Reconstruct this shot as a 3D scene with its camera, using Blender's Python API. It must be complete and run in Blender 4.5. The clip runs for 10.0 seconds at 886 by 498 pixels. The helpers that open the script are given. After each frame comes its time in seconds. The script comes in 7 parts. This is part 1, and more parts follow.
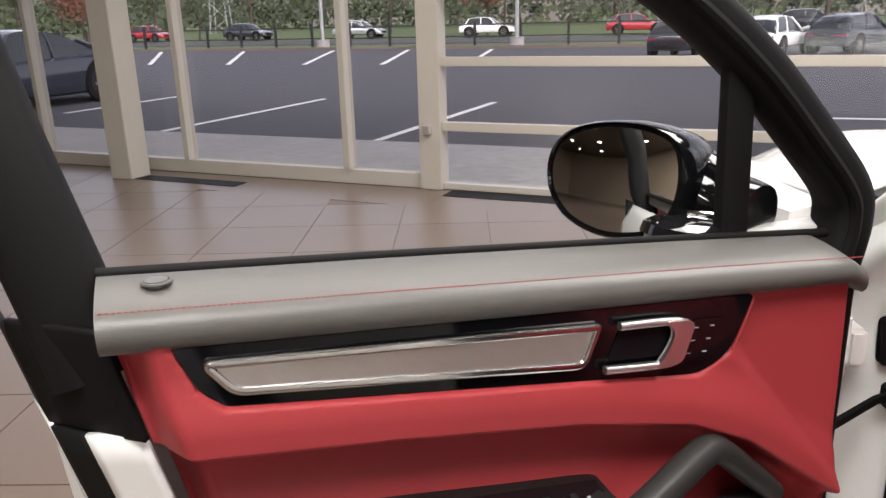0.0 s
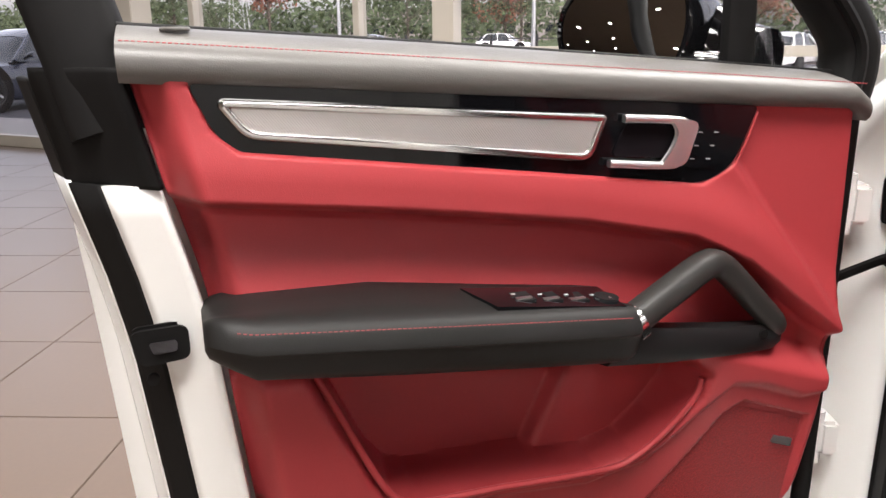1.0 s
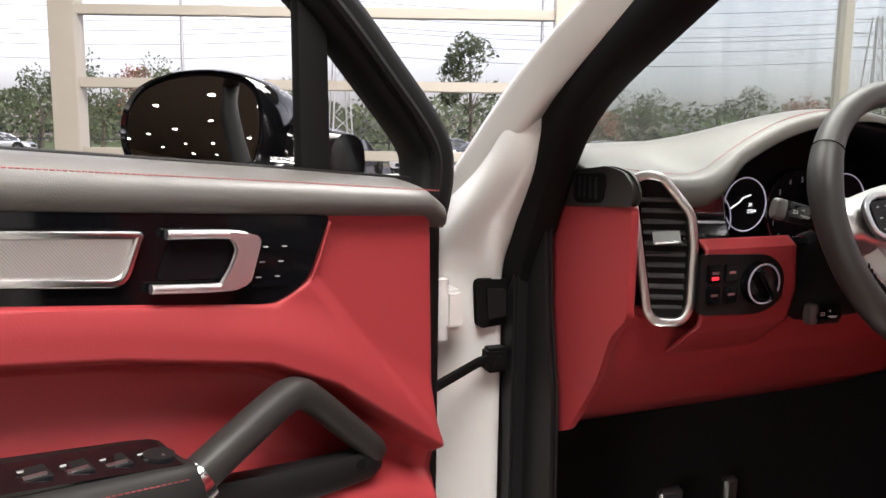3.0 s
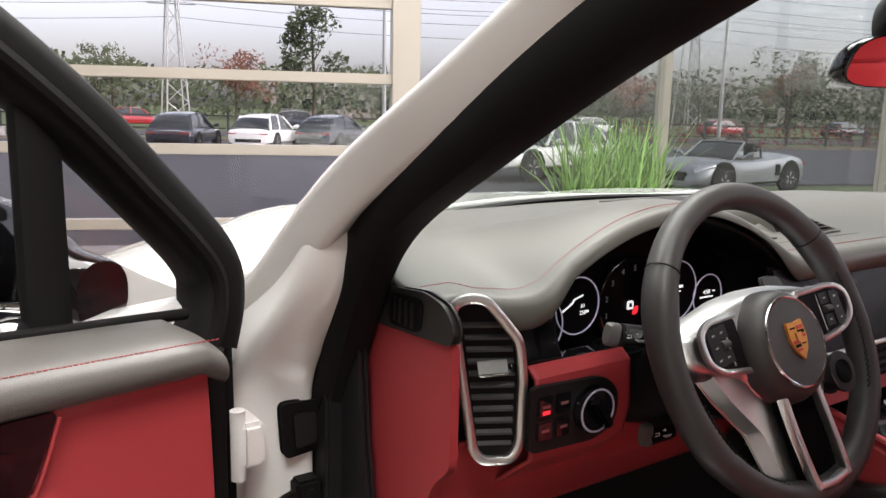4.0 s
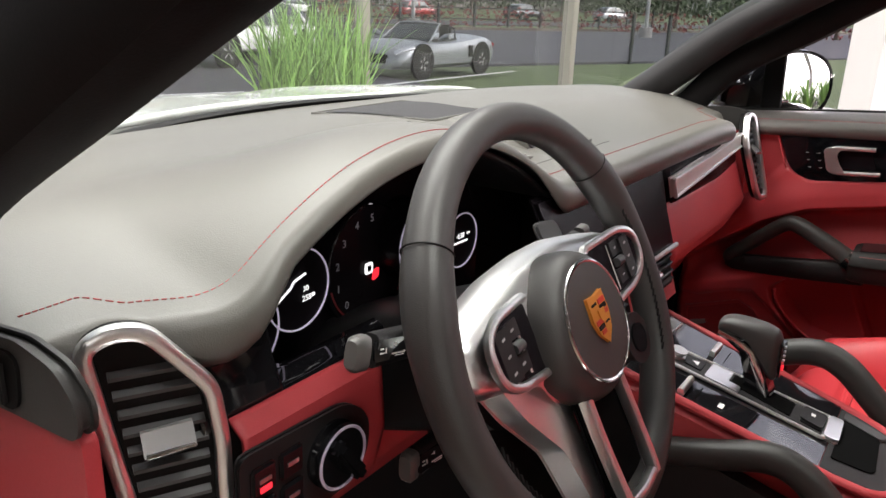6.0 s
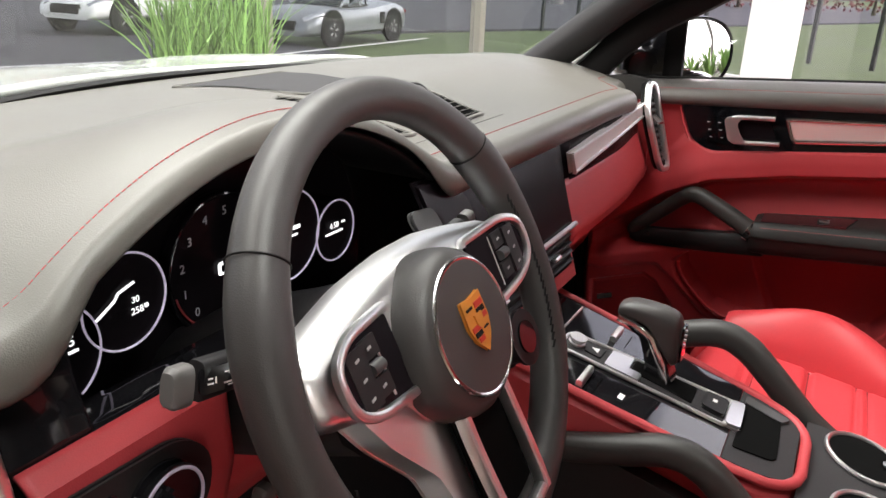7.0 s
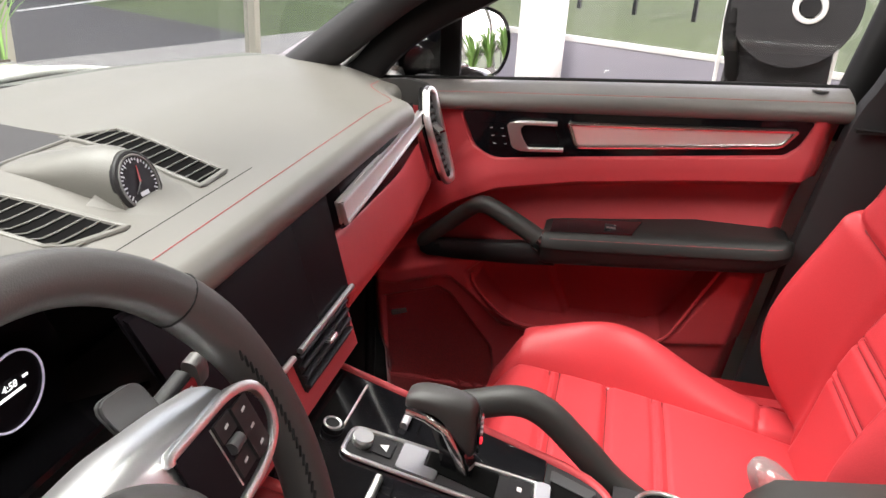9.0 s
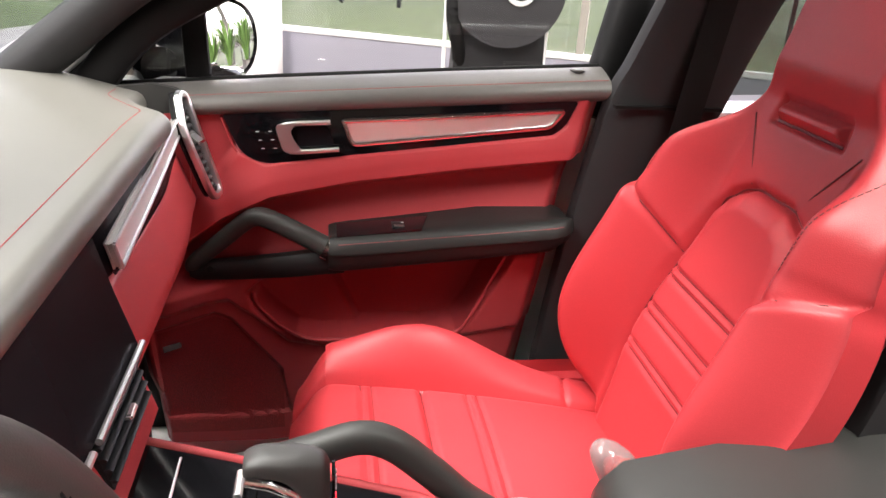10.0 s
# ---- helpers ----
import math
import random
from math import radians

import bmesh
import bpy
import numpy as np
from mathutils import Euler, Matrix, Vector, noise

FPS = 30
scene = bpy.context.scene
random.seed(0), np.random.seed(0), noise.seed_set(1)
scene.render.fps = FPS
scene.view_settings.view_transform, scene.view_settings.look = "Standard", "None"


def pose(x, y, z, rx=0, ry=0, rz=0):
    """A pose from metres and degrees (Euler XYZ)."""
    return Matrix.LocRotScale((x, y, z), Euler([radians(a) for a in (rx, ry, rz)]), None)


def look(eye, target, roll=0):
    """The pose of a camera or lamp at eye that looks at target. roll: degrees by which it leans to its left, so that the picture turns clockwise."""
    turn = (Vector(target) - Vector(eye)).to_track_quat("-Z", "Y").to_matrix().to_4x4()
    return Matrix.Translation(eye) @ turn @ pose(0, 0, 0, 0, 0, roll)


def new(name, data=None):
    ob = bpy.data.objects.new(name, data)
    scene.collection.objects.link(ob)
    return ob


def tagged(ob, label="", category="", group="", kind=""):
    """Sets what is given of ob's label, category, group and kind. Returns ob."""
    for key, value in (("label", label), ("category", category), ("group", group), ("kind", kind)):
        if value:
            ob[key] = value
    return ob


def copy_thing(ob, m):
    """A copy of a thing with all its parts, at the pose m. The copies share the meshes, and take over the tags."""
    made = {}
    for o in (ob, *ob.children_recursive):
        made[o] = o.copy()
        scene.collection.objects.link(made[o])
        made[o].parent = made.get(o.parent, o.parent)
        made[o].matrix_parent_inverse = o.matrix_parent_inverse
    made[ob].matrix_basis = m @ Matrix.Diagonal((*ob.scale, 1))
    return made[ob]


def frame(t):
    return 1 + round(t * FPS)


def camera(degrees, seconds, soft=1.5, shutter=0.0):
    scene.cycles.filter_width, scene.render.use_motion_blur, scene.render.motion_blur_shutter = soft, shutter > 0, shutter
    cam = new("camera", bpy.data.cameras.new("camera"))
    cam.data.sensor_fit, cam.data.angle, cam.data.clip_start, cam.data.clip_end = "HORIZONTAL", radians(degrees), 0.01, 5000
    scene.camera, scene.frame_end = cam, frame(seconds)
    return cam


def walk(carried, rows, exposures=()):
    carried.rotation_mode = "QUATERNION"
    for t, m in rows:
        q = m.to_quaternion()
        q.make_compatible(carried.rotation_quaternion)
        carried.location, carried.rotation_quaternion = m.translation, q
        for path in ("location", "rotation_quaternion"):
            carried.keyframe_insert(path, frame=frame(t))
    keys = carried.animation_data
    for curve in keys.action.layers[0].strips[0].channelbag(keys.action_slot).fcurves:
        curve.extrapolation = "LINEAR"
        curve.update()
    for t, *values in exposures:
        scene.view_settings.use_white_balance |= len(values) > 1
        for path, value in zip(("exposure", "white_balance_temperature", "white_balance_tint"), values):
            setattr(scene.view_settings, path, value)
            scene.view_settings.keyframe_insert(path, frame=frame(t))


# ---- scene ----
cam = camera(60.0, 10.0)
PATH = [
    (0, (-1.379, -0.774, 1.301), (-1.433, 1.138, 0.718), -1.6),
    (0.5, (-1.374, -0.798, 1.205), (-1.466, 1.111, 0.615), -1.0),
    (1, (-1.376, -0.855, 1.085), (-1.461, 1.068, 0.546), -0.6),
    (1.5, (-1.376, -0.884, 0.976), (-1.356, 1.077, 0.584), -0.3),
    (2, (-1.362, -0.883, 0.937), (-1.202, 1.089, 0.647), -0.2),
    (2.5, (-1.309, -0.826, 1.003), (-0.887, 1.109, 0.722), 0.3),
    (3, (-1.255, -0.745, 1.084), (-0.5, 1.085, 0.8), 0.8),
    (4.5, (-1.078, -0.537, 1.266), (0.174, 0.968, 0.854), 1.3),
    (5, (-1.027, -0.447, 1.258), (0.417, 0.849, 0.775), 1.45),
    (6.5, (-0.86, -0.37, 1.237), (0.75, 0.613, 0.573), 2.4),
    (7, (-0.814, -0.366, 1.236), (0.851, 0.503, 0.549), 2.6),
    (7.5, (-0.752, -0.378, 1.261), (0.943, 0.398, 0.539), 2.9),
    (8, (-0.695, -0.379, 1.288), (1.025, 0.311, 0.538), 3.0),
    (8.5, (-0.652, -0.356, 1.297), (1.11, 0.198, 0.529), 3.2),
    (9, (-0.614, -0.33, 1.319), (1.185, 0.046, 0.53), 3.4),
    (9.5, (-0.57, -0.294, 1.319), (1.267, -0.205, 0.532), 3.6),
    (10, (-0.521, -0.237, 1.305), (1.299, -0.537, 0.532), 3.9),
]
walk(cam, [(t, look(eye, target, roll)) for t, eye, target, roll in PATH], [(0, 0.30), (0.5, 0.53), (1.0, 0.84), (1.5, 0.95), (2.0, 1.0), (2.5, 0.88), (3.0, 0.66), (4.5, 0.32), (5.0, 0.36), (6.5, 0.76), (8.0, 0.95), (9.0, 1.1), (10, 1.36)])

# ---- world, sun, lights ----
world = bpy.data.worlds.new("overcast_sky")
scene.world = world
world.use_nodes = True
wn, wl = world.node_tree.nodes, world.node_tree.links
sky = wn.new("ShaderNodeTexSky")
sky.sky_type, sky.sun_disc = "NISHITA", False
sky.sun_elevation, sky.sun_rotation = radians(38), radians(150)
sky.air_density, sky.dust_density = 1.0, 4.0
grey = wn.new("ShaderNodeHueSaturation")
grey.inputs["Saturation"].default_value = 0.30
grey.inputs["Value"].default_value = 1.95
wl.new(sky.outputs[0], grey.inputs["Color"])
lilac = wn.new("ShaderNodeMix")
lilac.data_type, lilac.blend_type = "RGBA", "MULTIPLY"
lilac.inputs["Factor"].default_value, lilac.inputs["B"].default_value = 1.0, (1.0, 0.95, 1.03, 1)
wl.new(grey.outputs[0], lilac.inputs["A"])
wl.new(lilac.outputs["Result"], wn["Background"].inputs[0])
wn["Background"].inputs[1].default_value = 0.15

sun = new("sun", bpy.data.lights.new("sun", "SUN"))
sun.data.energy, sun.data.angle, sun.data.color = 0.5, radians(14), (1.0, 0.96, 0.9)
sun.matrix_world = look((0, 0, 30), (6.2, 5.0, 23.8))


# ---- materials ----
def mat(name, color, rough=0.5, metal=0.0, grain=0.0, scale=400.0, bump=0.0, stain=0.12, stain_scale=4.0, coat=0.0, spec=0.5,
        cells=False, weave=0.0, sheen=0.0, random_value=0.0):
    """A surface with two scales of variation: fine grain (bump, colour) and broad stains (colour, gloss)."""
    m = bpy.data.materials.new(name)
    m.use_nodes = True
    nodes, links = m.node_tree.nodes, m.node_tree.links
    b = nodes["Principled BSDF"]
    b.inputs["Metallic"].default_value = metal
    b.inputs["Coat Weight"].default_value = coat
    b.inputs["Coat Roughness"].default_value = 0.04
    b.inputs["Specular IOR Level"].default_value = spec
    b.inputs["Sheen Weight"].default_value = sheen
    co = nodes.new("ShaderNodeTexCoord")
    broad = nodes.new("ShaderNodeTexNoise")
    broad.inputs["Scale"].default_value, broad.inputs["Detail"].default_value = stain_scale, 5.0
    links.new(co.outputs["Object"], broad.inputs["Vector"])
    fine = nodes.new("ShaderNodeTexVoronoi" if cells else "ShaderNodeTexNoise")
    fine.inputs["Scale"].default_value = scale
    links.new(co.outputs["Object"], fine.inputs["Vector"])
    mixer = nodes.new("ShaderNodeMix")
    mixer.data_type = "RGBA"
    dark = [max(0.0, c * (1 - stain)) for c in color]
    light = [min(1.0, c * (1 + stain)) for c in color]
    mixer.inputs["A"].default_value, mixer.inputs["B"].default_value = (*dark, 1), (*light, 1)
    links.new(broad.outputs["Fac"], mixer.inputs["Factor"])
    colour = mixer.outputs["Result"]
    if grain > 0:
        g = nodes.new("ShaderNodeMix")
        g.data_type, g.blend_type = "RGBA", "MULTIPLY"
        ramp = nodes.new("ShaderNodeMapRange")
        ramp.inputs["To Min"].default_value = 1 - grain
        links.new(fine.outputs[0], ramp.inputs["Value"])
        g.inputs["Factor"].default_value = 1.0
        links.new(colour, g.inputs["A"])
        links.new(ramp.outputs[0], g.inputs["B"])
        colour = g.outputs["Result"]
    if random_value > 0:
        info, hsv, rr = nodes.new("ShaderNodeObjectInfo"), nodes.new("ShaderNodeHueSaturation"), nodes.new("ShaderNodeMapRange")
        rr.inputs["To Min"].default_value, rr.inputs["To Max"].default_value = 1 - random_value, 1 + random_value
        links.new(info.outputs["Random"], rr.inputs["Value"])
        links.new(rr.outputs[0], hsv.inputs["Value"])
        links.new(colour, hsv.inputs["Color"])
        colour = hsv.outputs[0]
    links.new(colour, b.inputs["Base Color"])
    rr = nodes.new("ShaderNodeMapRange")
    rr.inputs["To Min"].default_value, rr.inputs["To Max"].default_value = rough * 0.85, min(1, rough * 1.15)
    links.new(broad.outputs["Fac"], rr.inputs["Value"])
    links.new(rr.outputs[0], b.inputs["Roughness"])
    if bump > 0:
        bp = nodes.new("ShaderNodeBump")
        bp.inputs["Strength"].default_value, bp.inputs["Distance"].default_value = bump, 0.001
        links.new(fine.outputs[0], bp.inputs["Height"])
        links.new(bp.outputs[0], b.inputs["Normal"])
    if weave > 0:
        wv = nodes.new("ShaderNodeTexWave")
        wv.inputs["Scale"].default_value, wv.bands_direction = weave, "DIAGONAL"
        links.new(co.outputs["Object"], wv.inputs["Vector"])
        bp = nodes.new("ShaderNodeBump")
        bp.inputs["Strength"].default_value, bp.inputs["Distance"].default_value = 0.4, 0.001
        links.new(wv.outputs[0], bp.inputs["Height"])
        links.new(bp.outputs[0], b.inputs["Normal"])
    return m


def glow(name, color, strength):
    m = bpy.data.materials.new(name)
    m.use_nodes = True
    b = m.node_tree.nodes["Principled BSDF"]
    b.inputs["Base Color"].default_value = (*color, 1)
    b.inputs["Emission Color"].default_value = (*color, 1)
    b.inputs["Emission Strength"].default_value = strength
    return m


def pane(name, tint=(1, 1, 1), see=0.93, rough=0.0, graze=0.75):
    """Thin glass: mostly clear, with a mirror-like share."""
    m = bpy.data.materials.new(name)
    m.use_nodes = True
    nodes, links = m.node_tree.nodes, m.node_tree.links
    nodes.remove(nodes["Principled BSDF"])
    clear, gloss, both, fres, power, share = (nodes.new("ShaderNode" + k) for k in ("BsdfTransparent", "BsdfGlossy", "MixShader", "LayerWeight", "Math", "MapRange"))
    clear.inputs[0].default_value = (*(see * c for c in tint), 1)
    gloss.inputs["Roughness"].default_value = rough
    power.operation, power.inputs[1].default_value = "POWER", 4.0
    links.new(fres.outputs["Facing"], power.inputs[0])
    links.new(power.outputs[0], share.inputs["Value"])
    share.inputs["To Min"].default_value, share.inputs["To Max"].default_value = 0.035, graze
    links.new(share.outputs[0], both.inputs[0])
    links.new(clear.outputs[0], both.inputs[1])
    links.new(gloss.outputs[0], both.inputs[2])
    links.new(both.outputs[0], nodes["Material Output"].inputs[0])
    return m


RED = mat("red_leather", (0.40, 0.046, 0.053), 0.44, grain=0.10, scale=900, bump=0.10, stain=0.05, cells=True, spec=0.34)
SEATRED = mat("red_seat_leather", (0.475, 0.039, 0.047), 0.40, grain=0.10, scale=700, bump=0.12, stain=0.06, cells=True, spec=0.32)
PERF = mat("red_perforated_grille", (0.34, 0.020, 0.024), 0.6, grain=0.5, scale=420, bump=0.5, stain=0.05, cells=True)
DASH = mat("dark_grey_leather", (0.099, 0.0965, 0.085), 0.42, grain=0.12, scale=1000, bump=0.12, stain=0.06, cells=True, spec=0.5)
CAPL = mat("grey_cap_leather", (0.112, 0.105, 0.097), 0.38, grain=0.14, scale=900, bump=0.15, stain=0.08, cells=True, spec=0.5)
BLACKL = mat("black_leather", (0.033, 0.032, 0.030), 0.44, grain=0.15, scale=1000, bump=0.12, stain=0.08, cells=True, spec=0.34)
PLASTIC = mat("black_soft_plastic", (0.013, 0.0125, 0.013), 0.48, grain=0.15, scale=1500, bump=0.1, stain=0.1, spec=0.28)
TRIMGREY = mat("charcoal_trim_plastic", (0.022, 0.021, 0.022), 0.6, grain=0.2, scale=1500, bump=0.15, stain=0.1, spec=0.3)
RUBBER = mat("black_rubber", (0.0085, 0.008, 0.008), 0.6, grain=0.2, scale=600, bump=0.1, stain=0.15, spec=0.12)
GLOSS = mat("gloss_black_lacquer", (0.006, 0.006, 0.007), 0.06, stain=0.2, coat=0.3, spec=0.5)
ARML = mat("black_armrest_leather", (0.014, 0.0135, 0.013), 0.50, grain=0.15, scale=1000, bump=0.12, stain=0.08, cells=True, spec=0.26)
INLAYB = mat("black_lacquer_inlay", (0.004, 0.004, 0.005), 0.06, stain=0.2, coat=0.05, spec=0.30)
SCREEN = mat("dark_display_glass", (0.0085, 0.007, 0.0085), 0.25, stain=0.2, spec=0.05)
CHROME = mat("satin_chrome", (0.72, 0.71, 0.70), 0.16, metal=1.0, grain=0.05, scale=900, stain=0.04)
ALU = mat("textured_aluminium", (0.76, 0.745, 0.72), 0.40, metal=1.0, grain=0.06, scale=1400, stain=0.05, weave=190)
SATIN = mat("satin_silver", (0.84, 0.84, 0.84), 0.33, metal=1.0, grain=0.04, scale=800, stain=0.05)
WHITE = mat("white_car_paint", (0.84, 0.835, 0.81), 0.22, stain=0.02, coat=0.8)
CARPET = mat("black_carpet", (0.014, 0.014, 0.015), 0.95, grain=0.5, scale=900, bump=0.6, stain=0.2)
HEADL = mat("black_headliner", (0.022, 0.021, 0.022), 0.9, grain=0.15, scale=900, bump=0.2)
STITCH = mat("red_thread", (0.34, 0.035, 0.040), 0.7, grain=0.3, scale=900)
MIRROR = mat("mirror_glass", (0.86, 0.87, 0.87), 0.015, metal=1.0, stain=0.02)
TYRE = mat("tyre_rubber", (0.015, 0.015, 0.016), 0.8, grain=0.3, scale=200, bump=0.3)
GLASS = pane("clear_window_glass")
WSCREEN = pane("windscreen_glass", (0.92, 0.99, 0.95), 0.70, graze=0.45)
ROOFGLASS = pane("tinted_roof_glass", (0.95, 1.0, 0.97), 0.78)
PRIVACY = pane("privacy_glass", (0.85, 0.95, 0.92), 0.28)
SIGN = mat("pale_printed_sign", (0.36, 0.36, 0.36), 0.6)
# grey print with a faint glow added so it shows on black
DIM = glow("print_with_added_glow", (0.42, 0.42, 0.45), 0.035)
KNOBRING = glow("faintly_lit_ring", (0.42, 0.38, 0.48), 0.03)
RING = glow("lit_dial_ring", (0.75, 0.68, 0.86), 0.16)
LIT = glow("lit_white_sign", (1, 1, 1), 0.7)
LITRED = glow("lit_red_sign", (1.0, 0.03, 0.05), 0.7)
TILE = mat("brown_grey_floor_tile", (0.138, 0.101, 0.078), 0.34, grain=0.10, scale=60, bump=0.03, stain=0.12, stain_scale=1.5, random_value=0.05)
GROUT = mat("light_grout", (0.155, 0.125, 0.105), 0.8, grain=0.2, scale=300)
FRAMEM = mat("beige_powder_coated_aluminium", (0.36, 0.33, 0.285), 0.42, grain=0.06, scale=500, stain=0.05)
COLUMN = mat("white_column_paint", (0.80, 0.79, 0.77), 0.6, grain=0.04, scale=200, stain=0.04)
WALLM = mat("tan_wall_paint", (0.34, 0.27, 0.20), 0.8, grain=0.06, scale=200, stain=0.05)
CEILM = mat("taupe_ceiling_panel", (0.13, 0.105, 0.088), 0.85, grain=0.06, scale=200, stain=0.05)
ASPHALT = mat("asphalt", (0.062, 0.060, 0.070), 0.85, grain=0.4, scale=60, bump=0.4, stain=0.25, stain_scale=0.25)
PAVER = mat("pale_pavers", (0.36, 0.34, 0.33), 0.85, grain=0.3, scale=9, bump=0.3, stain=0.2, stain_scale=1.2, cells=True)
LINEP = mat("white_road_paint", (0.72, 0.72, 0.70), 0.7, grain=0.25, scale=30, stain=0.1)
GRASS = mat("lawn", (0.090, 0.128, 0.036), 0.9, grain=0.5, scale=6, bump=0.6, stain=0.35, stain_scale=0.3)
LEAF = mat("tree_leaves", (0.060, 0.080, 0.035), 0.8, grain=0.4, scale=8, stain=0.4, stain_scale=0.8)
AUTUMN = mat("autumn_leaves", (0.20, 0.075, 0.045), 0.8, grain=0.4, scale=8, stain=0.4, stain_scale=0.8)
HEDGE = mat("deep_red_hedge_leaves", (0.20, 0.035, 0.035), 0.8, grain=0.4, scale=8, stain=0.4, stain_scale=0.8)
BARK = mat("bark", (0.09, 0.07, 0.055), 0.9, grain=0.4, scale=20, bump=0.5)
BLADE = mat("bright_green_reed", (0.27, 0.47, 0.13), 0.5, grain=0.3, scale=30, stain=0.35, stain_scale=6)


def vary_by_island(m, low, high):
    """Each loose piece of the mesh gets its own lightness."""
    nodes, links = m.node_tree.nodes, m.node_tree.links
    base = nodes["Principled BSDF"].inputs["Base Color"]
    source = base.links[0].from_socket
    geo, span, hsv = nodes.new("ShaderNodeNewGeometry"), nodes.new("ShaderNodeMapRange"), nodes.new("ShaderNodeHueSaturation")
    span.inputs["To Min"].default_value, span.inputs["To Max"].default_value = low, high
    links.new(geo.outputs["Random Per Island"], span.inputs["Value"])
    links.new(span.outputs[0], hsv.inputs["Value"])
    links.new(source, hsv.inputs["Color"])
    links.new(hsv.outputs[0], base)


for m_, lo_, hi_ in ((BLADE, 0.35, 1.5), (LEAF, 0.5, 1.6), (AUTUMN, 0.5, 1.6)):
    vary_by_island(m_, lo_, hi_)
IRON = mat("dark_painted_steel", (0.02, 0.021, 0.022), 0.5, grain=0.2, scale=100)
GALV = mat("grey_galvanised_steel", (0.40, 0.40, 0.40), 0.5, metal=0.6, grain=0.15, scale=60)
ROADP = mat("grey_silver_car_paint", (0.26, 0.27, 0.285), 0.3, metal=0.4, coat=0.5, stain=0.05)
SILVERP = mat("silver_car_paint", (0.48, 0.49, 0.51), 0.25, metal=0.5, coat=0.7, stain=0.04)
DARKP = mat("dark_blue_car_paint", (0.02, 0.023, 0.035), 0.22, coat=0.8, stain=0.05)
REDP = mat("red_car_paint", (0.35, 0.02, 0.03), 0.25, coat=0.7, stain=0.05)
CARGLASS = mat("tinted_car_glass", (0.02, 0.024, 0.026), 0.08, coat=0.3)
TAIL = mat("red_tail_lamp", (0.30, 0.01, 0.012), 0.2, coat=0.5)
GOLD = mat("gold_enamel", (0.58, 0.24, 0.04), 0.3, metal=0.3, stain=0.1, stain_scale=60)
REDE = mat("red_enamel", (0.45, 0.03, 0.02), 0.3, stain=0.1)
# black without gloss: paints the shade of holes and gaps onto flat parts
HOLESHADE = mat("recess_shade_black", (0.006, 0.006, 0.006), 0.9, spec=0.0)
WHEELL = mat("smooth_black_leather", (0.040, 0.038, 0.0365), 0.42, grain=0.12, scale=1000, bump=0.10, stain=0.08, cells=True, spec=0.46)
LOUVRE = mat("grey_louvre_plastic", (0.045, 0.045, 0.046), 0.4, grain=0.1, scale=900, stain=0.08)
STALKG = mat("grey_stalk_plastic", (0.095, 0.092, 0.088), 0.35, grain=0.1, scale=900, stain=0.08)
SLIDER = mat("dull_silver_slider", (0.17, 0.17, 0.165), 0.4, metal=0.3, grain=0.05, scale=800)
CLEARPL = mat("pink_clear_plastic_wrap", (0.85, 0.70, 0.70), 0.12, grain=0.3, scale=60, bump=0.6, coat=0.2)
CLEARPL.node_tree.nodes["Principled BSDF"].inputs["Transmission Weight"].default_value = 0.8
SEAM = mat("dark_red_seam", (0.16, 0.012, 0.015), 0.6, grain=0.2, scale=900)
SPANDREL = mat("lilac_grey_panel", (0.30, 0.29, 0.335), 0.45, grain=0.05, scale=200, stain=0.05)
PALEALU = mat("pale_aluminium", (0.70, 0.69, 0.67), 0.45, grain=0.05, scale=400, stain=0.05)
BRICKF = mat("far_facade", (0.25, 0.22, 0.21), 0.8, grain=0.2, scale=4, stain=0.2, stain_scale=0.4)


# ---- building helpers ----
WORLD = {}


def thing(name, label, category, base=(0, 0, 0), group="", kind=""):
    ob = tagged(new(name), label, category, group, kind)
    ob.location = base
    WORLD[ob] = Matrix.Translation(base)
    return ob


def link(name, bm, material, parent=None, label="", smooth=True, recalc=True):
    if recalc:
        bmesh.ops.recalc_face_normals(bm, faces=bm.faces)
    me = bpy.data.meshes.new(name)
    bm.to_mesh(me)
    bm.free()
    if smooth:
        me.shade_smooth()
        me.set_sharp_from_angle(angle=radians(38))
    me.materials.append(material)
    ob = new(name, me)
    if parent is not None:
        ob.parent = parent
        ob.matrix_parent_inverse = WORLD.get(parent, Matrix.Identity(4)).inverted()
    if label:
        ob["label"] = label
    return ob


def part(name, bm, material, parent, label=""):
    return link(name, bm, material, parent, label)


def structure(name, bm, material, label="", category=""):
    return tagged(link(name, bm, material), label, category or name, "", "structure")


def slab(bm, pts, off, bevel=0.0, seg=2):
    """A plate: the outline pts (Vectors), swept by the vector off."""
    off = Vector(off)
    a = [bm.verts.new(p) for p in pts]
    b = [bm.verts.new(Vector(p) + off) for p in pts]
    fs = [bm.faces.new(a), bm.faces.new(b[::-1])]
    for i in range(len(a)):
        fs.append(bm.faces.new((a[i], b[i], b[i - 1], a[i - 1])))
    if bevel > 0:
        bm.normal_update()
        es = {e for f in fs[:2] for e in f.edges}
        bmesh.ops.bevel(bm, geom=list(es), offset=bevel, segments=seg, affect="EDGES", clamp_overlap=True)
    return bm


def plate(pts, off, bevel=0.0, seg=2):
    return slab(bmesh.new(), pts, off, bevel, seg)


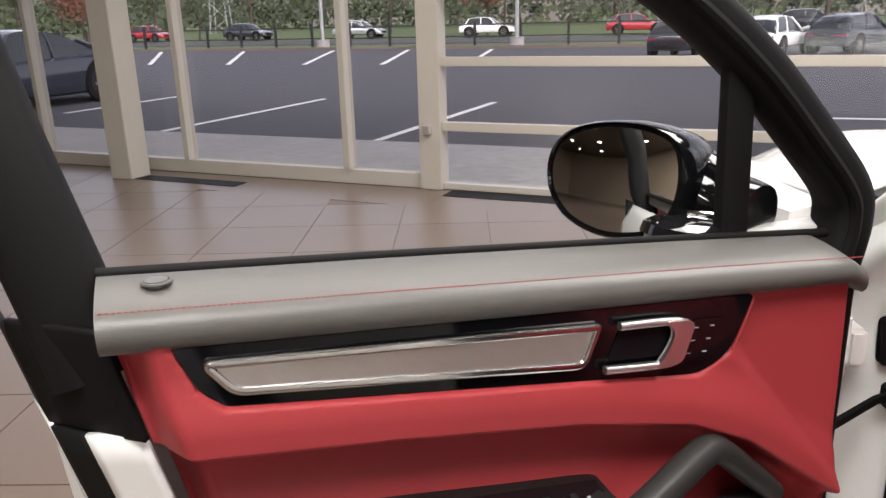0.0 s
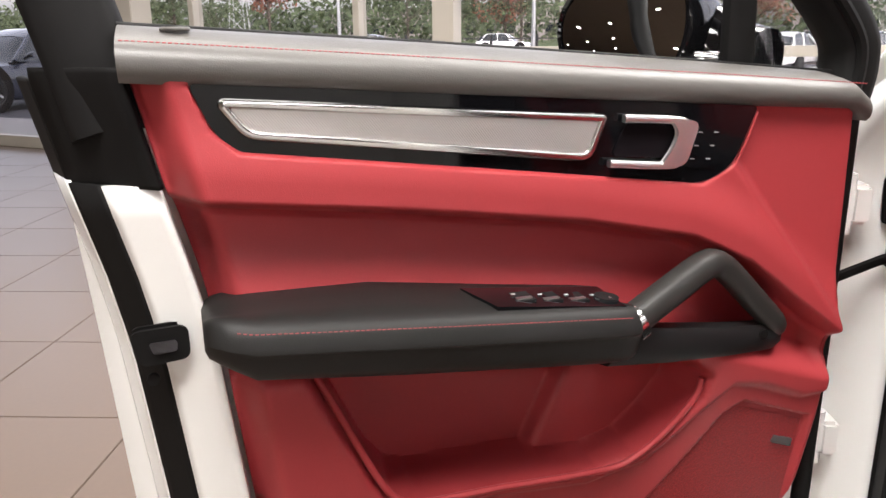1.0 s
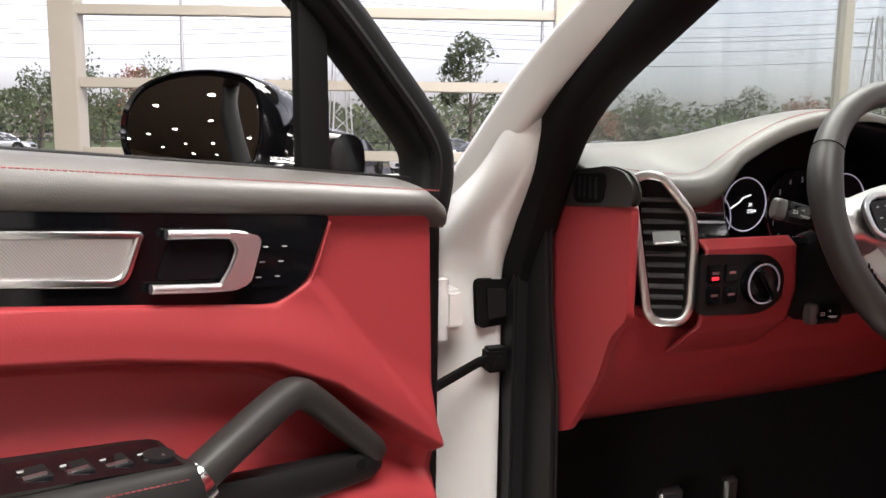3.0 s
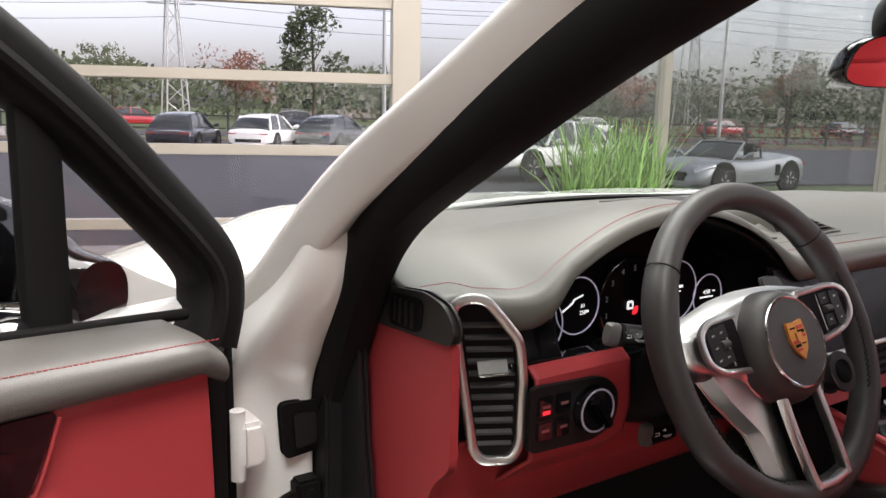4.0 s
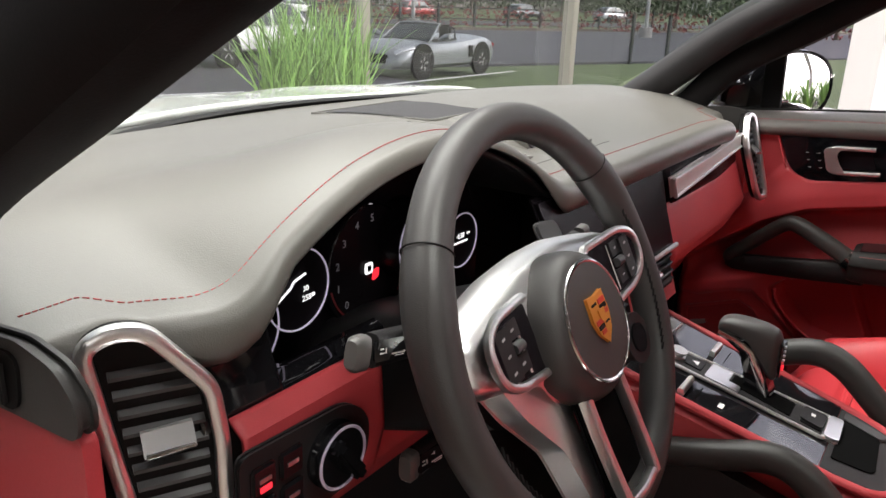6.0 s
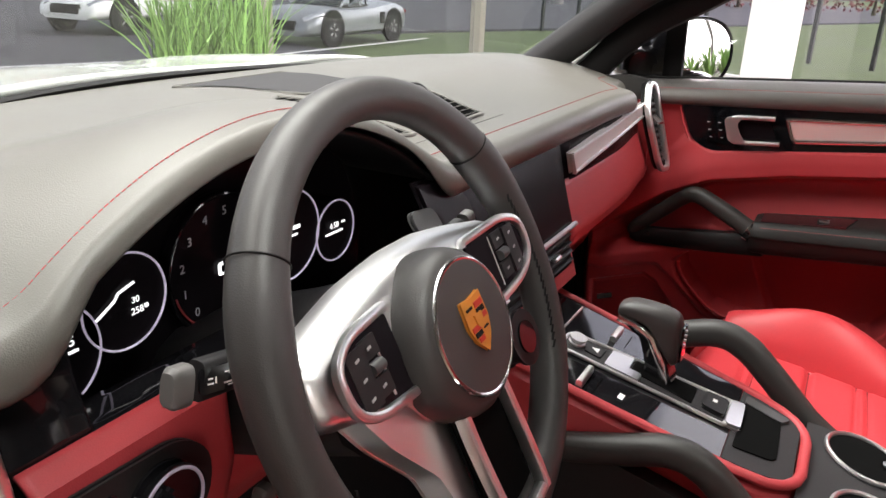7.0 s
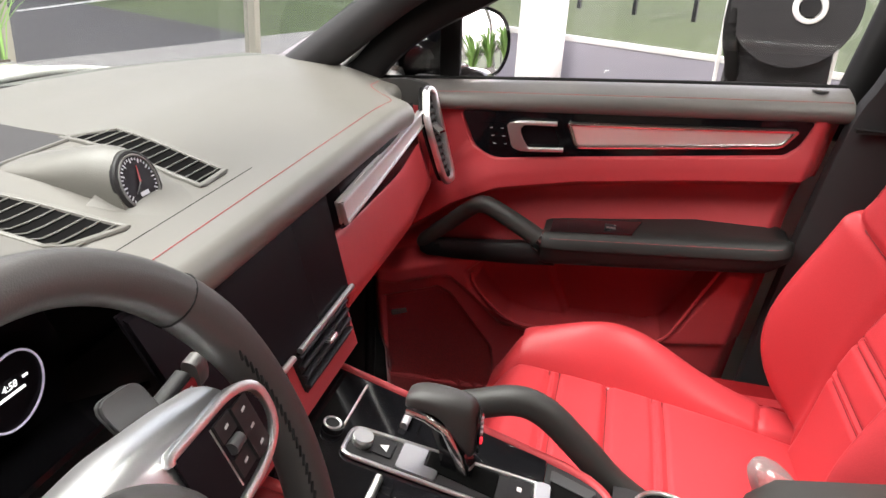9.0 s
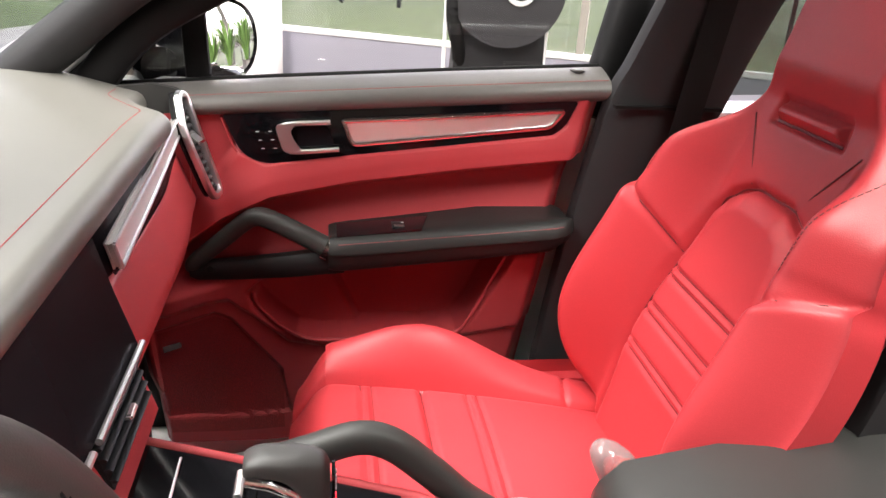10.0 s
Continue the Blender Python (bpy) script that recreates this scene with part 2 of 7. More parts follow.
def box(lo, hi, m=None, bevel=0.0, bm=None):
    bm = bm or bmesh.new()
    (x0, y0, z0), (x1, y1, z1) = lo, hi
    vs = [bm.verts.new(Vector((x, y, z))) for x in (x0, x1) for y in (y0, y1) for z in (z0, z1)]
    fs = [bm.faces.new([vs[i] for i in q]) for q in ((0, 1, 3, 2), (4, 6, 7, 5), (0, 4, 5, 1), (2, 3, 7, 6), (0, 2, 6, 4), (1, 5, 7, 3))]
    if bevel > 0:
        bm.normal_update()
        es = list({e for f in fs for e in f.edges})
        r = bmesh.ops.bevel(bm, geom=es, offset=bevel, segments=2, affect="EDGES", clamp_overlap=True)
        vs = list({v for f in r["faces"] for v in f.verts} | {v for v in vs if v.is_valid})
    if m is not None:
        bmesh.ops.transform(bm, matrix=m, verts=vs)
    return bm


def rounded(pts, radius, seg=4):
    """A 2D outline with its corners rounded; radius: one number or one a corner."""
    out, n = [], len(pts)
    for i in range(n):
        r = radius[i] if isinstance(radius, (list, tuple)) else radius
        p, a, b = Vector(pts[i]), Vector(pts[i - 1]), Vector(pts[(i + 1) % n])
        da, db = (a - p), (b - p)
        k = min(r, da.length * 0.48, db.length * 0.48)
        if k < 1e-5:
            out.append(p)
            continue
        s, e = p + da.normalized() * k, p + db.normalized() * k
        for j in range(seg + 1):
            t = j / seg
            out.append(s * (1 - t) ** 2 + p * 2 * t * (1 - t) + e * t * t)
    return out


def spline(pts, n, closed=False):
    """Points along a Catmull-Rom curve through pts."""
    pts = [Vector(p) for p in pts]
    out, m = [], len(pts)
    spans = m if closed else m - 1
    for i in range(n if closed else n + 1):
        u = i / n * spans
        k = min(int(u), spans - 1)
        t = u - k
        g = lambda j: pts[j % m] if closed else pts[max(0, min(m - 1, j))]
        a, b, c, d = g(k - 1), g(k), g(k + 1), g(k + 2)
        out.append(0.5 * ((2 * b) + (c - a) * t + (2 * a - 5 * b + 4 * c - d) * t * t + (3 * b - a - 3 * c + d) * t ** 3))
    return out


def loft(bm, rings, caps=True, closed=False):
    rows = [[bm.verts.new(p) for p in r] for r in rings]
    n = len(rows[0])
    for i in range(len(rows) if closed else len(rows) - 1):
        a, b = rows[i], rows[(i + 1) % len(rows)]
        for j in range(n):
            bm.faces.new((a[j], a[(j + 1) % n], b[(j + 1) % n], b[j]))
    if caps and not closed:
        bm.faces.new(rows[0][::-1])
        bm.faces.new(rows[-1])
    return bm


def tube(path, size, up=(0, 0, 1), seg=12, closed=False, power=2.0, bm=None):
    """A bar along path; size: radius, (across, along up), or a function of 0..1 that gives them. power over 2 squares its section."""
    bm = bm or bmesh.new()
    path = [Vector(p) for p in path]
    n, rings, up = len(path), [], Vector(up)
    for i, p in enumerate(path):
        a = path[i - 1] if (i or closed) else p
        b = path[(i + 1) % n] if (i < n - 1 or closed) else p
        d = (b - a).normalized()
        side = d.cross(up)
        side = side.normalized() if side.length > 1e-4 else Vector((1, 0, 0))
        top = side.cross(d).normalized()
        s = size(i / max(1, n - 1)) if callable(size) else size
        rx, ry = s if isinstance(s, (tuple, list)) else (s, s)
        ring = []
        for k in range(seg):
            c, q = math.cos(2 * math.pi * k / seg), math.sin(2 * math.pi * k / seg)
            c, q = math.copysign(abs(c) ** (2 / power), c), math.copysign(abs(q) ** (2 / power), q)
            ring.append(p + side * rx * c + top * ry * q)
        rings.append(ring)
    return loft(bm, rings, not closed, closed)


def sheet(fn, nu, nv, bm=None):
    """A surface fn(u, v), u and v from 0 to 1."""
    bm = bm or bmesh.new()
    g = [[bm.verts.new(fn(i / nu, j / nv)) for j in range(nv + 1)] for i in range(nu + 1)]
    for i in range(nu):
        for j in range(nv):
            bm.faces.new((g[i][j], g[i + 1][j], g[i + 1][j + 1], g[i][j + 1]))
    return bm


def thick(ob, depth, offset=0.0):
    s = ob.modifiers.new("thickness", "SOLIDIFY")
    s.thickness, s.offset = depth, offset
    return ob


def disc(c, axis, r, depth, seg=24, bevel=0.0):
    axis = Vector(axis).normalized()
    q = axis.to_track_quat("Z", "Y").to_matrix()
    pts = [Vector(c) + q @ Vector((r * math.cos(2 * math.pi * k / seg), r * math.sin(2 * math.pi * k / seg), 0)) for k in range(seg)]
    return plate(pts, axis * depth, bevel)


def hoop(c, axis, R, r, seg=40, bm=None, flat=1.0):
    q = Vector(axis).normalized().to_track_quat("Z", "Y").to_matrix()
    pts = [Vector(c) + q @ Vector((R * math.cos(2 * math.pi * k / seg), R * math.sin(2 * math.pi * k / seg), 0)) for k in range(seg)]
    return tube(pts, (r, r * flat), up=Vector(axis), seg=8, closed=True, bm=bm)


def step(a, b, x):
    t = max(0.0, min(1.0, (x - a) / (b - a)))
    return t * t * (3 - 2 * t)


def along(pts, x):
    """A piecewise straight line through (x, y) points."""
    if x <= pts[0][0]:
        return pts[0][1]
    for (a, p), (b, q) in zip(pts, pts[1:]):
        if x <= b:
            return p + (q - p) * (x - a) / (b - a)
    return pts[-1][1]


def along_pts(pts, u):
    """A place at 0..1 along a run of points."""
    k = min(int(u * (len(pts) - 1)), len(pts) - 2)
    return pts[k].lerp(pts[k + 1], u * (len(pts) - 1) - k)


def inside(poly, x, y):
    """Signed distance to a polygon: positive inside."""
    best, odd = 1e9, False
    n = len(poly)
    for i in range(n):
        (ax, ay), (bx, by) = poly[i - 1], poly[i]
        ex, ey = bx - ax, by - ay
        t = max(0.0, min(1.0, ((x - ax) * ex + (y - ay) * ey) / (ex * ex + ey * ey + 1e-12)))
        best = min(best, math.hypot(x - ax - t * ex, y - ay - t * ey))
        if (ay > y) != (by > y) and x < ax + (y - ay) * ex / (by - ay):
            odd = not odd
    return best if odd else -best


# ---- showroom shell, in the glass wall's own frame: a along the wall, b outwards ----
FLOOR = -0.05
WA, WB, W0 = Vector((0.925, -0.380, 0)), Vector((0.380, 0.925, 0)), Vector((-1.53, 5.36, 0))
WM = Matrix(((WA.x, WB.x, 0, W0.x), (WA.y, WB.y, 0, W0.y), (0, 0, 1, 0), (0, 0, 0, 1)))
A_LEFT, A_RIGHT, B_BACK, CEIL = -18.0, 9.3, -20.0, 4.6


def wbox(name, lo, hi, material, label="", category="", bevel=0.004):
    return structure(name, box(lo, hi, WM, bevel), material, label, category)


# floor bed below the tiles
wbox("floor", (A_LEFT, B_BACK, FLOOR - 0.25), (A_RIGHT + 0.15, 0.12, FLOOR - 0.006), GROUT, "showroom floor of brown-grey polished tiles with pale joints", "floor", 0)
wbox("ceiling", (A_LEFT, B_BACK, CEIL), (A_RIGHT + 0.2, 0.2, CEIL + 0.2), CEILM, "taupe showroom ceiling with rows of small spotlights", "ceiling", 0)
wbox("wall_west", (A_LEFT - 0.2, B_BACK, FLOOR), (A_LEFT, 0.2, CEIL), WALLM, "plain tan showroom wall", "wall", 0)
wbox("wall_south", (A_LEFT - 0.2, B_BACK - 0.2, FLOOR), (A_RIGHT + 0.2, B_BACK, CEIL), WALLM, "plain tan showroom wall", "wall", 0)
wbox("wall_east", (A_RIGHT, B_BACK, FLOOR), (A_RIGHT + 0.2, -15.4, CEIL), WALLM, "plain tan showroom wall", "wall", 0)


def wall_part(name, lo, hi, material, parent, label=""):
    return part(name, box(lo, hi, WM, 0.004), material, parent, label)


def glazing(name, label, posts, axis, fixed, sill=0.12, width=0.058):
    """A floor-to-ceiling glazed front: posts at the given places, a bottom and a top rail, panes between."""
    def lay(lo, hi, t0, t1):
        if axis == "a":
            return (lo, fixed + t0, 0), (hi, fixed + t1, 0)
        return (fixed + t0, lo, 0), (fixed + t1, hi, 0)

    def piece(nm, lo, hi, z0, z1, t0, t1, material, parent):
        p, q = lay(lo, hi, t0, t1)
        bm = box((p[0], p[1], z0), (q[0], q[1], z1), WM, 0.004 if material is FRAMEM else 0)
        if parent is None:
            return tagged(link(nm, bm, material), label, "window", "", "structure")
        return part(nm, bm, material, parent)

    frame_ob = piece(name, posts[0], posts[-1], FLOOR, FLOOR + sill, -0.05, 0.06, FRAMEM, None)
    piece("head_rail", posts[0], posts[-1], CEIL - 0.12, CEIL, -0.05, 0.06, FRAMEM, frame_ob)
    for p in (posts[:-1] if name in ("window_2", "window_3") else posts):   # frameless glass corner
        piece("post", p - width / 2, p + width / 2, FLOOR + sill, CEIL - 0.12, -0.075, 0.055, FRAMEM, frame_ob)
    for p, q in zip(posts, posts[1:]):
        ob = piece("pane", p + width / 2, q - width / 2, FLOOR + sill, CEIL - 0.12, 0.0, 0.008, GLASS, frame_ob)
        ob.visible_shadow = False
    return frame_ob


glazing("window_1", "glass showroom front with beige aluminium posts", [A_LEFT, -15.6, -13.7, -11.8, -9.95, -8.1, -6.3, -4.42, -2.58, -0.86, -0.10], "a", 0.0)
glazing("window_2", "glass showroom front with beige aluminium posts", [3.50, 5.37, 7.33, A_RIGHT], "a", 0.0)
w3 = glazing("window_3", "glass showroom side with pale aluminium posts", [-15.4, -13.2, -11.0, -8.8, -6.6, -4.35, -0.05], "b", A_RIGHT)

part("spandrel", box((A_RIGHT - 0.10, -15.4, FLOOR), (A_RIGHT - 0.06, -0.05, 0.415), WM, 0.004), SPANDREL, w3, "lilac-grey panel below the glass")
part("sill_rail", box((A_RIGHT - 0.115, -15.4, 0.415), (A_RIGHT - 0.05, -0.05, 0.460), WM, 0.004), PALEALU, w3)

# sectional glass door between two heavier posts
gate = wbox("sectional_door", (-0.17, -0.08, FLOOR), (0.01, 0.08, CEIL), FRAMEM, "beige sectional overhead door with glass panels", "door")
wall_part("post", (3.34, -0.08, FLOOR), (3.52, 0.08, CEIL), FRAMEM, gate)
for k, z in enumerate((-0.05, 0.42, 0.92, 1.41, 1.91, 2.41, 2.91, 3.41, 3.91)):
    wall_part("rail", (0.01, -0.035, z), (3.34, 0.035, z + (0.07 if k else 0.05)), FRAMEM, gate)
    if z < 3.9:
        ob = wall_part("pane", (0.05, -0.004, z + 0.07), (3.30, 0.004, z + 0.50), GLASS, gate)
        ob.visible_shadow = False
wall_part("lintel", (0.08, -0.05, 4.0), (3.34, 0.05, CEIL), FRAMEM, gate)
part("lock", box((-0.125, -0.12, 0.40), (-0.06, -0.08, 0.47), WM, 0.006), SATIN, gate, "small steel lock case")

# columns
structure("column", box((-3.10, -0.50, FLOOR), (-2.86, -0.26, CEIL), WM, 0.006), FRAMEM, "square beige-clad steel column", "column")
structure("column", box((A_RIGHT - 0.68, -1.97, FLOOR), (A_RIGHT - 0.32, -1.72, CEIL), WM, 0.006), COLUMN, "broad white-painted column beside the glass", "column")

# slot grille in the floor in front of the glass
grille = tagged(link("floor_grille", box((-3.0, -0.46, FLOOR - 0.02), (-1.75, -0.28, FLOOR + 0.002), WM), RUBBER), "long dark linear air grille let into the tiles", "vent", "", "structure")
for k in range(8):
    part("slat", box((-2.99, -0.455 + 0.022 * k, FLOOR), (-1.76, -0.447 + 0.022 * k, FLOOR + 0.006), WM), IRON, grille)
tagged(link("floor_grille", box((0.10, -0.26, FLOOR - 0.02), (3.3, -0.06, FLOOR + 0.003), WM), RUBBER), "dark drain strip along the sectional door", "vent", "", "structure")

# ceiling lamps: rows of small round downlights
LAMP = glow("downlight_lens", (1.0, 0.93, 0.84), 30.0)
lamp = thing("ceiling_spotlight", "small round white recessed downlight, switched on", "lamp", (0, 0, CEIL), "showroom downlights")
part("bezel", hoop((0, 0, CEIL - 0.006), (0, 0, 1), 0.10, 0.012, 24), COLUMN, lamp)
part("lens", disc((0, 0, CEIL - 0.004), (0, 0, -1), 0.088, 0.008), LAMP, lamp)
for i in range(10):
    for j in range(7):
        if i or j:
            p = WM @ Vector((-14.1 + 2.5 * i, -1.5 - 2.7 * j, 0))
            copy_thing(lamp, Matrix.Translation((p.x, p.y, CEIL)))
p = WM @ Vector((-14.1, -1.5, 0))
lamp.location = (p.x, p.y, CEIL)
# added area lights, no real fittings: tuned to brighten car, floor and far wall
for x, y, watts in ((0.4, 2.2, 205), (-1.4, -1.95, 245), (1.7, 1.2, 165), (-11.0, -9.0, 420), (-2.3, 2.1, 110)):
    ob = new("fill_area_light", bpy.data.lights.new("fill_area_light", "AREA"))
    ob.data.shape, ob.data.size, ob.data.size_y, ob.data.energy, ob.data.color = "RECTANGLE", 2.8, 1.8, watts, (1.0, 0.96, 0.93)
    ob.location = (x, y, CEIL - 0.03)


# ---- outside ----
wbox("ground", (-900, 0.12, FLOOR - 0.6), (900, 1500, FLOOR - 0.10), GRASS, "mown green lawn reaching to the distance", "grass", 0)
structure("ground_side", box((A_RIGHT + 0.2, -400, FLOOR - 0.6), (900, 0.12, FLOOR - 0.10), WM), GRASS, "mown green lawn beside the building", "grass")
wbox("pavement", (-60, 0.125, FLOOR - 0.12), (A_RIGHT + 3.0, 2.1, FLOOR + 0.0), PAVER, "pale block-paved strip along the glass", "pavement", 0.01)
structure("pavement_side", box((A_RIGHT + 0.22, -30, FLOOR - 0.12), (A_RIGHT + 1.2, 0.1, FLOOR + 0.0), WM, 0.01), PAVER, "pale block-paved strip along the side glass", "pavement")
wbox("road", (-60, 2.1, FLOOR - 0.3), (9.5, 25.6, FLOOR - 0.04), ASPHALT, "dark asphalt car park with white bay lines", "road", 0)
wbox("road_side", (9.5, 9.0, FLOOR - 0.3), (60, 25.6, FLOOR - 0.045), ASPHALT, "dark asphalt drive", "road", 0)
wbox("far_road", (-300, 33, FLOOR - 0.3), (300, 40, FLOOR - 0.06), ASPHALT, "distant asphalt road behind the lawn", "road", 0)
wbox("kerb", (-60, 25.6, FLOOR - 0.3), (60, 25.85, FLOOR + 0.08), GROUT, "pale concrete kerb along the lawn", "kerb", 0.02)


def line(a0, b0, a1, b1, w=0.11):
    d = (Vector((a1, b1, 0)) - Vector((a0, b0, 0)))
    s = Vector((-d.y, d.x, 0)).normalized() * w / 2
    pts = [WM @ (Vector((a, b, FLOOR - 0.036)) + k * s) for (a, b, k) in ((a0, b0, 1), (a1, b1, 1), (a1, b1, -1), (a0, b0, -1))]
    tagged(link("bay_line", plate(pts, (0, 0, 0.004)), LINEP), "white painted parking bay line on asphalt", "road marking", "bay lines", "structure")


for a in (-1.85, -5.1, -8.4, -11.8):
    line(a, 2.3 if a > -8 else 3.6, a, 6.35)
for a, da in ((-14.6, -6.4), (-11.6, -4.5), (-8.8, -3.6), (-6.0, -2.6), (-18.0, -8.0)):
    line(a, 15.6, a + da, 24.8, 0.16)
line(2.5, 5.3, 6.4, 5.5)
line(2.5, 5.24, 2.78, 2.3)
line(8.3, 5.6, 12.6, 7.35)

# fence of thin dark posts and rails
fence = thing("park_fence", "low dark steel fence of posts and two rails", "fence", WM @ Vector((0, 27, FLOOR)))
for k in range(42):
    a = -48 + 2.1 * k
    part("post", box((a - 0.05, 26.95, FLOOR - 0.1), (a + 0.05, 27.05, 1.05), WM), IRON, fence)
for z in (0.35, 0.85):
    part("rail", box((-48, 26.98, z), (40, 27.02, z + 0.05), WM), IRON, fence)
side_fence = thing("park_fence", "low dark steel fence posts on the lawn", "fence", WM @ Vector((16, -4, FLOOR)))
for k in range(24):
    b = -17.55 + 1.15 * k
    part("post", box((17.45, b - 0.035, FLOOR - 0.15), (17.52, b + 0.035, 1.05), WM), IRON, side_fence)

# street lamps
def street_lamp(a, b, h, bent=1):
    base = WM @ Vector((a, b, FLOOR))
    t = thing("street_lamp", "tall grey lamp post with a short arm on a concrete foot", "lamp post", base, "street lamps")
    part("pole", tube([base, base + Vector((0, 0, h * 0.6)), base + Vector((0, 0, h))], lambda u: 0.09 - 0.04 * u, (0, 1, 0)), GALV, t)
    part("arm", tube([base + Vector((0, 0, h)), base + Vector((0.5 * bent, 0, h + 0.15)), base + Vector((1.3 * bent, 0, h + 0.2))], 0.04), GALV, t)
    part("head", box((1.2 * bent - 0.35, -0.14, h + 0.12), (1.2 * bent + 0.35, 0.14, h + 0.26), Matrix.Translation(base), 0.03), GALV, t)
    part("foot", disc(base - Vector((0, 0, 0.1)), (0, 0, 1), 0.3, 0.5, 20, 0.02), PAVER, t)


for a, b, h, s in ((-17.5, 26.2, 8, 1), (-8.0, 26.2, 8, -1), (6.5, 26.3, 8, 1), (22.0, 27, 8, 1), (30.0, 20, 8, -1)):
    street_lamp(a, b, h, s)


def tree(base, h, crown, leaves, n=900, seed=0, group="distant trees"):
    rnd = random.Random(seed)
    base = Vector(base)
    t = thing("tree", "tree with a thin trunk and a loose crown" if leaves is LEAF else "tree with a loose crown of reddish autumn leaves", "tree", base, group)
    bm = tube([base, base + Vector((0.1, 0, h * 0.3)), base + Vector((0, 0.1, h * 0.75))], lambda u: 0.16 * (1 - 0.75 * u) * h / 7)
    for k in range(9):
        a, z0 = rnd.uniform(0, 6.28), h * rnd.uniform(0.28, 0.6)
        d = Vector((math.cos(a), math.sin(a), 0.7)) * crown * rnd.uniform(0.5, 0.9)
        tube([base + Vector((0, 0, z0)), base + Vector((0, 0, z0)) + d * 0.5, base + Vector((0, 0, z0 + 0.2)) + d], lambda u: 0.05 * (1 - 0.8 * u) * h / 7, (0.3, 0.2, 0.1), 6, bm=bm)
    part("trunk", bm, BARK, t)
    bm = bmesh.new()
    lumps = [(rnd.uniform(-0.6, 0.6) * crown, rnd.uniform(-0.6, 0.6) * crown, h * rnd.uniform(0.42, 0.92), crown * rnd.uniform(0.25, 0.5)) for _ in range(12)]
    for _ in range(n):
        x, y, z, r = rnd.choice(lumps)
        d = Vector((rnd.gauss(0, 1), rnd.gauss(0, 1), rnd.gauss(0, 0.8))).normalized() * r * rnd.uniform(0.5, 1.05)
        c, s = base + Vector((x, y, z)) + d, 0.021 * h * rnd.uniform(0.5, 1.25)
        u = Vector((rnd.gauss(0, 1), rnd.gauss(0, 1), rnd.gauss(0, 1))).normalized() * s
        w = u.orthogonal().normalized() * s * 0.6
        bm.faces.new([bm.verts.new(c + u), bm.verts.new(c + w), bm.verts.new(c - u), bm.verts.new(c - w)])
    link("crown", bm, leaves, t, "", False, False)


rt = random.Random(5)
for k in range(26):
    a = -75 + 5.6 * k + rt.uniform(-2, 2)
    tree(WM @ Vector((a, 46 + rt.uniform(-3, 14), FLOOR - 0.1)), rt.uniform(4.5, 8.5), rt.uniform(2.0, 3.4), AUTUMN if k % 3 == 1 else LEAF, 1700, k)
for k in range(9):
    tree(WM @ Vector((44 + rt.uniform(-4, 8), -20 + 6.5 * k, FLOOR - 0.1)), rt.uniform(4.5, 8.0), rt.uniform(2.0, 3.2), AUTUMN if k % 3 == 0 else LEAF, 1700, 60 + k)

# a far belt of woods, one mass of leaf clumps
bm = bmesh.new()
for _ in range(32000):
    a, b = rt.uniform(-190, 190), rt.uniform(80, 110)
    z = rt.uniform(0, 1) ** 0.8 * (6.0 + 3.0 * noise.noise(Vector((a * 0.06, 3.1, 0))) + 1.6 * noise.noise(Vector((a * 0.3, 1.7, 0))))
    c, s = WM @ Vector((a, b, FLOOR + z)), rt.uniform(0.22, 0.55)
    u = Vector((rt.gauss(0, 1), rt.gauss(0, 1), rt.gauss(0, 1))).normalized() * s
    w = u.orthogonal().normalized() * s * 0.7
    bm.faces.new([bm.verts.new(c + u), bm.verts.new(c + w), bm.verts.new(c - u), bm.verts.new(c - w)])
tagged(link("far_woods", bm, LEAF, None, "", False, False), "distant dark belt of mixed trees", "trees", "", "stuff")
bm = bmesh.new()
for _ in range(16000):
    a, b = rt.uniform(85, 120), rt.uniform(-150, 90)
    z = rt.uniform(0, 1) ** 0.8 * (6.0 + 3.0 * noise.noise(Vector((b * 0.06, 9.1, 0))))
    c, s = WM @ Vector((a, b, FLOOR + z)), rt.uniform(0.22, 0.55)
    u = Vector((rt.gauss(0, 1), rt.gauss(0, 1), rt.gauss(0, 1))).normalized() * s
    w = u.orthogonal().normalized() * s * 0.7
    bm.faces.new([bm.verts.new(c + u), bm.verts.new(c + w), bm.verts.new(c - u), bm.verts.new(c - w)])
tagged(link("far_woods", bm, LEAF, None, "", False, False), "distant dark belt of mixed trees", "trees", "", "stuff")


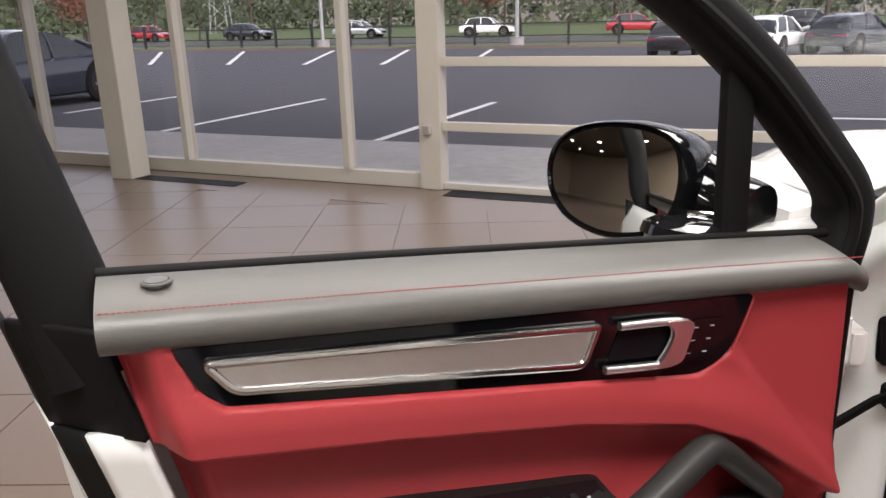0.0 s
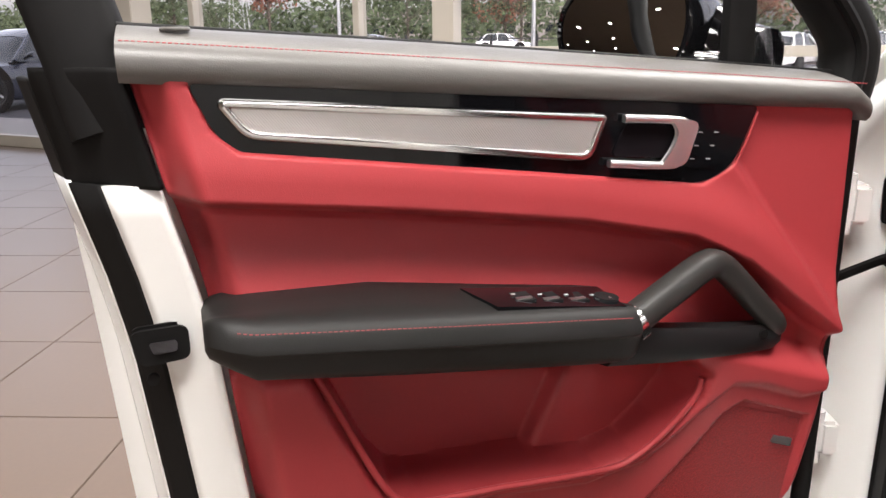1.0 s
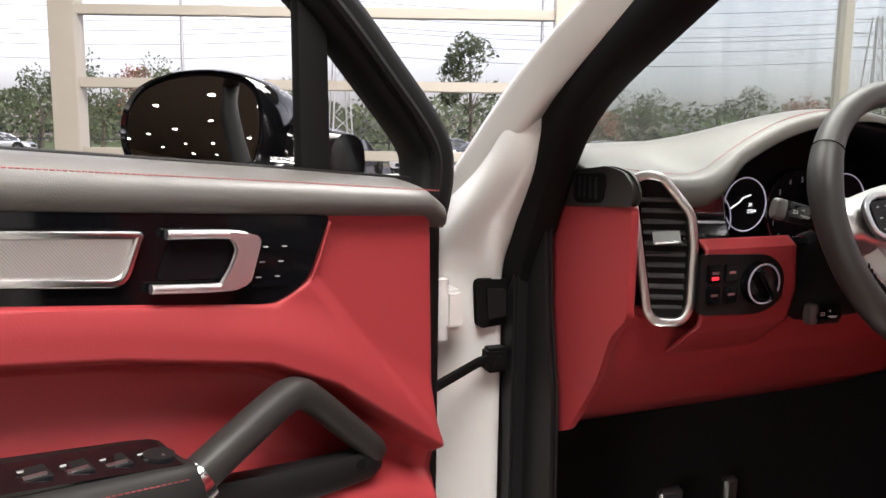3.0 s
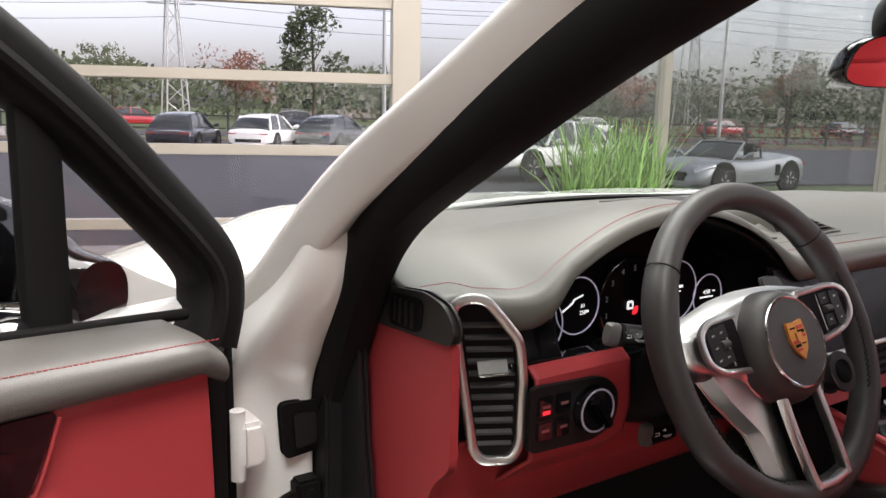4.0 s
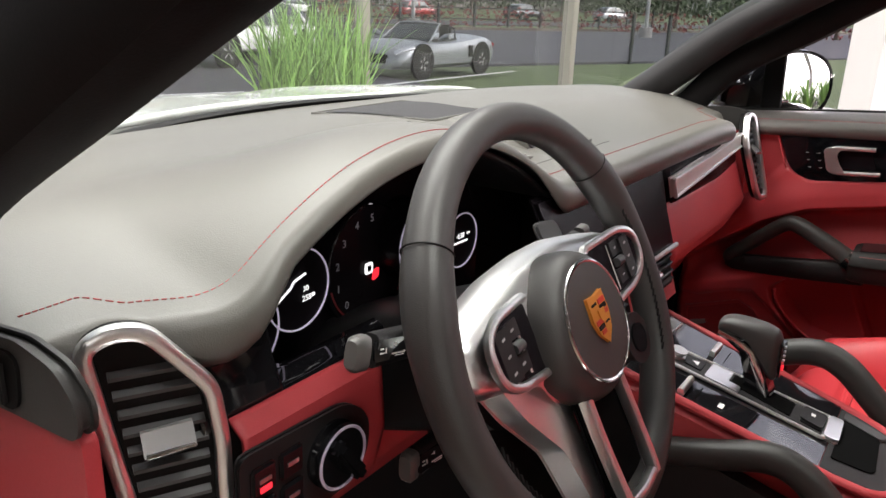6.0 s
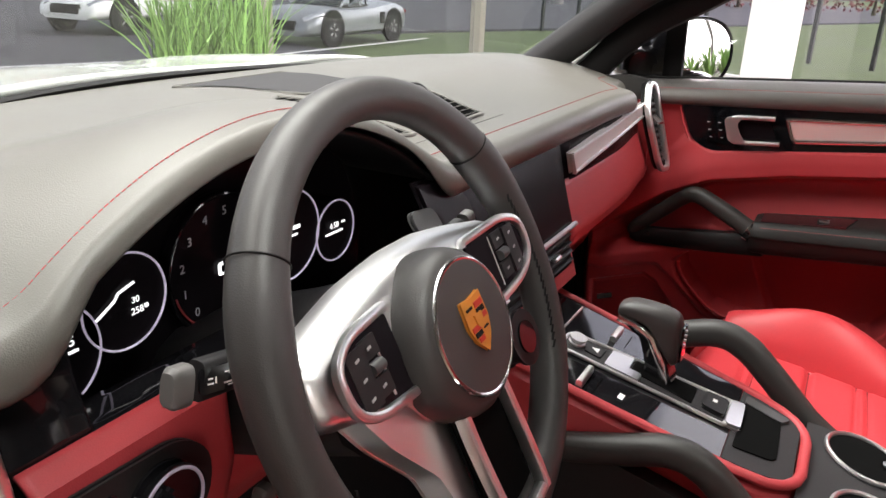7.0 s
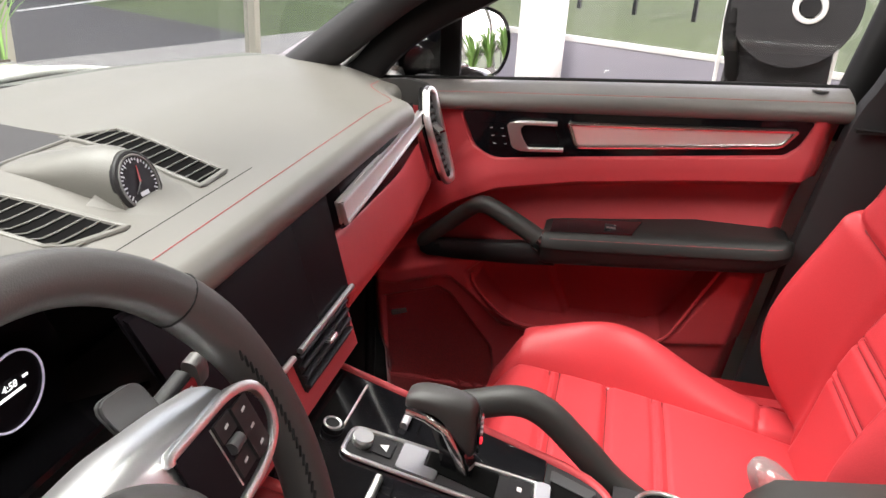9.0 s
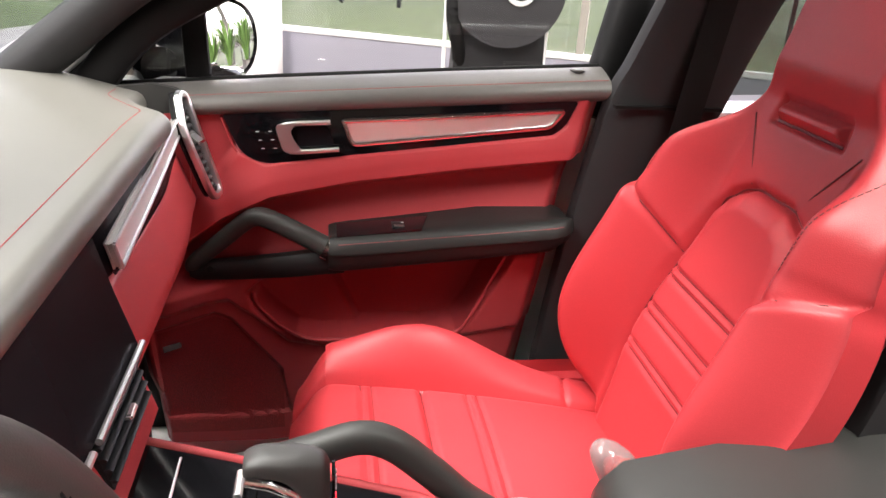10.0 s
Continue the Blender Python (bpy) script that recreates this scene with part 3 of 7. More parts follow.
def parked_car(name, label, m, paint, length=4.6, width=1.86, height=1.62, kind="suv", group="parked cars"):
    """A parked car, x along its length with the nose at +x; m: pose on the ground. kind: suv, coupe or open."""
    base = m.translation
    t = thing(name, label, "car", base, group)
    L, hw, H = length / 2, width / 2, height
    low = {"suv": 0.26, "coupe": 0.17, "open": 0.16}[kind]
    belt = {"suv": 0.60, "coupe": 0.62, "open": 0.66}[kind] * H
    r = 0.36 * min(1.0, length / 4.4)
    # stations from tail to nose: place, height of the shoulder line, half width
    prof = {"suv": ((-1.0, 0.80, 0.80), (-0.965, 0.98, 0.92), (-0.80, 1.03, 0.985), (-0.45, 1.02, 1.0), (0.0, 1.0, 1.0), (0.32, 0.985, 1.0), (0.50, 0.95, 0.995), (0.74, 0.88, 0.975), (0.90, 0.78, 0.91), (0.97, 0.66, 0.83), (1.0, 0.52, 0.74)),
            "coupe": ((-1.0, 0.74, 0.74), (-0.965, 0.90, 0.88), (-0.80, 1.0, 0.985), (-0.55, 1.04, 1.0), (-0.1, 1.0, 0.985), (0.25, 0.97, 0.98), (0.45, 0.95, 0.99), (0.68, 0.93, 1.0), (0.86, 0.80, 0.93), (0.96, 0.64, 0.82), (1.0, 0.46, 0.66)),
            "open": ((-1.0, 0.74, 0.74), (-0.965, 0.92, 0.88), (-0.80, 1.06, 0.985), (-0.58, 1.10, 1.0), (-0.2, 1.0, 0.975), (0.18, 0.97, 0.975), (0.42, 0.98, 0.99), (0.66, 0.97, 1.0), (0.85, 0.82, 0.93), (0.96, 0.64, 0.82), (1.0, 0.46, 0.66))}[kind]
    rings = []
    for q in spline([(x, z, w) for x, z, w in prof], 44):
        x, z, w = q.x * L, q.y * belt, q.z * hw
        sec = ((-0.80, low), (-0.95, low + 0.05), (-0.99, low + 0.30 * (z - low)), (-1.0, low + 0.55 * (z - low)), (-0.985, low + 0.80 * (z - low)), (-0.93, low + 0.95 * (z - low)), (-0.80, z + 0.005), (-0.4, z + 0.03))
        rings.append([m @ Vector((x, y * w, zz)) for y, zz in sec] + [m @ Vector((x, -y * w, zz)) for y, zz in sec[::-1]])
    part("body", loft(bmesh.new(), rings), paint, t)
    if kind != "open":
        top = ((-0.93, 0.99 * belt, 0.84), (-0.84, 0.80 * H, 0.76), (-0.66, 0.94 * H, 0.70), (-0.38, 0.99 * H, 0.68), (-0.08, H, 0.67), (0.10, 0.96 * H, 0.68), (0.24, 0.85 * H, 0.73), (0.44, 0.97 * belt, 0.83))
        if kind == "coupe":
            top = ((-0.86, 0.99 * belt, 0.70), (-0.66, 0.78 * H, 0.67), (-0.42, 0.92 * H, 0.64), (-0.18, 0.99 * H, 0.62), (0.0, H, 0.62), (0.12, 0.95 * H, 0.64), (0.24, 0.84 * H, 0.70), (0.40, 0.97 * belt, 0.80))
        fine = spline(top, 28)

        def across(q, lift=0.0, cut=1.0):
            zb = min(q.y, belt * 0.98)
            return [m @ Vector((q.x * L, y * hw * q.z * cut, zz + lift)) for y, zz in ((-1.14, zb), (-1.02, zb + 0.75 * (q.y - zb)), (-0.90, q.y - 0.02), (-0.5, q.y + 0.01), (0.5, q.y + 0.01), (0.90, q.y - 0.02), (1.02, zb + 0.75 * (q.y - zb)), (1.14, zb))]
        part("glasshouse", loft(bmesh.new(), [across(q) for q in fine]), CARGLASS, t)
        lid = [[p for p in across(q, 0.012)[2:6]] for q in fine if q.y > (0.90 if kind == "suv" else 0.88) * H]
        part("roof", loft(bmesh.new(), [[*row, *[p - Vector((0, 0, 0.02)) for p in row[::-1]]] for row in lid]), paint, t)
        for s in (-1, 1):
            for x0, x1 in (((0.12, 0.40), (-0.20, -0.20), (-0.62, -0.80)) if kind == "suv" else ((0.12, 0.38), (-0.22, -0.24), (-0.52, -0.84))):
                z0 = along([(q.x, q.y) for q in fine], x0)
                w0 = along([(q.x, q.z) for q in fine], x0)
                w1 = along([(q.x, q.z) for q in fine], x1)
                part("pillar", tube([m @ Vector((x0 * L, s * hw * w0 * 0.92, z0)), m @ Vector(((x0 + x1) / 2 * L, s * hw * (w0 + w1) * 0.53, (z0 + belt) / 2)), m @ Vector((x1 * L, s * hw * w1 * 1.13, belt))], 0.032, seg=8), paint, t)
    else:
        foot, head = [m @ Vector((x * L, y * hw, z)) for x, y, z in ((0.40, -0.80, belt), (0.44, 0, belt + 0.02), (0.40, 0.80, belt))], [m @ Vector((x * L, y * hw, z)) for x, y, z in ((0.13, -0.66, 0.98 * H), (0.15, 0, H), (0.13, 0.66, 0.98 * H))]
        glass_ob = part("windscreen", sheet(lambda u, v: along_pts(foot, u).lerp(along_pts(head, u), v), 12, 4), CARGLASS, t)
        thick(glass_ob, 0.008)
        part("windscreen_frame", tube([foot[0]] + head + [foot[2]], 0.02, seg=8), paint, t)
        part("cockpit", box((-L * 0.26, -hw * 0.74, belt - 0.08), (L * 0.34, hw * 0.74, belt + 0.035), m, 0.03), BLACKL, t)
        for s in (-1, 1):
            part("headrest", box((-L * 0.20, s * hw * 0.40 - 0.13, belt - 0.05), (-L * 0.13, s * hw * 0.40 + 0.13, H * 0.95), m, 0.04), BLACKL, t)
            part("roll_hoop", tube([m @ Vector((-L * 0.24, s * hw * 0.40 + y, z)) for y, z in ((-0.15, belt), (-0.13, H * 0.88), (0.0, H * 0.93), (0.13, H * 0.88), (0.15, belt))], 0.02, seg=8), IRON, t)
            part("side_intake", box((-L * 0.40, s * hw - 0.03, belt * 0.52), (-L * 0.31, s * hw + 0.004, belt * 0.86), m, 0.008), RUBBER, t)
    for x in (-0.61 * L, 0.64 * L):
        for s in (-1, 1):
            c, axle = m @ Vector((x, s * (hw - 0.20), r)), m.to_3x3() @ Vector((0, s, 0))
            part("arch", disc(c + axle * 0.14 + Vector((0, 0, 0.02)), axle, r + 0.055, 0.062, 32, 0.004), RUBBER, t)
            wheel = part("wheel", hoop(c + axle * 0.125, axle, r - 0.085, 0.085, 32), TYRE, t)
            part("rim", hoop(c + axle * 0.195, axle, r - 0.13, 0.014, 28), IRON, wheel)
            for k in range(5):
                d = axle.orthogonal().normalized()
                d.rotate(Matrix.Rotation(2 * math.pi * k / 5, 3, axle))
                part("spoke", tube([c + axle * 0.19 + d * 0.02, c + axle * 0.198 + d * (r - 0.13)], (0.022, 0.012), up=axle, seg=8), GALV, wheel)
    part("air_intake", box((L * 0.93, -hw * 0.46, low + 0.06), (L + 0.010, hw * 0.46, low + 0.24), m, 0.03), RUBBER, t)
    part("rear_apron", box((-L - 0.012, -hw * 0.62, low + 0.02), (-L * 0.95, hw * 0.62, low + 0.18), m, 0.03), RUBBER, t)
    part("lamp_strip", box((-L - 0.006, -hw * 0.70, belt * 0.80), (-L * 0.955, hw * 0.70, belt * 0.84), m, 0.01), TAIL, t)
    for s in (-1, 1):
        part("tail_lamp", box((-L * 1.0, s * hw * 0.68 - 0.14, belt * 0.78), (-L * 0.94, s * hw * 0.68 + 0.14, belt * 0.89), m, 0.02), TAIL, t)
        part("headlight", tube([m @ Vector((L * x, s * hw * y, belt * z)) for x, y, z in ((0.76, 0.84, 0.84), (0.86, 0.74, 0.78), (0.945, 0.58, 0.66))], (0.085, 0.055), seg=10), CHROME, t)
        part("wing_mirror", tube([m @ Vector((L * 0.30, s * hw * 0.93, belt + 0.03)), m @ Vector((L * 0.30, s * (hw + 0.06), belt + 0.09)), m @ Vector((L * 0.29, s * (hw + 0.17), belt + 0.10))], lambda u: (0.03 + 0.03 * step(0.3, 0.7, u), 0.025 + 0.035 * step(0.3, 0.7, u)), up=(0, 0, 1), seg=10), paint, t)
    return t


def at_lot(a, b, turn):
    return WM @ Matrix.Translation((a, b, FLOOR - 0.04)) @ Matrix.Rotation(radians(turn), 4, "Z")


parked_car("parked_sports_car", "dark blue sports car parked nose to the building", at_lot(-10.3, 4.1, -90), DARKP, 4.4, 1.85, 1.32, "coupe")
parked_car("parked_hatchback", "white compact crossover seen from behind on asphalt", at_lot(2.0, 19.6, 72), WHITE, 3.3, 1.38, 1.12)
parked_car("parked_crossover", "dark grey crossover seen from behind on asphalt", at_lot(-0.35, 18.9, 80), DARKP, 3.3, 1.38, 1.14)
parked_car("parked_crossover", "dark blue crossover with a sloping tail on asphalt", at_lot(4.2, 20.6, 60), DARKP, 3.3, 1.38, 1.12)
parked_car("parked_suv", "white sport utility car parked beside the lawn", at_lot(7.95, 10.2, -150), WHITE, 3.5, 1.44, 1.18)
parked_car("parked_roadster", "silver-grey open roadster parked beside the lawn", at_lot(10.6, 7.55, -157), ROADP, 3.1, 1.36, 0.92, "open")
for k in range(11):
    paint = (REDP, DARKP, SILVERP, WHITE)[k % 4]
    word = ("red", "dark", "silver", "white")[k % 4]
    parked_car("parked_car", word + " car far off beyond the road", WM @ pose(-44 + 9.5 * k, 43.0, FLOOR - 0.06, 0, 0, 3 * (k % 5)), paint, 3.6, 1.5, 1.2, group="far parked cars")

# a low reddish hedge beyond the lawn
bm = bmesh.new()
for _ in range(2600):
    a = rt.uniform(20, 60)
    c, s = WM @ Vector((a, 32.0 - 0.62 * (a - 22) + rt.gauss(0, 0.5), FLOOR + rt.uniform(0, 1.0))), rt.uniform(0.06, 0.14)
    u = Vector((rt.gauss(0, 1), rt.gauss(0, 1), rt.gauss(0, 1))).normalized() * s
    w = u.orthogonal().normalized() * s * 0.7
    bm.faces.new([bm.verts.new(c + u), bm.verts.new(c + w), bm.verts.new(c - u), bm.verts.new(c - w)])
tagged(link("hedge", bm, HEDGE, None, "", False, False), "low hedge of deep red autumn leaves", "hedge", "", "stuff")

# power line on two lattice masts, far off
def mast(a, b, h):
    base = WM @ Vector((a, b, FLOOR - 0.1))
    t = thing("power_mast", "tall grey lattice mast of a power line", "mast", base, "power masts")
    for sx in (-1, 1):
        for sy in (-1, 1):
            part("leg", tube([base + Vector((sx * 1.1, sy * 1.1, 0)), base + Vector((sx * 0.3, sy * 0.3, h))], 0.09, (0, 1, 0), 6), GALV, t)
    for k in range(8):
        z0, z1 = h * k / 8, h * (k + 1) / 8
        w0, w1 = 1.1 - 0.8 * k / 8, 1.1 - 0.8 * (k + 1) / 8
        for sx in (-1, 1):
            part("brace", tube([base + Vector((sx * w0, -w0, z0)), base + Vector((-sx * w1, -w1, z1))], 0.05, (0, 1, 0), 5), GALV, t)
    for k in range(3):
        z = h * (0.78 + 0.1 * k)
        part("cross_arm", tube([base + WA * -2.2 + Vector((0, 0, z)), base + WA * 2.2 + Vector((0, 0, z))], 0.07, seg=6), GALV, t)


for a in (-62, -8, 46, 100):
    mast(a, 74, 14)
for k in range(3):
    for s_ in (-1, 1):
        z = 14 * (0.78 + 0.1 * k) - 0.1
        cable = thing("power_cable", "thin dark power cable hung between masts", "cable", WM @ Vector((-62, 74, FLOOR)), "power cables")
        part("strand", tube([WM @ Vector((-62 + 54 * q / 10, 74 + 0.2 * s_, FLOOR + z + 1.2 * s_ - 4.0 * (q / 10 % 1) * (1 - q / 10 % 1))) for q in range(31)], 0.022, seg=5), IRON, cable)

# low far buildings
for a, b, w, d, h in ((-60, 130, 50, 12, 6), (20, 125, 40, 12, 5), (95, 118, 46, 12, 7)):
    t = thing("far_building", "low pale commercial building in the distance", "building", WM @ Vector((a, b, FLOOR)), "far buildings")
    part("wall", box((a - w / 2, b, FLOOR - 0.1), (a + w / 2, b + d, h), WM), BRICKF, t)
    part("roof", box((a - w / 2 - 0.3, b - 0.3, h), (a + w / 2 + 0.3, b + d + 0.3, h + 0.35), WM), GALV, t)
    for k in range(int(w / 4)):
        part("window", box((a - w / 2 + 1 + 4 * k, b - 0.06, 1.2), (a - w / 2 + 3.4 + 4 * k, b + 0.02, 2.8), WM), CARGLASS, t)


# ---- the white car: x to its right, y forwards; the dashboard's front edge lies near y = 0 ----
car = thing("white_car", "white sport utility car, red and black leather cabin, front door open", "car", (0, -0.6, FLOOR))
D_O, D_S, D_W = Vector((-1.246, -0.047, 0)), Vector((0.934, 0.358, 0)), Vector((0.358, -0.934, 0))


def on_driver(s, z, w=0.0):
    """Place on the open driver's door: s forwards along it, w into the cabin."""
    return D_O + D_S * s + D_W * w + Vector((0, 0, z))


def on_passenger(s, z, w=0.0):
    return Vector((0.744 - w, -0.254 + s, z))


FOLD = [(-0.46, 0.952), (-0.22, 0.925), (-0.03, 0.899), (0.11, 0.869), (0.19, 0.831), (0.27, 0.772), (0.37, 0.70)]
REAR = [(0.30, -0.355), (0.45, -0.362), (0.607, -0.375), (0.78, -0.393), (0.861, -0.408), (0.95, -0.430), (1.05, -0.452)]
FRONT = [(0.30, 0.325), (0.45, 0.332), (0.50, 0.345), (0.60, 0.350), (0.68, 0.346), (0.73, 0.350), (1.0, 0.342)]
POCKET = [(-0.324, 0.80), (-0.315, 0.770), (-0.284, 0.703), (-0.249, 0.628), (-0.227, 0.599), (-0.198, 0.590), (-0.116, 0.589), (0.024, 0.584), (0.070, 0.596), (0.109, 0.628), (0.139, 0.664), (0.145, 0.688), (0.125, 0.706), (0.037, 0.722), (0.0, 0.80)]
RIDGE = [(-0.370, 0.612), (-0.205, 0.582), (0.010, 0.564), (0.085, 0.580), (0.155, 0.650), (0.188, 0.678), (0.230, 0.670), (0.300, 0.642)]
GRILLE = [(0.085, 0.40), (0.100, 0.509), (0.187, 0.632), (0.215, 0.645), (0.328, 0.602), (0.322, 0.40)]
TOPLINE = [(-0.46, 1.093), (-0.19, 1.075), (0.146, 1.050), (0.42, 1.027)]
CAPLOW = [(-0.46, 1.052), (-0.275, 1.039), (-0.048, 1.023), (0.345, 0.999)]
INLAY = [(-0.402, 1.045), (-0.386, 1.006), (-0.366, 0.988), (0.118, 0.927), (0.155, 0.944), (0.181, 1.005)]


def trim_depth(s, z):
    w = 0.0
    below = along(FOLD, s) - z
    # the lower bin and its mouth
    low = step(0.775, 0.755, z) if s < 0.0 else step(0.775 - 0.35 * max(0, s - 0.10), 0.735 - 0.35 * max(0, s - 0.10), z)
    pinch = step(0.31, 0.36, s) * (1 - low)        # the recess runs out towards the hinges
    w += 0.024 * (1 - step(-0.004, 0.010, below)) + pinch * 0.016 * step(-0.004, 0.010, below)
    w -= (0.022 * step(-0.004, 0.020, below) + 0.006 * step(0.0, 0.06, below)) * (1 - pinch)
    w -= (0.008 * step(-0.004, 0.009, along(RIDGE, s) - z) + 0.15 * max(0.0, 0.74 - z)) * low * (1 - step(-0.014, 0.001, inside(POCKET, s, z)))
    w += 0.026 * step(0.02, 0.15, below) * (1 - pinch) * (1 - low)
    w -= 0.010 * step(0.02, 0.08, -below)
    d = inside(POCKET, s, z)
    w += low * (0.044 + 0.012 * step(0.05, 0.20, s)) * (1 - step(-0.014, 0.001, d))
    w -= 0.066 * step(-0.011, 0.004, d) * (1 - 0.42 * step(0.0, 0.014, s + 0.035 - 0.45 * (z - 0.62))) * low
    w -= 0.022 * step(-0.005, 0.003, inside(INLAY, s, z))
    g = inside(GRILLE, s, z)
    w -= 0.008 * step(-0.003, 0.003, g)
    # crease towards the front edge
    k = (s - 0.193) * 0.772 + (z - 0.897) * 0.635
    if z > along(FOLD, s):
        w -= 0.012 * step(0.0, 0.02, k) * step(0.03, 0.0, z - 0.99)
    w -= 0.040 * step(0.034, 0.0, s - along(REAR, z))
    w -= 0.02 * step(0.015, 0.0, along(FRONT, z) - s)
    return w


def dashes(pts, r):
    """A line of stitches: every third step of the path is left out."""
    bm = bmesh.new()
    for k in range(0, len(pts) - 2, 3):
        tube([pts[k], pts[k + 1], pts[k + 2]], r, seg=5, bm=bm)
    return bm


def build_door(P, side):
    """A front door with its trim; P lays door places into the world, side tells the window opening's glass."""
    def trim(u, v):
        s = -0.40 + 0.74 * u
        for _ in range(2):                         # rows of the grid follow the fold
            f, c = along(FOLD, s), along(CAPLOW, s) + 0.006
            z = along([(0, 0.30), (0.52, f - 0.022), (0.68, f + 0.010), (1, c)], v)
            a, b = along(REAR, z), along(FRONT, z)
            s = a + (b - a) * u
        return P(s, z, trim_depth(s, z))
    door = part("front_door", sheet(trim, 280, 330), RED, car, "red leather door trim with black armrest and brushed strip")
    thick(door, 0.004)

    # outer skin, shut faces and seals
    body = []
    for z, w in ((0.18, -0.115), (0.30, -0.135), (0.55, -0.150), (0.80, -0.150), (0.95, -0.140), (1.035, -0.105)):
        body.append((z, w))
    bm = sheet(lambda u, v: P(along([(0, -0.475 - 0.03), (1, 0.425)], u) + (0.0 if u > 0.5 else -0.07 * (along([(0, 0.18), (1, 1.035)], v) - 0.6) * (1 - 2 * u)), along([(0, 0.18), (1, 1.035)], v), along(body, along([(0, 0.18), (1, 1.035)], v))), 24, 20)
    thick(part("door_skin", bm, WHITE, door, "white painted outer skin"), 0.02)

    def rear_edge(z):
        return along(REAR, z)

    def shut(w0, w1, s0, s1, z0, z1, name, m, label=""):
        bm = sheet(lambda u, v: P(rear_edge(z0 + (z1 - z0) * v) + s0 + (s1 - s0) * u, z0 + (z1 - z0) * v, w0 + (w1 - w0) * u), 6, 24)
        return thick(part(name, bm, m, door, label), 0.006)

    if side == "passenger":
        shut = lambda *a: None
    shut(-0.022, -0.045, -0.006, -0.055, 0.22, 0.955, "shut_face", WHITE, "white painted door edge")
    shut(-0.045, -0.075, -0.055, -0.085, 0.20, 0.955, "seal", RUBBER, "black rubber door seal")
    shut(-0.075, -0.135, -0.085, -0.105, 0.20, 0.957, "shut_face", WHITE)
    shut(-0.015, -0.080, -0.004, -0.085, 0.953, 1.06, "sash_cover", RUBBER)
    shut(-0.080, -0.140, -0.085, -0.105, 0.955, 1.05, "sash_cover", RUBBER)
    # floor and front edge of the shell
    part("door_shell", loft(bmesh.new(), [[P(s, z, w) for z, w in ((0.22, -0.112), (0.22, -0.135), (1.02, -0.115), (1.0, -0.104))] for s in (-0.36, 0.0, 0.36, 0.41)]), WHITE if side == "driver" else PLASTIC, door)
    part("edge_seal", tube([P(0.365, z, -0.035) for z in (0.25, 0.5, 0.8, 1.0)], 0.012), RUBBER, door)

    # latch
    c = [(-0.475, 0.816), (-0.428, 0.818), (-0.428, 0.790), (-0.468, 0.786)]
    latch = part("latch", plate([P(s, z, -0.035) for s, z in rounded(c, 0.006)], P(0, 0, 0.016) - P(0, 0, 0), 0.003), RUBBER, door, "black latch with an oval slot")
    part("slot", plate([P(s, z, -0.018) for s, z in rounded([(-0.462, 0.808), (-0.436, 0.809), (-0.436, 0.797), (-0.458, 0.795)], 0.004)], P(0, 0, 0.002) - P(0, 0, 0)), GLOSS, latch)
    part("latch_screw", disc(P(-0.462, 0.765, -0.034), P(0, 0, 1) - P(0, 0, 0), 0.006, 0.006, 12), RUBBER, door)

    # padded cap below the window
    sec = [(-0.062, 0.000), (-0.05, 0.003), (-0.03, 0.000), (-0.008, -0.005), (0.008, -0.010), (0.016, -0.015), (0.0205, -0.022), (0.0215, -0.029), (0.019, -0.037), (0.012, -0.043), (-0.02, -0.044), (-0.062, -0.03)]
    rings = []
    for k in range(33):
        s = -0.458 + (0.345 + 0.458) * k / 32
        zt, zl = along(TOPLINE, s), along(CAPLOW, s)
        f = (zt - zl) / 0.040
        end = step(0.345, 0.325, s)
        rings.append([P(s, zt + q * f - 0.014 * (1 - end), w * (0.75 + 0.25 * end)) for w, q in sec])
    part("window_cap", loft(bmesh.new(), rings), CAPL, door, "dark grey leather cap with red stitching")
    part("stitching", dashes([P(s, along(TOPLINE, s) - 0.0098 * (along(TOPLINE, s) - along(CAPLOW, s)) / 0.040, 0.0075) for s in [-0.455 + 0.0016 * k for k in range(500)]], 0.0008), STITCH, door, "red stitched seam")
    part("window_seal", tube([P(s, along(TOPLINE, s) + 0.000, -0.068) for s in (-0.46, -0.2, 0.1, 0.36)], 0.006), RUBBER, door)
    part("lock_button", tube([P(-0.41, along(TOPLINE, -0.41) - 0.008, -0.03), P(-0.41, along(TOPLINE, -0.41) + 0.004, -0.03)], 0.0095, (0, 1, 0), 20), SLIDER, door, "round satin lock pin")
    part("lock_ring", hoop(P(-0.41, along(TOPLINE, -0.41) + 0.002, -0.03), (0, 0, 1), 0.0115, 0.0018, 24), CAPL, door)

    # gloss black inlay, strip, inner handle, keys
    fw = P(0, 0, 1) - P(0, 0, 0)
    part("inlay", plate([P(s, z, 0.004) for s, z in rounded(INLAY, [0.004, 0.02, 0.02, 0.03, 0.03, 0.004])], fw * 0.012, 0.003), INLAYB, door, "gloss black trim inlay")
    rimp = [(-0.400, 1.041), (-0.384, 1.000), (-0.362, 0.982), (0.12, 0.921), (0.16, 0.940), (0.186, 1.0)]
    part("inlay_edge", tube([P(s, z, 0.012) for s, z in spline(rimp, 60)], 0.0022, seg=6), RED, door)
    strip = [(-0.381, 1.031), (-0.008, 1.003), (-0.024, 0.962), (-0.360, 1.001)]
    s_ob = part("trim_strip", plate([P(s, z, 0.014) for s, z in rounded(strip, [0.006, 0.003, 0.012, 0.012])], fw * 0.006, 0.002), ALU, door, "brushed textured aluminium strip")
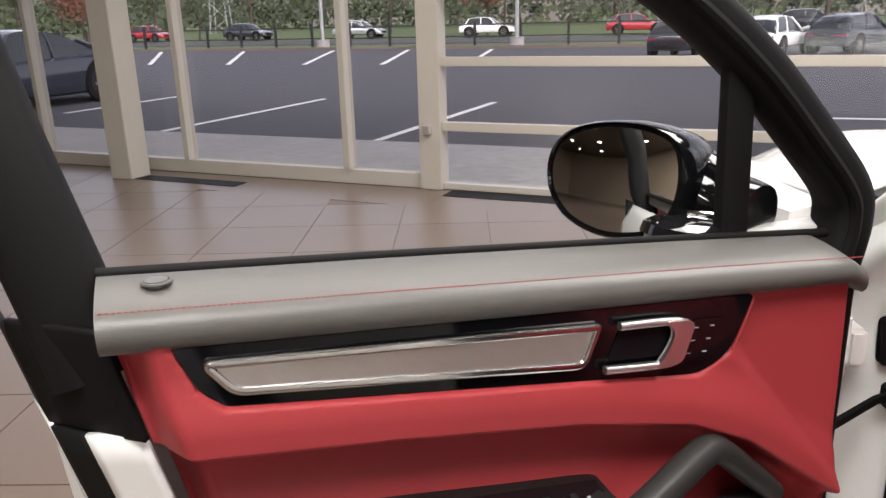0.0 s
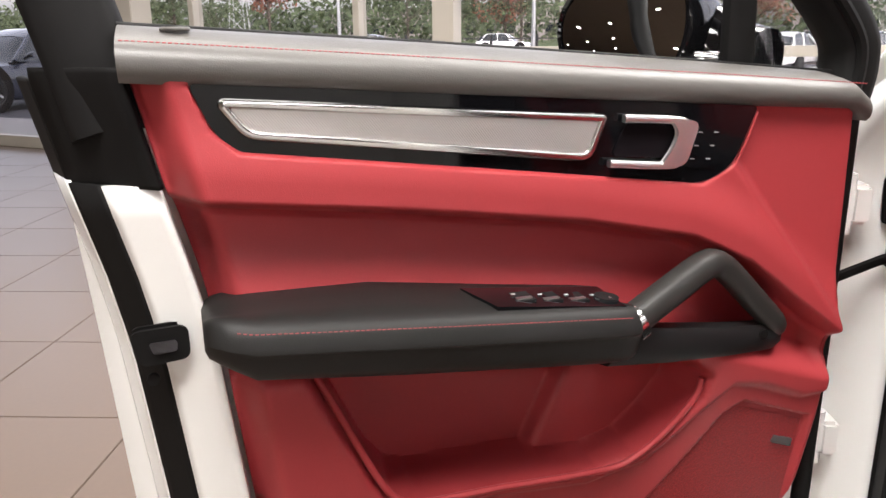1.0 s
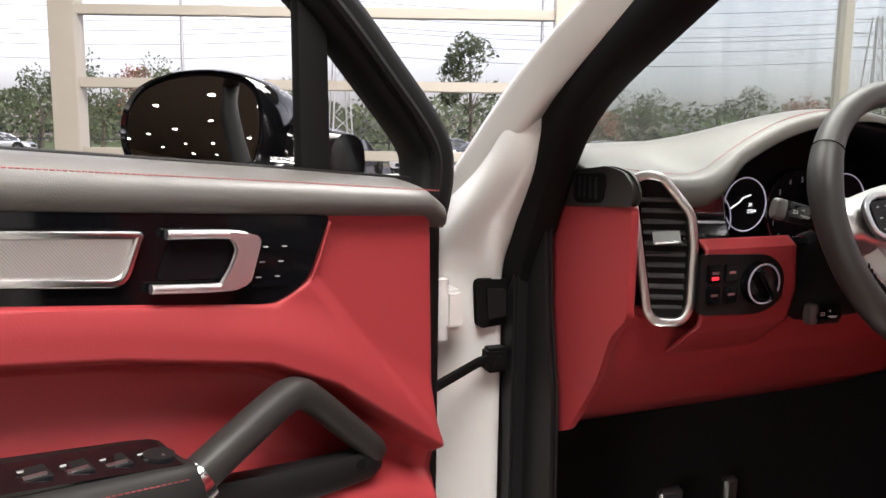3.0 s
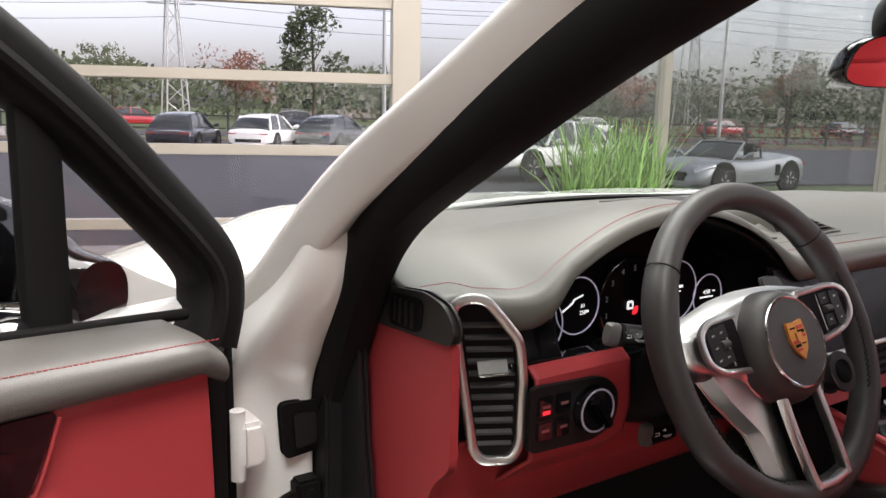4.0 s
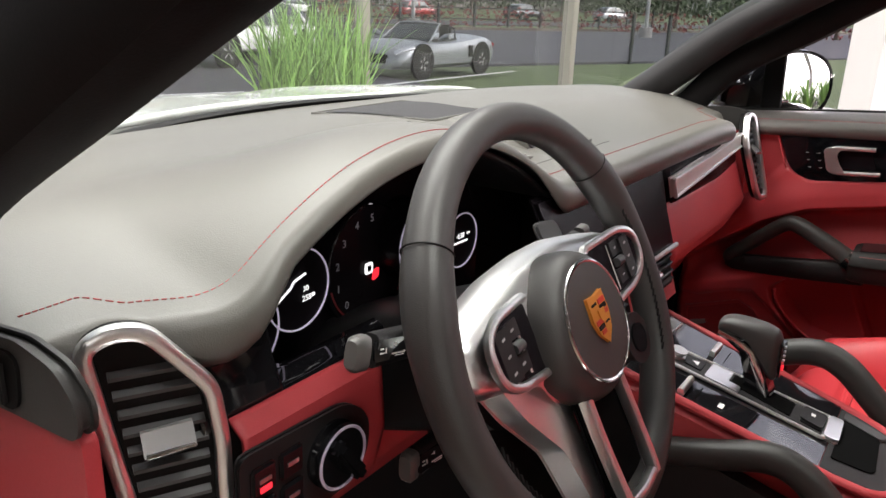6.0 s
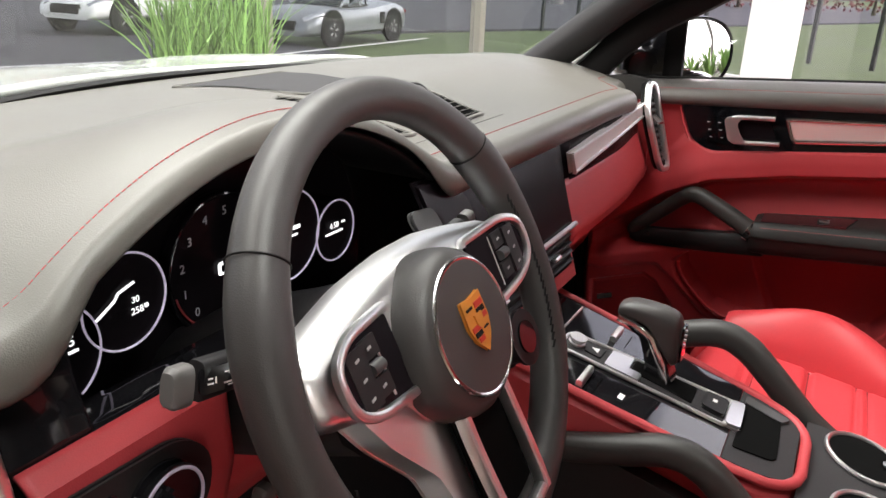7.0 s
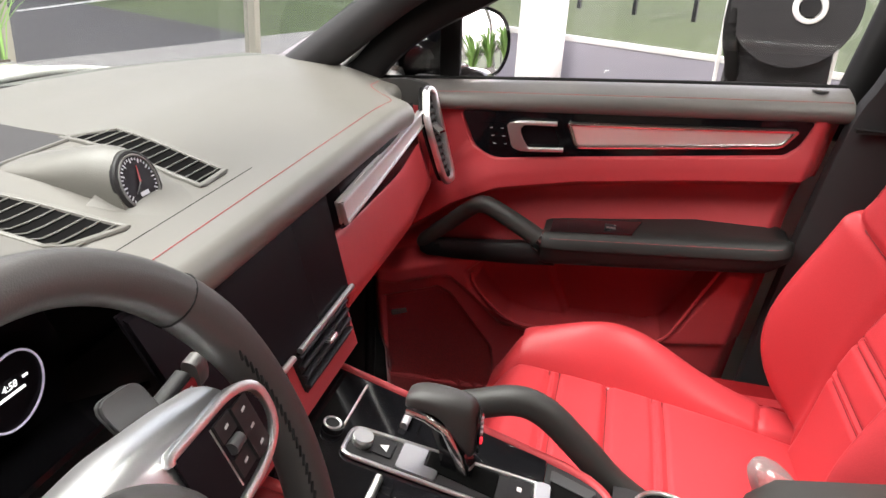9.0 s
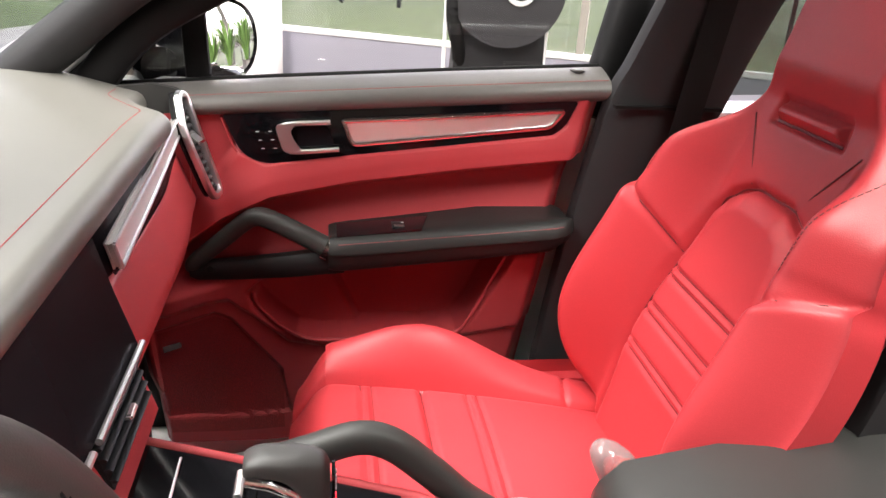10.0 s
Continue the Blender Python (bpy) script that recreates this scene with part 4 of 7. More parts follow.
    rim = rounded([(-0.380, 1.030), (-0.009, 1.002), (-0.024, 0.963), (-0.359, 1.002)], [0.005, 0.002, 0.010, 0.010])
    part("strip_frame", tube([P(s, z, 0.020) for s, z in rim], (0.0042, 0.0030), up=fw, closed=True, seg=8), CHROME, s_ob, "bright chrome frame")
    part("lever_blade", plate([P(s, z, 0.022) for s, z in rounded([(0.066, 0.9985), (0.100, 0.994), (0.086, 0.949), (0.058, 0.951), (0.070, 0.966), (0.078, 0.985)], [0.004, 0.010, 0.010, 0.004, 0.008, 0.008])], fw * 0.007, 0.002), SATIN, door, "broad satin end of the inner handle")
    pts = [(0.012, 1.001), (0.070, 0.997), (0.088, 0.992), (0.090, 0.978), (0.080, 0.956), (0.068, 0.950), (-0.003, 0.956)]
    part("pull_lever", tube([P(s, z, 0.024) for s, z in spline(pts, 24)], (0.0042, 0.0042), up=fw, seg=12, power=3), SATIN, door, "satin silver inner door handle")
    hole = rounded([(0.018, 0.995), (0.082, 0.990), (0.070, 0.957), (0.004, 0.962)], 0.006)
    # flat dark plate paints the shaded hollow behind the lever
    part("handle_cup", plate([P(s, z, 0.016) for s, z in hole], fw * 0.0025), SCREEN, door)
    keys = part("memory_keys", plate([P(s, z, 0.015) for s, z in rounded([(0.106, 0.990), (0.150, 0.986), (0.136, 0.945), (0.092, 0.944)], 0.008)], fw * 0.003, 0.001), INLAYB, door, "small black memory key pad")
    for i in range(2):
        for j in range(3):
            s, z = 0.107 + 0.020 * i - 0.004 * j, 0.982 - 0.014 * j - 0.001 * i
            part("key_sign", plate([P(s + a, z + b, 0.0195) for a, b in ((-0.001, 0.001), (0.0042, 0.0004), (0.0040, -0.0008), (-0.0012, -0.0004))], fw * 0.0006), SIGN, keys)

    # armrest, window switches, pull handle
    rings = []
    prof = [(-0.412, 0.55), (-0.409, 0.74), (-0.402, 0.87), (-0.390, 0.96), (-0.37, 1.0), (-0.25, 1.0), (-0.10, 1.0), (-0.02, 1.0), (0.004, 0.97), (0.014, 0.90)]
    for s, f in prof:
        zt = along([(-0.40, 0.842), (-0.37, 0.843), (-0.26, 0.840), (-0.16, 0.833), (-0.135, 0.824), (0.014, 0.806)], s)
        ze = along([(-0.405, 0.853), (-0.371, 0.845), (-0.195, 0.829), (0.0, 0.812)], s) - 0.002
        zb = along([(-0.40, 0.800), (-0.37, 0.784), (-0.2, 0.764), (0.014, 0.744)], s)
        ring = [(-0.05, zt), (0.03, zt + 0.004), (0.066, ze + 0.006), (0.080, ze - 0.002), (0.087, ze - 0.018), (0.084, (ze + zb) / 2 + 0.008), (0.074, zb + 0.014), (0.052, zb + 0.003), (0.02, zb), (-0.05, zb)]
        mid = (zt + zb) / 2
        rings.append([P(s, mid + (q[1] - mid) * f, q[0] * f) for q in spline([(w, z, 0) for w, z in ring], 40, True)])
    arm = part("armrest", loft(bmesh.new(), rings), ARML, door, "black leather armrest with stitched edge")
    part("stitching", dashes([P(s, along([(-0.405, 0.853), (-0.371, 0.845), (-0.195, 0.829), (0.0, 0.812)], s) - 0.003, 0.0842) for s in [-0.385 + 0.0016 * k for k in range(240)]], 0.0005), STITCH, arm)
    pod = part("switch_panel", plate([P(s, z, w) for s, z, w in ((-0.155, 0.829, 0.008), (-0.140, 0.8275, 0.064), (-0.002, 0.811, 0.064), (-0.002, 0.813, 0.008))], (0, 0, 0.005), 0.003), GLOSS, arm, "gloss black window switch panel")
    count = 4 if side == "driver" else 1
    for k in range(count):
        s = -0.105 + 0.030 * k
        z = 0.8285 - 0.128 * (s + 0.135)
        part("window_switch", plate([P(s + a, z + 0.0015, w) for a, w in ((-0.010, 0.026), (0.010, 0.026), (0.010, 0.050), (-0.010, 0.050))], (0, 0, 0.0035), 0.0015), PLASTIC, pod)
        part("switch_lip", plate([P(s + a, z + 0.0044, w) for a, w in ((-0.008, 0.044), (0.008, 0.044), (0.008, 0.048), (-0.008, 0.048))], (0, 0, 0.0022), 0.0005), SATIN, pod)
    for k in range(count * 2):
        s = -0.112 + 0.015 * k
        z = 0.8285 - 0.128 * (s + 0.135) + 0.0056
        part("switch_sign", plate([P(s + a, z, w) for a, w in ((-0.002, 0.032), (0.003, 0.032), (0.002, 0.036), (-0.002, 0.036))], (0, 0, 0.0004)), SIGN, pod)
    if side == "driver":
        part("mirror_knob", disc(P(-0.010, 0.812, 0.042), (0.1, 0, 1), 0.011, 0.008, 20, 0.002), PLASTIC, pod)
    pull = spline([(0.014, 0.792, 0.054), (0.062, 0.815, 0.046), (0.110, 0.834, 0.034), (0.134, 0.837, 0.028), (0.156, 0.824, 0.024), (0.200, 0.784, 0.018), (0.236, 0.751, 0.012), (0.246, 0.736, 0.002), (0.236, 0.722, -0.02)], 36)
    part("pull_handle", tube([P(s, z, w) for s, z, w in pull], lambda u: (0.0165 - 0.003 * u, 0.017 - 0.003 * u), up=fw, seg=14, power=2.6), BLACKL, arm, "slanted black leather pull handle")
    part("handle_collar", tube([P(0.010, 0.7895, 0.0550), P(0.020, 0.7945, 0.0535)], (0.0205, 0.0225), up=fw, seg=16, power=2.6), CHROME, arm, "thin chrome collar")
    part("handle_base", tube([P(s, z, w) for s, z, w in ((-0.01, 0.768, 0.046), (0.08, 0.752, 0.034), (0.16, 0.739, 0.020), (0.236, 0.730, 0.008), (0.246, 0.731, 0.004))], lambda u: (0.024 - 0.009 * u, 0.017 - 0.004 * u), up=fw, seg=12, power=3), PLASTIC, arm, "black plastic lower bracket")
    part("bracket_clip", disc(P(0.214, 0.740, 0.024), fw, 0.006, 0.004, 12), RUBBER, arm)
    ribs = bmesh.new()                            # fine raised ribs on the panel behind the pull handle
    for k in range(16):
        q = k / 15
        tube([P(-0.085 + 0.165 * q, 0.815 + 0.040 * q - 0.022 * q * q, -0.0365), P(-0.045 + 0.150 * q, 0.812 + 0.020 * q, -0.0365)], 0.0016, up=fw, seg=5, bm=ribs)
    tagged(part("panel_ribs", ribs, RED, door), kind="stuff")

    # loudspeaker grille and its plain badge
    g = [(0.104, 0.42), (0.112, 0.507), (0.192, 0.622), (0.216, 0.634), (0.318, 0.595), (0.315, 0.42)]
    part("speaker_grille", sheet(lambda u, v: P(*(lambda s, z: (s, z, trim_depth(s, z) + 0.003))(0.098 + 0.222 * u, 0.36 + v * (along([(0.098, 0.500), (0.187, 0.622), (0.215, 0.634), (0.322, 0.594)], 0.098 + 0.222 * u) - 0.36))), 40, 24), PERF, door, "perforated red speaker cover")
    part("badge", plate([P(s, z, trim_depth(0.26, 0.566) + 0.003) for s, z in ((0.281, 0.576), (0.311, 0.565), (0.309, 0.556), (0.279, 0.567))], fw * 0.003, 0.0008), SATIN, door, "small plain metal badge")

    lip = [Vector((s, z, 0)) for s, z in POCKET[1:12]]
    part("pocket_lip", tube([P(q.x, q.y, 0.0045 + 0.012 * step(0.05, 0.20, q.x) - 0.0030) for q in spline(lip, 60)], 0.0040, up=fw, seg=10), RED, door, "rolled edge of the door pocket")

    # window frame, quarter divider, glass
    fr = [(0.392, 0.99, -0.085), (0.408, 1.04, -0.090), (0.398, 1.085, -0.092), (0.335, 1.160, -0.100), (0.262, 1.238, -0.110), (0.17, 1.318, -0.130), (0.04, 1.405, -0.16), (-0.14, 1.480, -0.20), (-0.36, 1.525, -0.23), (-0.55, 1.530, -0.235), (-0.60, 1.50, -0.23), (-0.575, 1.38, -0.19), (-0.525, 1.20, -0.12), (-0.488, 1.07, -0.085), (-0.47, 1.00, -0.07)]
    part("window_frame", tube([P(*p) for p in spline(fr, 90)], lambda u: (0.030 + 0.010 * step(0.62, 0.9, u), 0.034), up=fw, seg=14, power=3), RUBBER, door, "black window surround")
    part("frame_seal", tube([P(s - 0.012, z, w + 0.032) for s, z, w in spline(fr[:9], 50)], 0.008, up=fw, seg=8), RUBBER, door)
    part("quarter_post", tube([P(0.231, 1.03, -0.085), P(0.236, 1.13, -0.095), P(0.243, 1.245, -0.108)], (0.021, 0.010), up=fw, seg=10, power=4), RUBBER, door, "black upright bar in the window")
    q = [(0.25, 1.03, -0.095), (0.385, 1.03, -0.095), (0.385, 1.08, -0.097), (0.255, 1.23, -0.112)]
    gl = part("quarter_glass", plate([P(*p) for p in q], fw * 0.004), GLASS, door)
    gl.visible_shadow = False
    if side == "passenger":
        q = [(0.22, 1.03, -0.10), (0.235, 1.24, -0.113), (0.04, 1.405, -0.16), (-0.14, 1.48, -0.20), (-0.36, 1.52, -0.23), (-0.57, 1.50, -0.23), (-0.52, 1.2, -0.13), (-0.47, 1.05, -0.10)]
        bm = bmesh.new()
        vs = [bm.verts.new(P(*p)) for p in q]
        bm.faces.new(vs)
        gl = part("window_glass", bm, GLASS, door)
        gl.visible_shadow = False

    # outside mirror
    c = Vector((0.166 if side == "driver" else 0.212, 1.086, -0.24))
    ax, ay, az = Vector((0.50, 0, 0.866)), Vector((0.13, 0.985, -0.07)), Vector((-0.858, 0.13, 0.497))

    def MP(a, b, d):
        q = c + ax * a + ay * b + az * d
        return P(q.x, q.y, q.z)

    outline = [(-0.102, 0.002), (-0.096, 0.036), (-0.070, 0.062), (-0.02, 0.076), (0.04, 0.076), (0.085, 0.060), (0.100, 0.02), (0.096, -0.03), (0.07, -0.066), (0.0, -0.080), (-0.06, -0.064), (-0.092, -0.032)]
    rr = [Vector((x, y)) for x, y in (v[:2] for v in spline([(a, b, 0) for a, b in outline], 48, True))]
    rings = []
    for d, f, sx in ((0.004, 0.93, 0), (0.010, 0.97, 0), (0.004, 1.0, 0), (-0.03, 1.02, 0.004), (-0.07, 0.93, 0.015), (-0.105, 0.72, 0.03), (-0.125, 0.35, 0.04)):
        rings.append([MP(v.x * f + sx, v.y * f, d) for v in rr])
    housing = part("outside_mirror", loft(bmesh.new(), rings), GLOSS, door, "gloss black door mirror")
    part("mirror_glass", loft(bmesh.new(), [[MP(v.x * 0.90 * f, v.y * 0.88 * f, 0.0065 + 0.0034 * (1 - f * f)) for v in rr] for f in (1.0, 0.94, 0.86, 0.76, 0.64, 0.50, 0.34, 0.18, 0.05)]), MIRROR, housing, "slightly domed mirror glass")
    foot = [MP(0.06, -0.06, -0.06), P(0.20, 1.035, -0.13), P(0.24, 1.03, -0.105)]
    part("mirror_foot", tube(spline(foot, 10), (0.045, 0.022), seg=12, power=2.6), GLOSS, housing)
    arm2 = [MP(0.015, 0.000, -0.078), MP(0.075, -0.004, -0.080), MP(0.125, -0.020, -0.072), P(0.30, 1.055, -0.112)]
    part("mirror_cap", tube(spline(arm2, 20), lambda u: (0.064 - 0.030 * u, 0.066 - 0.034 * u), up=fw, seg=18, power=2.3), GLOSS, housing)
    part("mirror_trim", tube([MP(0.02, -0.045, -0.07), P(0.21, 1.058, -0.135), P(0.25, 1.055, -0.105)], 0.004, seg=8), CHROME, housing)
    return door


build_door(on_driver, "driver")
build_door(on_passenger, "passenger")

# ---- body shell ----
def sided(fn):
    """Run fn for the driver's side (-1) and the passenger's side (1)."""
    for s in (-1, 1):
        fn(s)


def shell(s):
    # hinge pillar: painted jamb, inner black trim, seal
    jamb = [(0.868, 0.235), (0.868, 0.42), (0.80, 0.42), (0.765, 0.205), (0.80, 0.215)]
    rings = []
    for z in (0.22, 0.5, 0.8, 0.90):
        rings.append([Vector((s * x, y, z)) for x, y in jamb])
    for z, f in ((0.96, 0.25), (1.01, 0.55), (1.05, 0.78), (1.09, 0.92), (1.14, 1.0)):
        top = [(0.812, 0.110), (0.812, 0.150), (0.785, 0.150), (0.765, 0.085), (0.785, 0.085)]
        rings.append([Vector((s * (a + (c - a) * f), b + (d - b) * f, z)) for (a, b), (c, d) in zip(jamb, top)])
    rings.append([Vector((s * (0.775 + a), -0.02 + b, 1.215)) for a, b in ((0.010, 0.006), (0.010, 0.014), (-0.008, 0.014), (-0.012, -0.006), (0.0, -0.008))])
    soft = []                                     # corners and height both rounded off
    for k in range(61):
        u = k / 60 * (len(rings) - 1)
        i = min(int(u), len(rings) - 2)
        f = u - i
        g = lambda n: rings[max(0, min(len(rings) - 1, n))]
        ring = [0.5 * ((2 * b) + (c - a) * f + (2 * a - 5 * b + 4 * c - d) * f * f + (3 * b - a - 3 * c + d) * f ** 3) for a, b, c, d in zip(g(i - 1), g(i), g(i + 1), g(i + 2))]
        soft.append([Vector((p.x, p.y, ring[0].z)) for p in rounded([Vector((p.x, p.y, 0)) for p in ring], 0.022, 5)])
    part("door_jamb", loft(bmesh.new(), soft), WHITE if s < 0 else PLASTIC, car, "white painted hinge pillar")
    # A pillar: painted outside, black inside
    outer = [(0.842, 0.42, 0.885), (0.832, 0.33, 0.945), (0.815, 0.225, 1.025), (0.788, 0.080, 1.155), (0.768, -0.082, 1.250), (0.735, -0.262, 1.358), (0.69, -0.50, 1.470), (0.66, -0.78, 1.54), (0.65, -1.1, 1.58)]
    part("roof_pillar", tube([Vector((s * x, y, z)) for x, y, z in spline(outer, 40)], lambda u: (0.023 - 0.004 * u, 0.029 - 0.004 * u), up=(s * 0.42, 0.45, 0.79), seg=24, power=5), WHITE, car, "white painted windscreen pillar")
    seal = [(0.742, 0.232, 0.25), (0.740, 0.225, 0.62), (0.738, 0.222, 0.85), (0.747, 0.145, 1.012), (0.755, 0.052, 1.128), (0.752, -0.090, 1.218), (0.722, -0.26, 1.322), (0.670, -0.51, 1.438), (0.640, -0.8, 1.515)]
    part("door_seal", tube([Vector((s * x, y, z)) for x, y, z in spline(seal, 50)], lambda u: (0.030 + 0.006 * step(0.5, 0.8, u), 0.028 + 0.004 * step(0.5, 0.8, u)), up=(s, 0, 0), seg=12, power=3), RUBBER, car, "black rubber door seal")
    inner = [(0.725, 0.245, 1.045), (0.718, 0.160, 1.112), (0.708, 0.035, 1.210), (0.692, -0.105, 1.290), (0.655, -0.275, 1.385), (0.60, -0.52, 1.485), (0.58, -0.8, 1.53)]
    part("pillar_trim", tube([Vector((s * x, y, z)) for x, y, z in spline(inner, 40)], lambda u: (0.034 - 0.004 * u, 0.036), up=(s * 0.8, 0.4, 0.45), seg=14, power=2.4), TRIMGREY, car, "charcoal padded pillar trim")
    # B pillar
    bp = [(0.730, -0.715, 0.30), (0.735, -0.755, 0.70), (0.735, -0.800, 1.00), (0.725, -0.825, 1.09), (0.695, -0.87, 1.25), (0.635, -0.95, 1.52)]
    part("centre_pillar", tube([Vector((s * x, y, z)) for x, y, z in spline(bp, 24)], lambda u: (0.112 - 0.02 * u, 0.034), up=(1, 0, 0), seg=16, power=3), TRIMGREY, car, "charcoal centre pillar trim")
    bo = [(0.86, -0.82, 0.25), (0.87, -0.84, 0.95), (0.83, -0.88, 1.1), (0.70, -0.97, 1.53)]
    part("centre_pillar_skin", tube([Vector((s * x, y, z)) for x, y, z in bo], (0.09, 0.035), up=(1, 0, 0), seg=12, power=3), WHITE if s < 0 else RUBBER, car)
    # sill
    part("sill", tube([Vector((s * 0.80, y, 0.26)) for y in (0.35, -0.3, -0.9, -1.9)], (0.07, 0.07), seg=14, power=3.5), WHITE, car, "white door sill")
    part("sill_plate", box((min(s * 0.70, s * 0.78), -0.75, 0.325), (max(s * 0.70, s * 0.78), 0.18, 0.337), None, 0.003), SATIN, car, "satin metal sill plate")
    # rear quarter with rear door
    rings = []
    for y, w, zb, zt in ((-0.85, 0.88, 0.2, 1.03), (-1.4, 0.90, 0.2, 1.05), (-1.75, 0.92, 0.45, 1.07), (-2.1, 0.93, 0.62, 1.09), (-2.5, 0.90, 0.35, 1.10), (-2.95, 0.78, 0.38, 1.08)):
        rings.append([Vector((s * w, y, zb)), Vector((s * (w + 0.03), y, (zb + zt) / 2)), Vector((s * (w - 0.05), y, zt)), Vector((s * (w - 0.14), y, zt)), Vector((s * (w - 0.12), y, zb))])
    part("rear_side", loft(bmesh.new(), rings), WHITE, car)
    part("rear_window_frame", tube([Vector((s * x, y, z)) for x, y, z in ((0.63, -1.0, 1.52), (0.63, -1.6, 1.53), (0.64, -2.2, 1.42), (0.72, -2.75, 1.12))], (0.035, 0.045), seg=10, power=3), WHITE, car)
    bm = bmesh.new()
    bm.faces.new([bm.verts.new(Vector((s * x, y, z))) for x, y, z in ((0.81, -0.93, 1.05), (0.67, -1.03, 1.50), (0.67, -1.7, 1.5), (0.69, -2.2, 1.38), (0.80, -2.6, 1.12))])
    part("rear_side_glass", bm, PRIVACY, car, "dark privacy glass")
    # front wing and wheel
    rings = []
    for y, w, zb, zt in ((0.43, 0.885, 0.28, 0.985), (0.60, 0.90, 0.62, 0.975), (0.9, 0.905, 0.78, 0.955), (1.2, 0.89, 0.68, 0.90), (1.45, 0.82, 0.35, 0.80), (1.62, 0.66, 0.32, 0.68)):
        rings.append([Vector((s * w, y, zb)), Vector((s * (w + 0.025), y, (zb + zt) / 2)), Vector((s * (w - 0.03), y, zt)), Vector((s * (w - 0.14), y, zt + 0.03)), Vector((s * (w - 0.14), y, zb))])
    part("front_wing", loft(bmesh.new(), rings), WHITE, car, "white front wing")
    for y in (0.90, -2.0):
        cc = Vector((s * 0.72, y, FLOOR + 0.36))
        wh = part("wheel", hoop(cc, (1, 0, 0), 0.26, 0.10, 40, flat=1.2), TYRE, car)
        part("rim", disc(cc + Vector((s * 0.03, 0, 0)), (s, 0, 0), 0.22, 0.06, 28, 0.01), SATIN, wh)


sided(shell)

# dark trim between the driver's door seal and the dashboard end
kt = part("kick_trim", plate([Vector((-0.7325, y, z)) for y, z in rounded([(0.146, 1.002), (0.25, 0.985), (0.26, 0.28), (0.10, 0.28), (0.112, 0.74), (0.134, 0.86)], 0.010)], (-0.012, 0, 0), 0.004), PLASTIC, car, "black plastic kick trim")
part("trim_joint", box((-0.7335, 0.108, 0.692), (-0.730, 0.25, 0.695)), HOLESHADE, kt)

# bits on the driver's jamb
pocket = rounded([(-0.812, 0.890), (-0.762, 0.888), (-0.760, 0.828), (-0.808, 0.824)], 0.008)
jp = part("wiring_socket", plate([Vector((x, 0.214 - 0.09 * (x + 0.80) * -0.3, z)) for x, z in pocket], (0, -0.012, 0), 0.002), RUBBER, car, "square black socket in the hinge pillar")
part("socket_floor", plate([Vector((x, 0.197, z)) for x, z in rounded([(-0.800, 0.880), (-0.772, 0.878), (-0.770, 0.84), (-0.797, 0.836)], 0.004)], (0, -0.003, 0)), PLASTIC, jp)
chk = part("check_strap", tube([Vector((-0.782, 0.200, 0.780)), Vector((-0.815, 0.19, 0.777)), on_driver(0.352, 0.765, -0.04)], (0.005, 0.008), seg=8), RUBBER, car, "black door check strap")
part("strap_bracket", box((-0.800, 0.186, 0.760), (-0.768, 0.212, 0.795), None, 0.004), RUBBER, chk)
part("strap_screw", disc((-0.784, 0.188, 0.778), (0, -1, 0), 0.007, 0.005, 12), RUBBER, chk)
for z in (0.855, 0.50):
    hg = part("hinge", box((-0.866, 0.185, z - 0.028), (-0.838, 0.235, z + 0.028), None, 0.006), WHITE, car, "white painted door hinge")
    part("hinge_pin", tube([Vector((-0.866, 0.20, z - 0.042)), Vector((-0.866, 0.20, z + 0.042))], 0.009, (0, 1, 0)), WHITE, hg)
part("wing_gap_seal", tube([Vector((-0.868, 0.23, 0.30)), Vector((-0.868, 0.225, 0.7)), Vector((-0.866, 0.235, 0.97)), Vector((-0.84, 0.28, 1.02))], 0.007), RUBBER, car)

# bonnet, windscreen, roof, tail, cabin floor
def bonnet(u, v):
    x, y = -0.80 + 1.60 * u, 0.56 - 0.06 * 0 + v * (1.10 - 0.30 * (2 * u - 1) ** 2)
    y0 = 0.66 - 0.28 * (2 * u - 1) ** 2
    y = y0 + v * (1.62 - 0.32 * abs(2 * u - 1) ** 3 - y0)
    z = 1.055 - 0.075 * v - 0.20 * v ** 4 - 0.045 * abs(2 * u - 1) ** 2 + 0.02 * math.exp(-((abs(2 * u - 1) - 0.62) / 0.16) ** 2)
    return Vector((x, y, z))


thick(part("bonnet", sheet(bonnet, 40, 40), WHITE, car, "white bonnet"), 0.012)
part("front_bumper", loft(bmesh.new(), [[Vector((x, y, z)) for y, z in ((1.60 - 0.4 * abs(x) ** 3, 0.28), (1.66 - 0.4 * abs(x) ** 3, 0.5), (1.60 - 0.4 * abs(x) ** 3, 0.76), (1.30, 0.76), (1.30, 0.28))] for x in (-0.84, -0.6, -0.3, 0, 0.3, 0.6, 0.84)]), WHITE, car)


def ws(u, v):
    x = (-0.74 + 1.48 * u) * (1 - 0.10 * v)
    c = 1 - (2 * u - 1) ** 2
    return Vector((x, 0.355 + 0.265 * c + v * (-0.86 - 0.02 * c), 1.028 + 0.018 * c + v * 0.475 + 0.02 * math.sin(math.pi * v)))


gl = part("windscreen", sheet(ws, 24, 16), WSCREEN, car, "clear windscreen")
gl.visible_shadow = False
part("windscreen_frit", tube([ws(k / 24, 0.012) + Vector((0, -0.012, 0.0)) for k in range(25)], (0.030, 0.010), up=(0, 0.4, 1), seg=8), RUBBER, car, "black band at the glass foot")
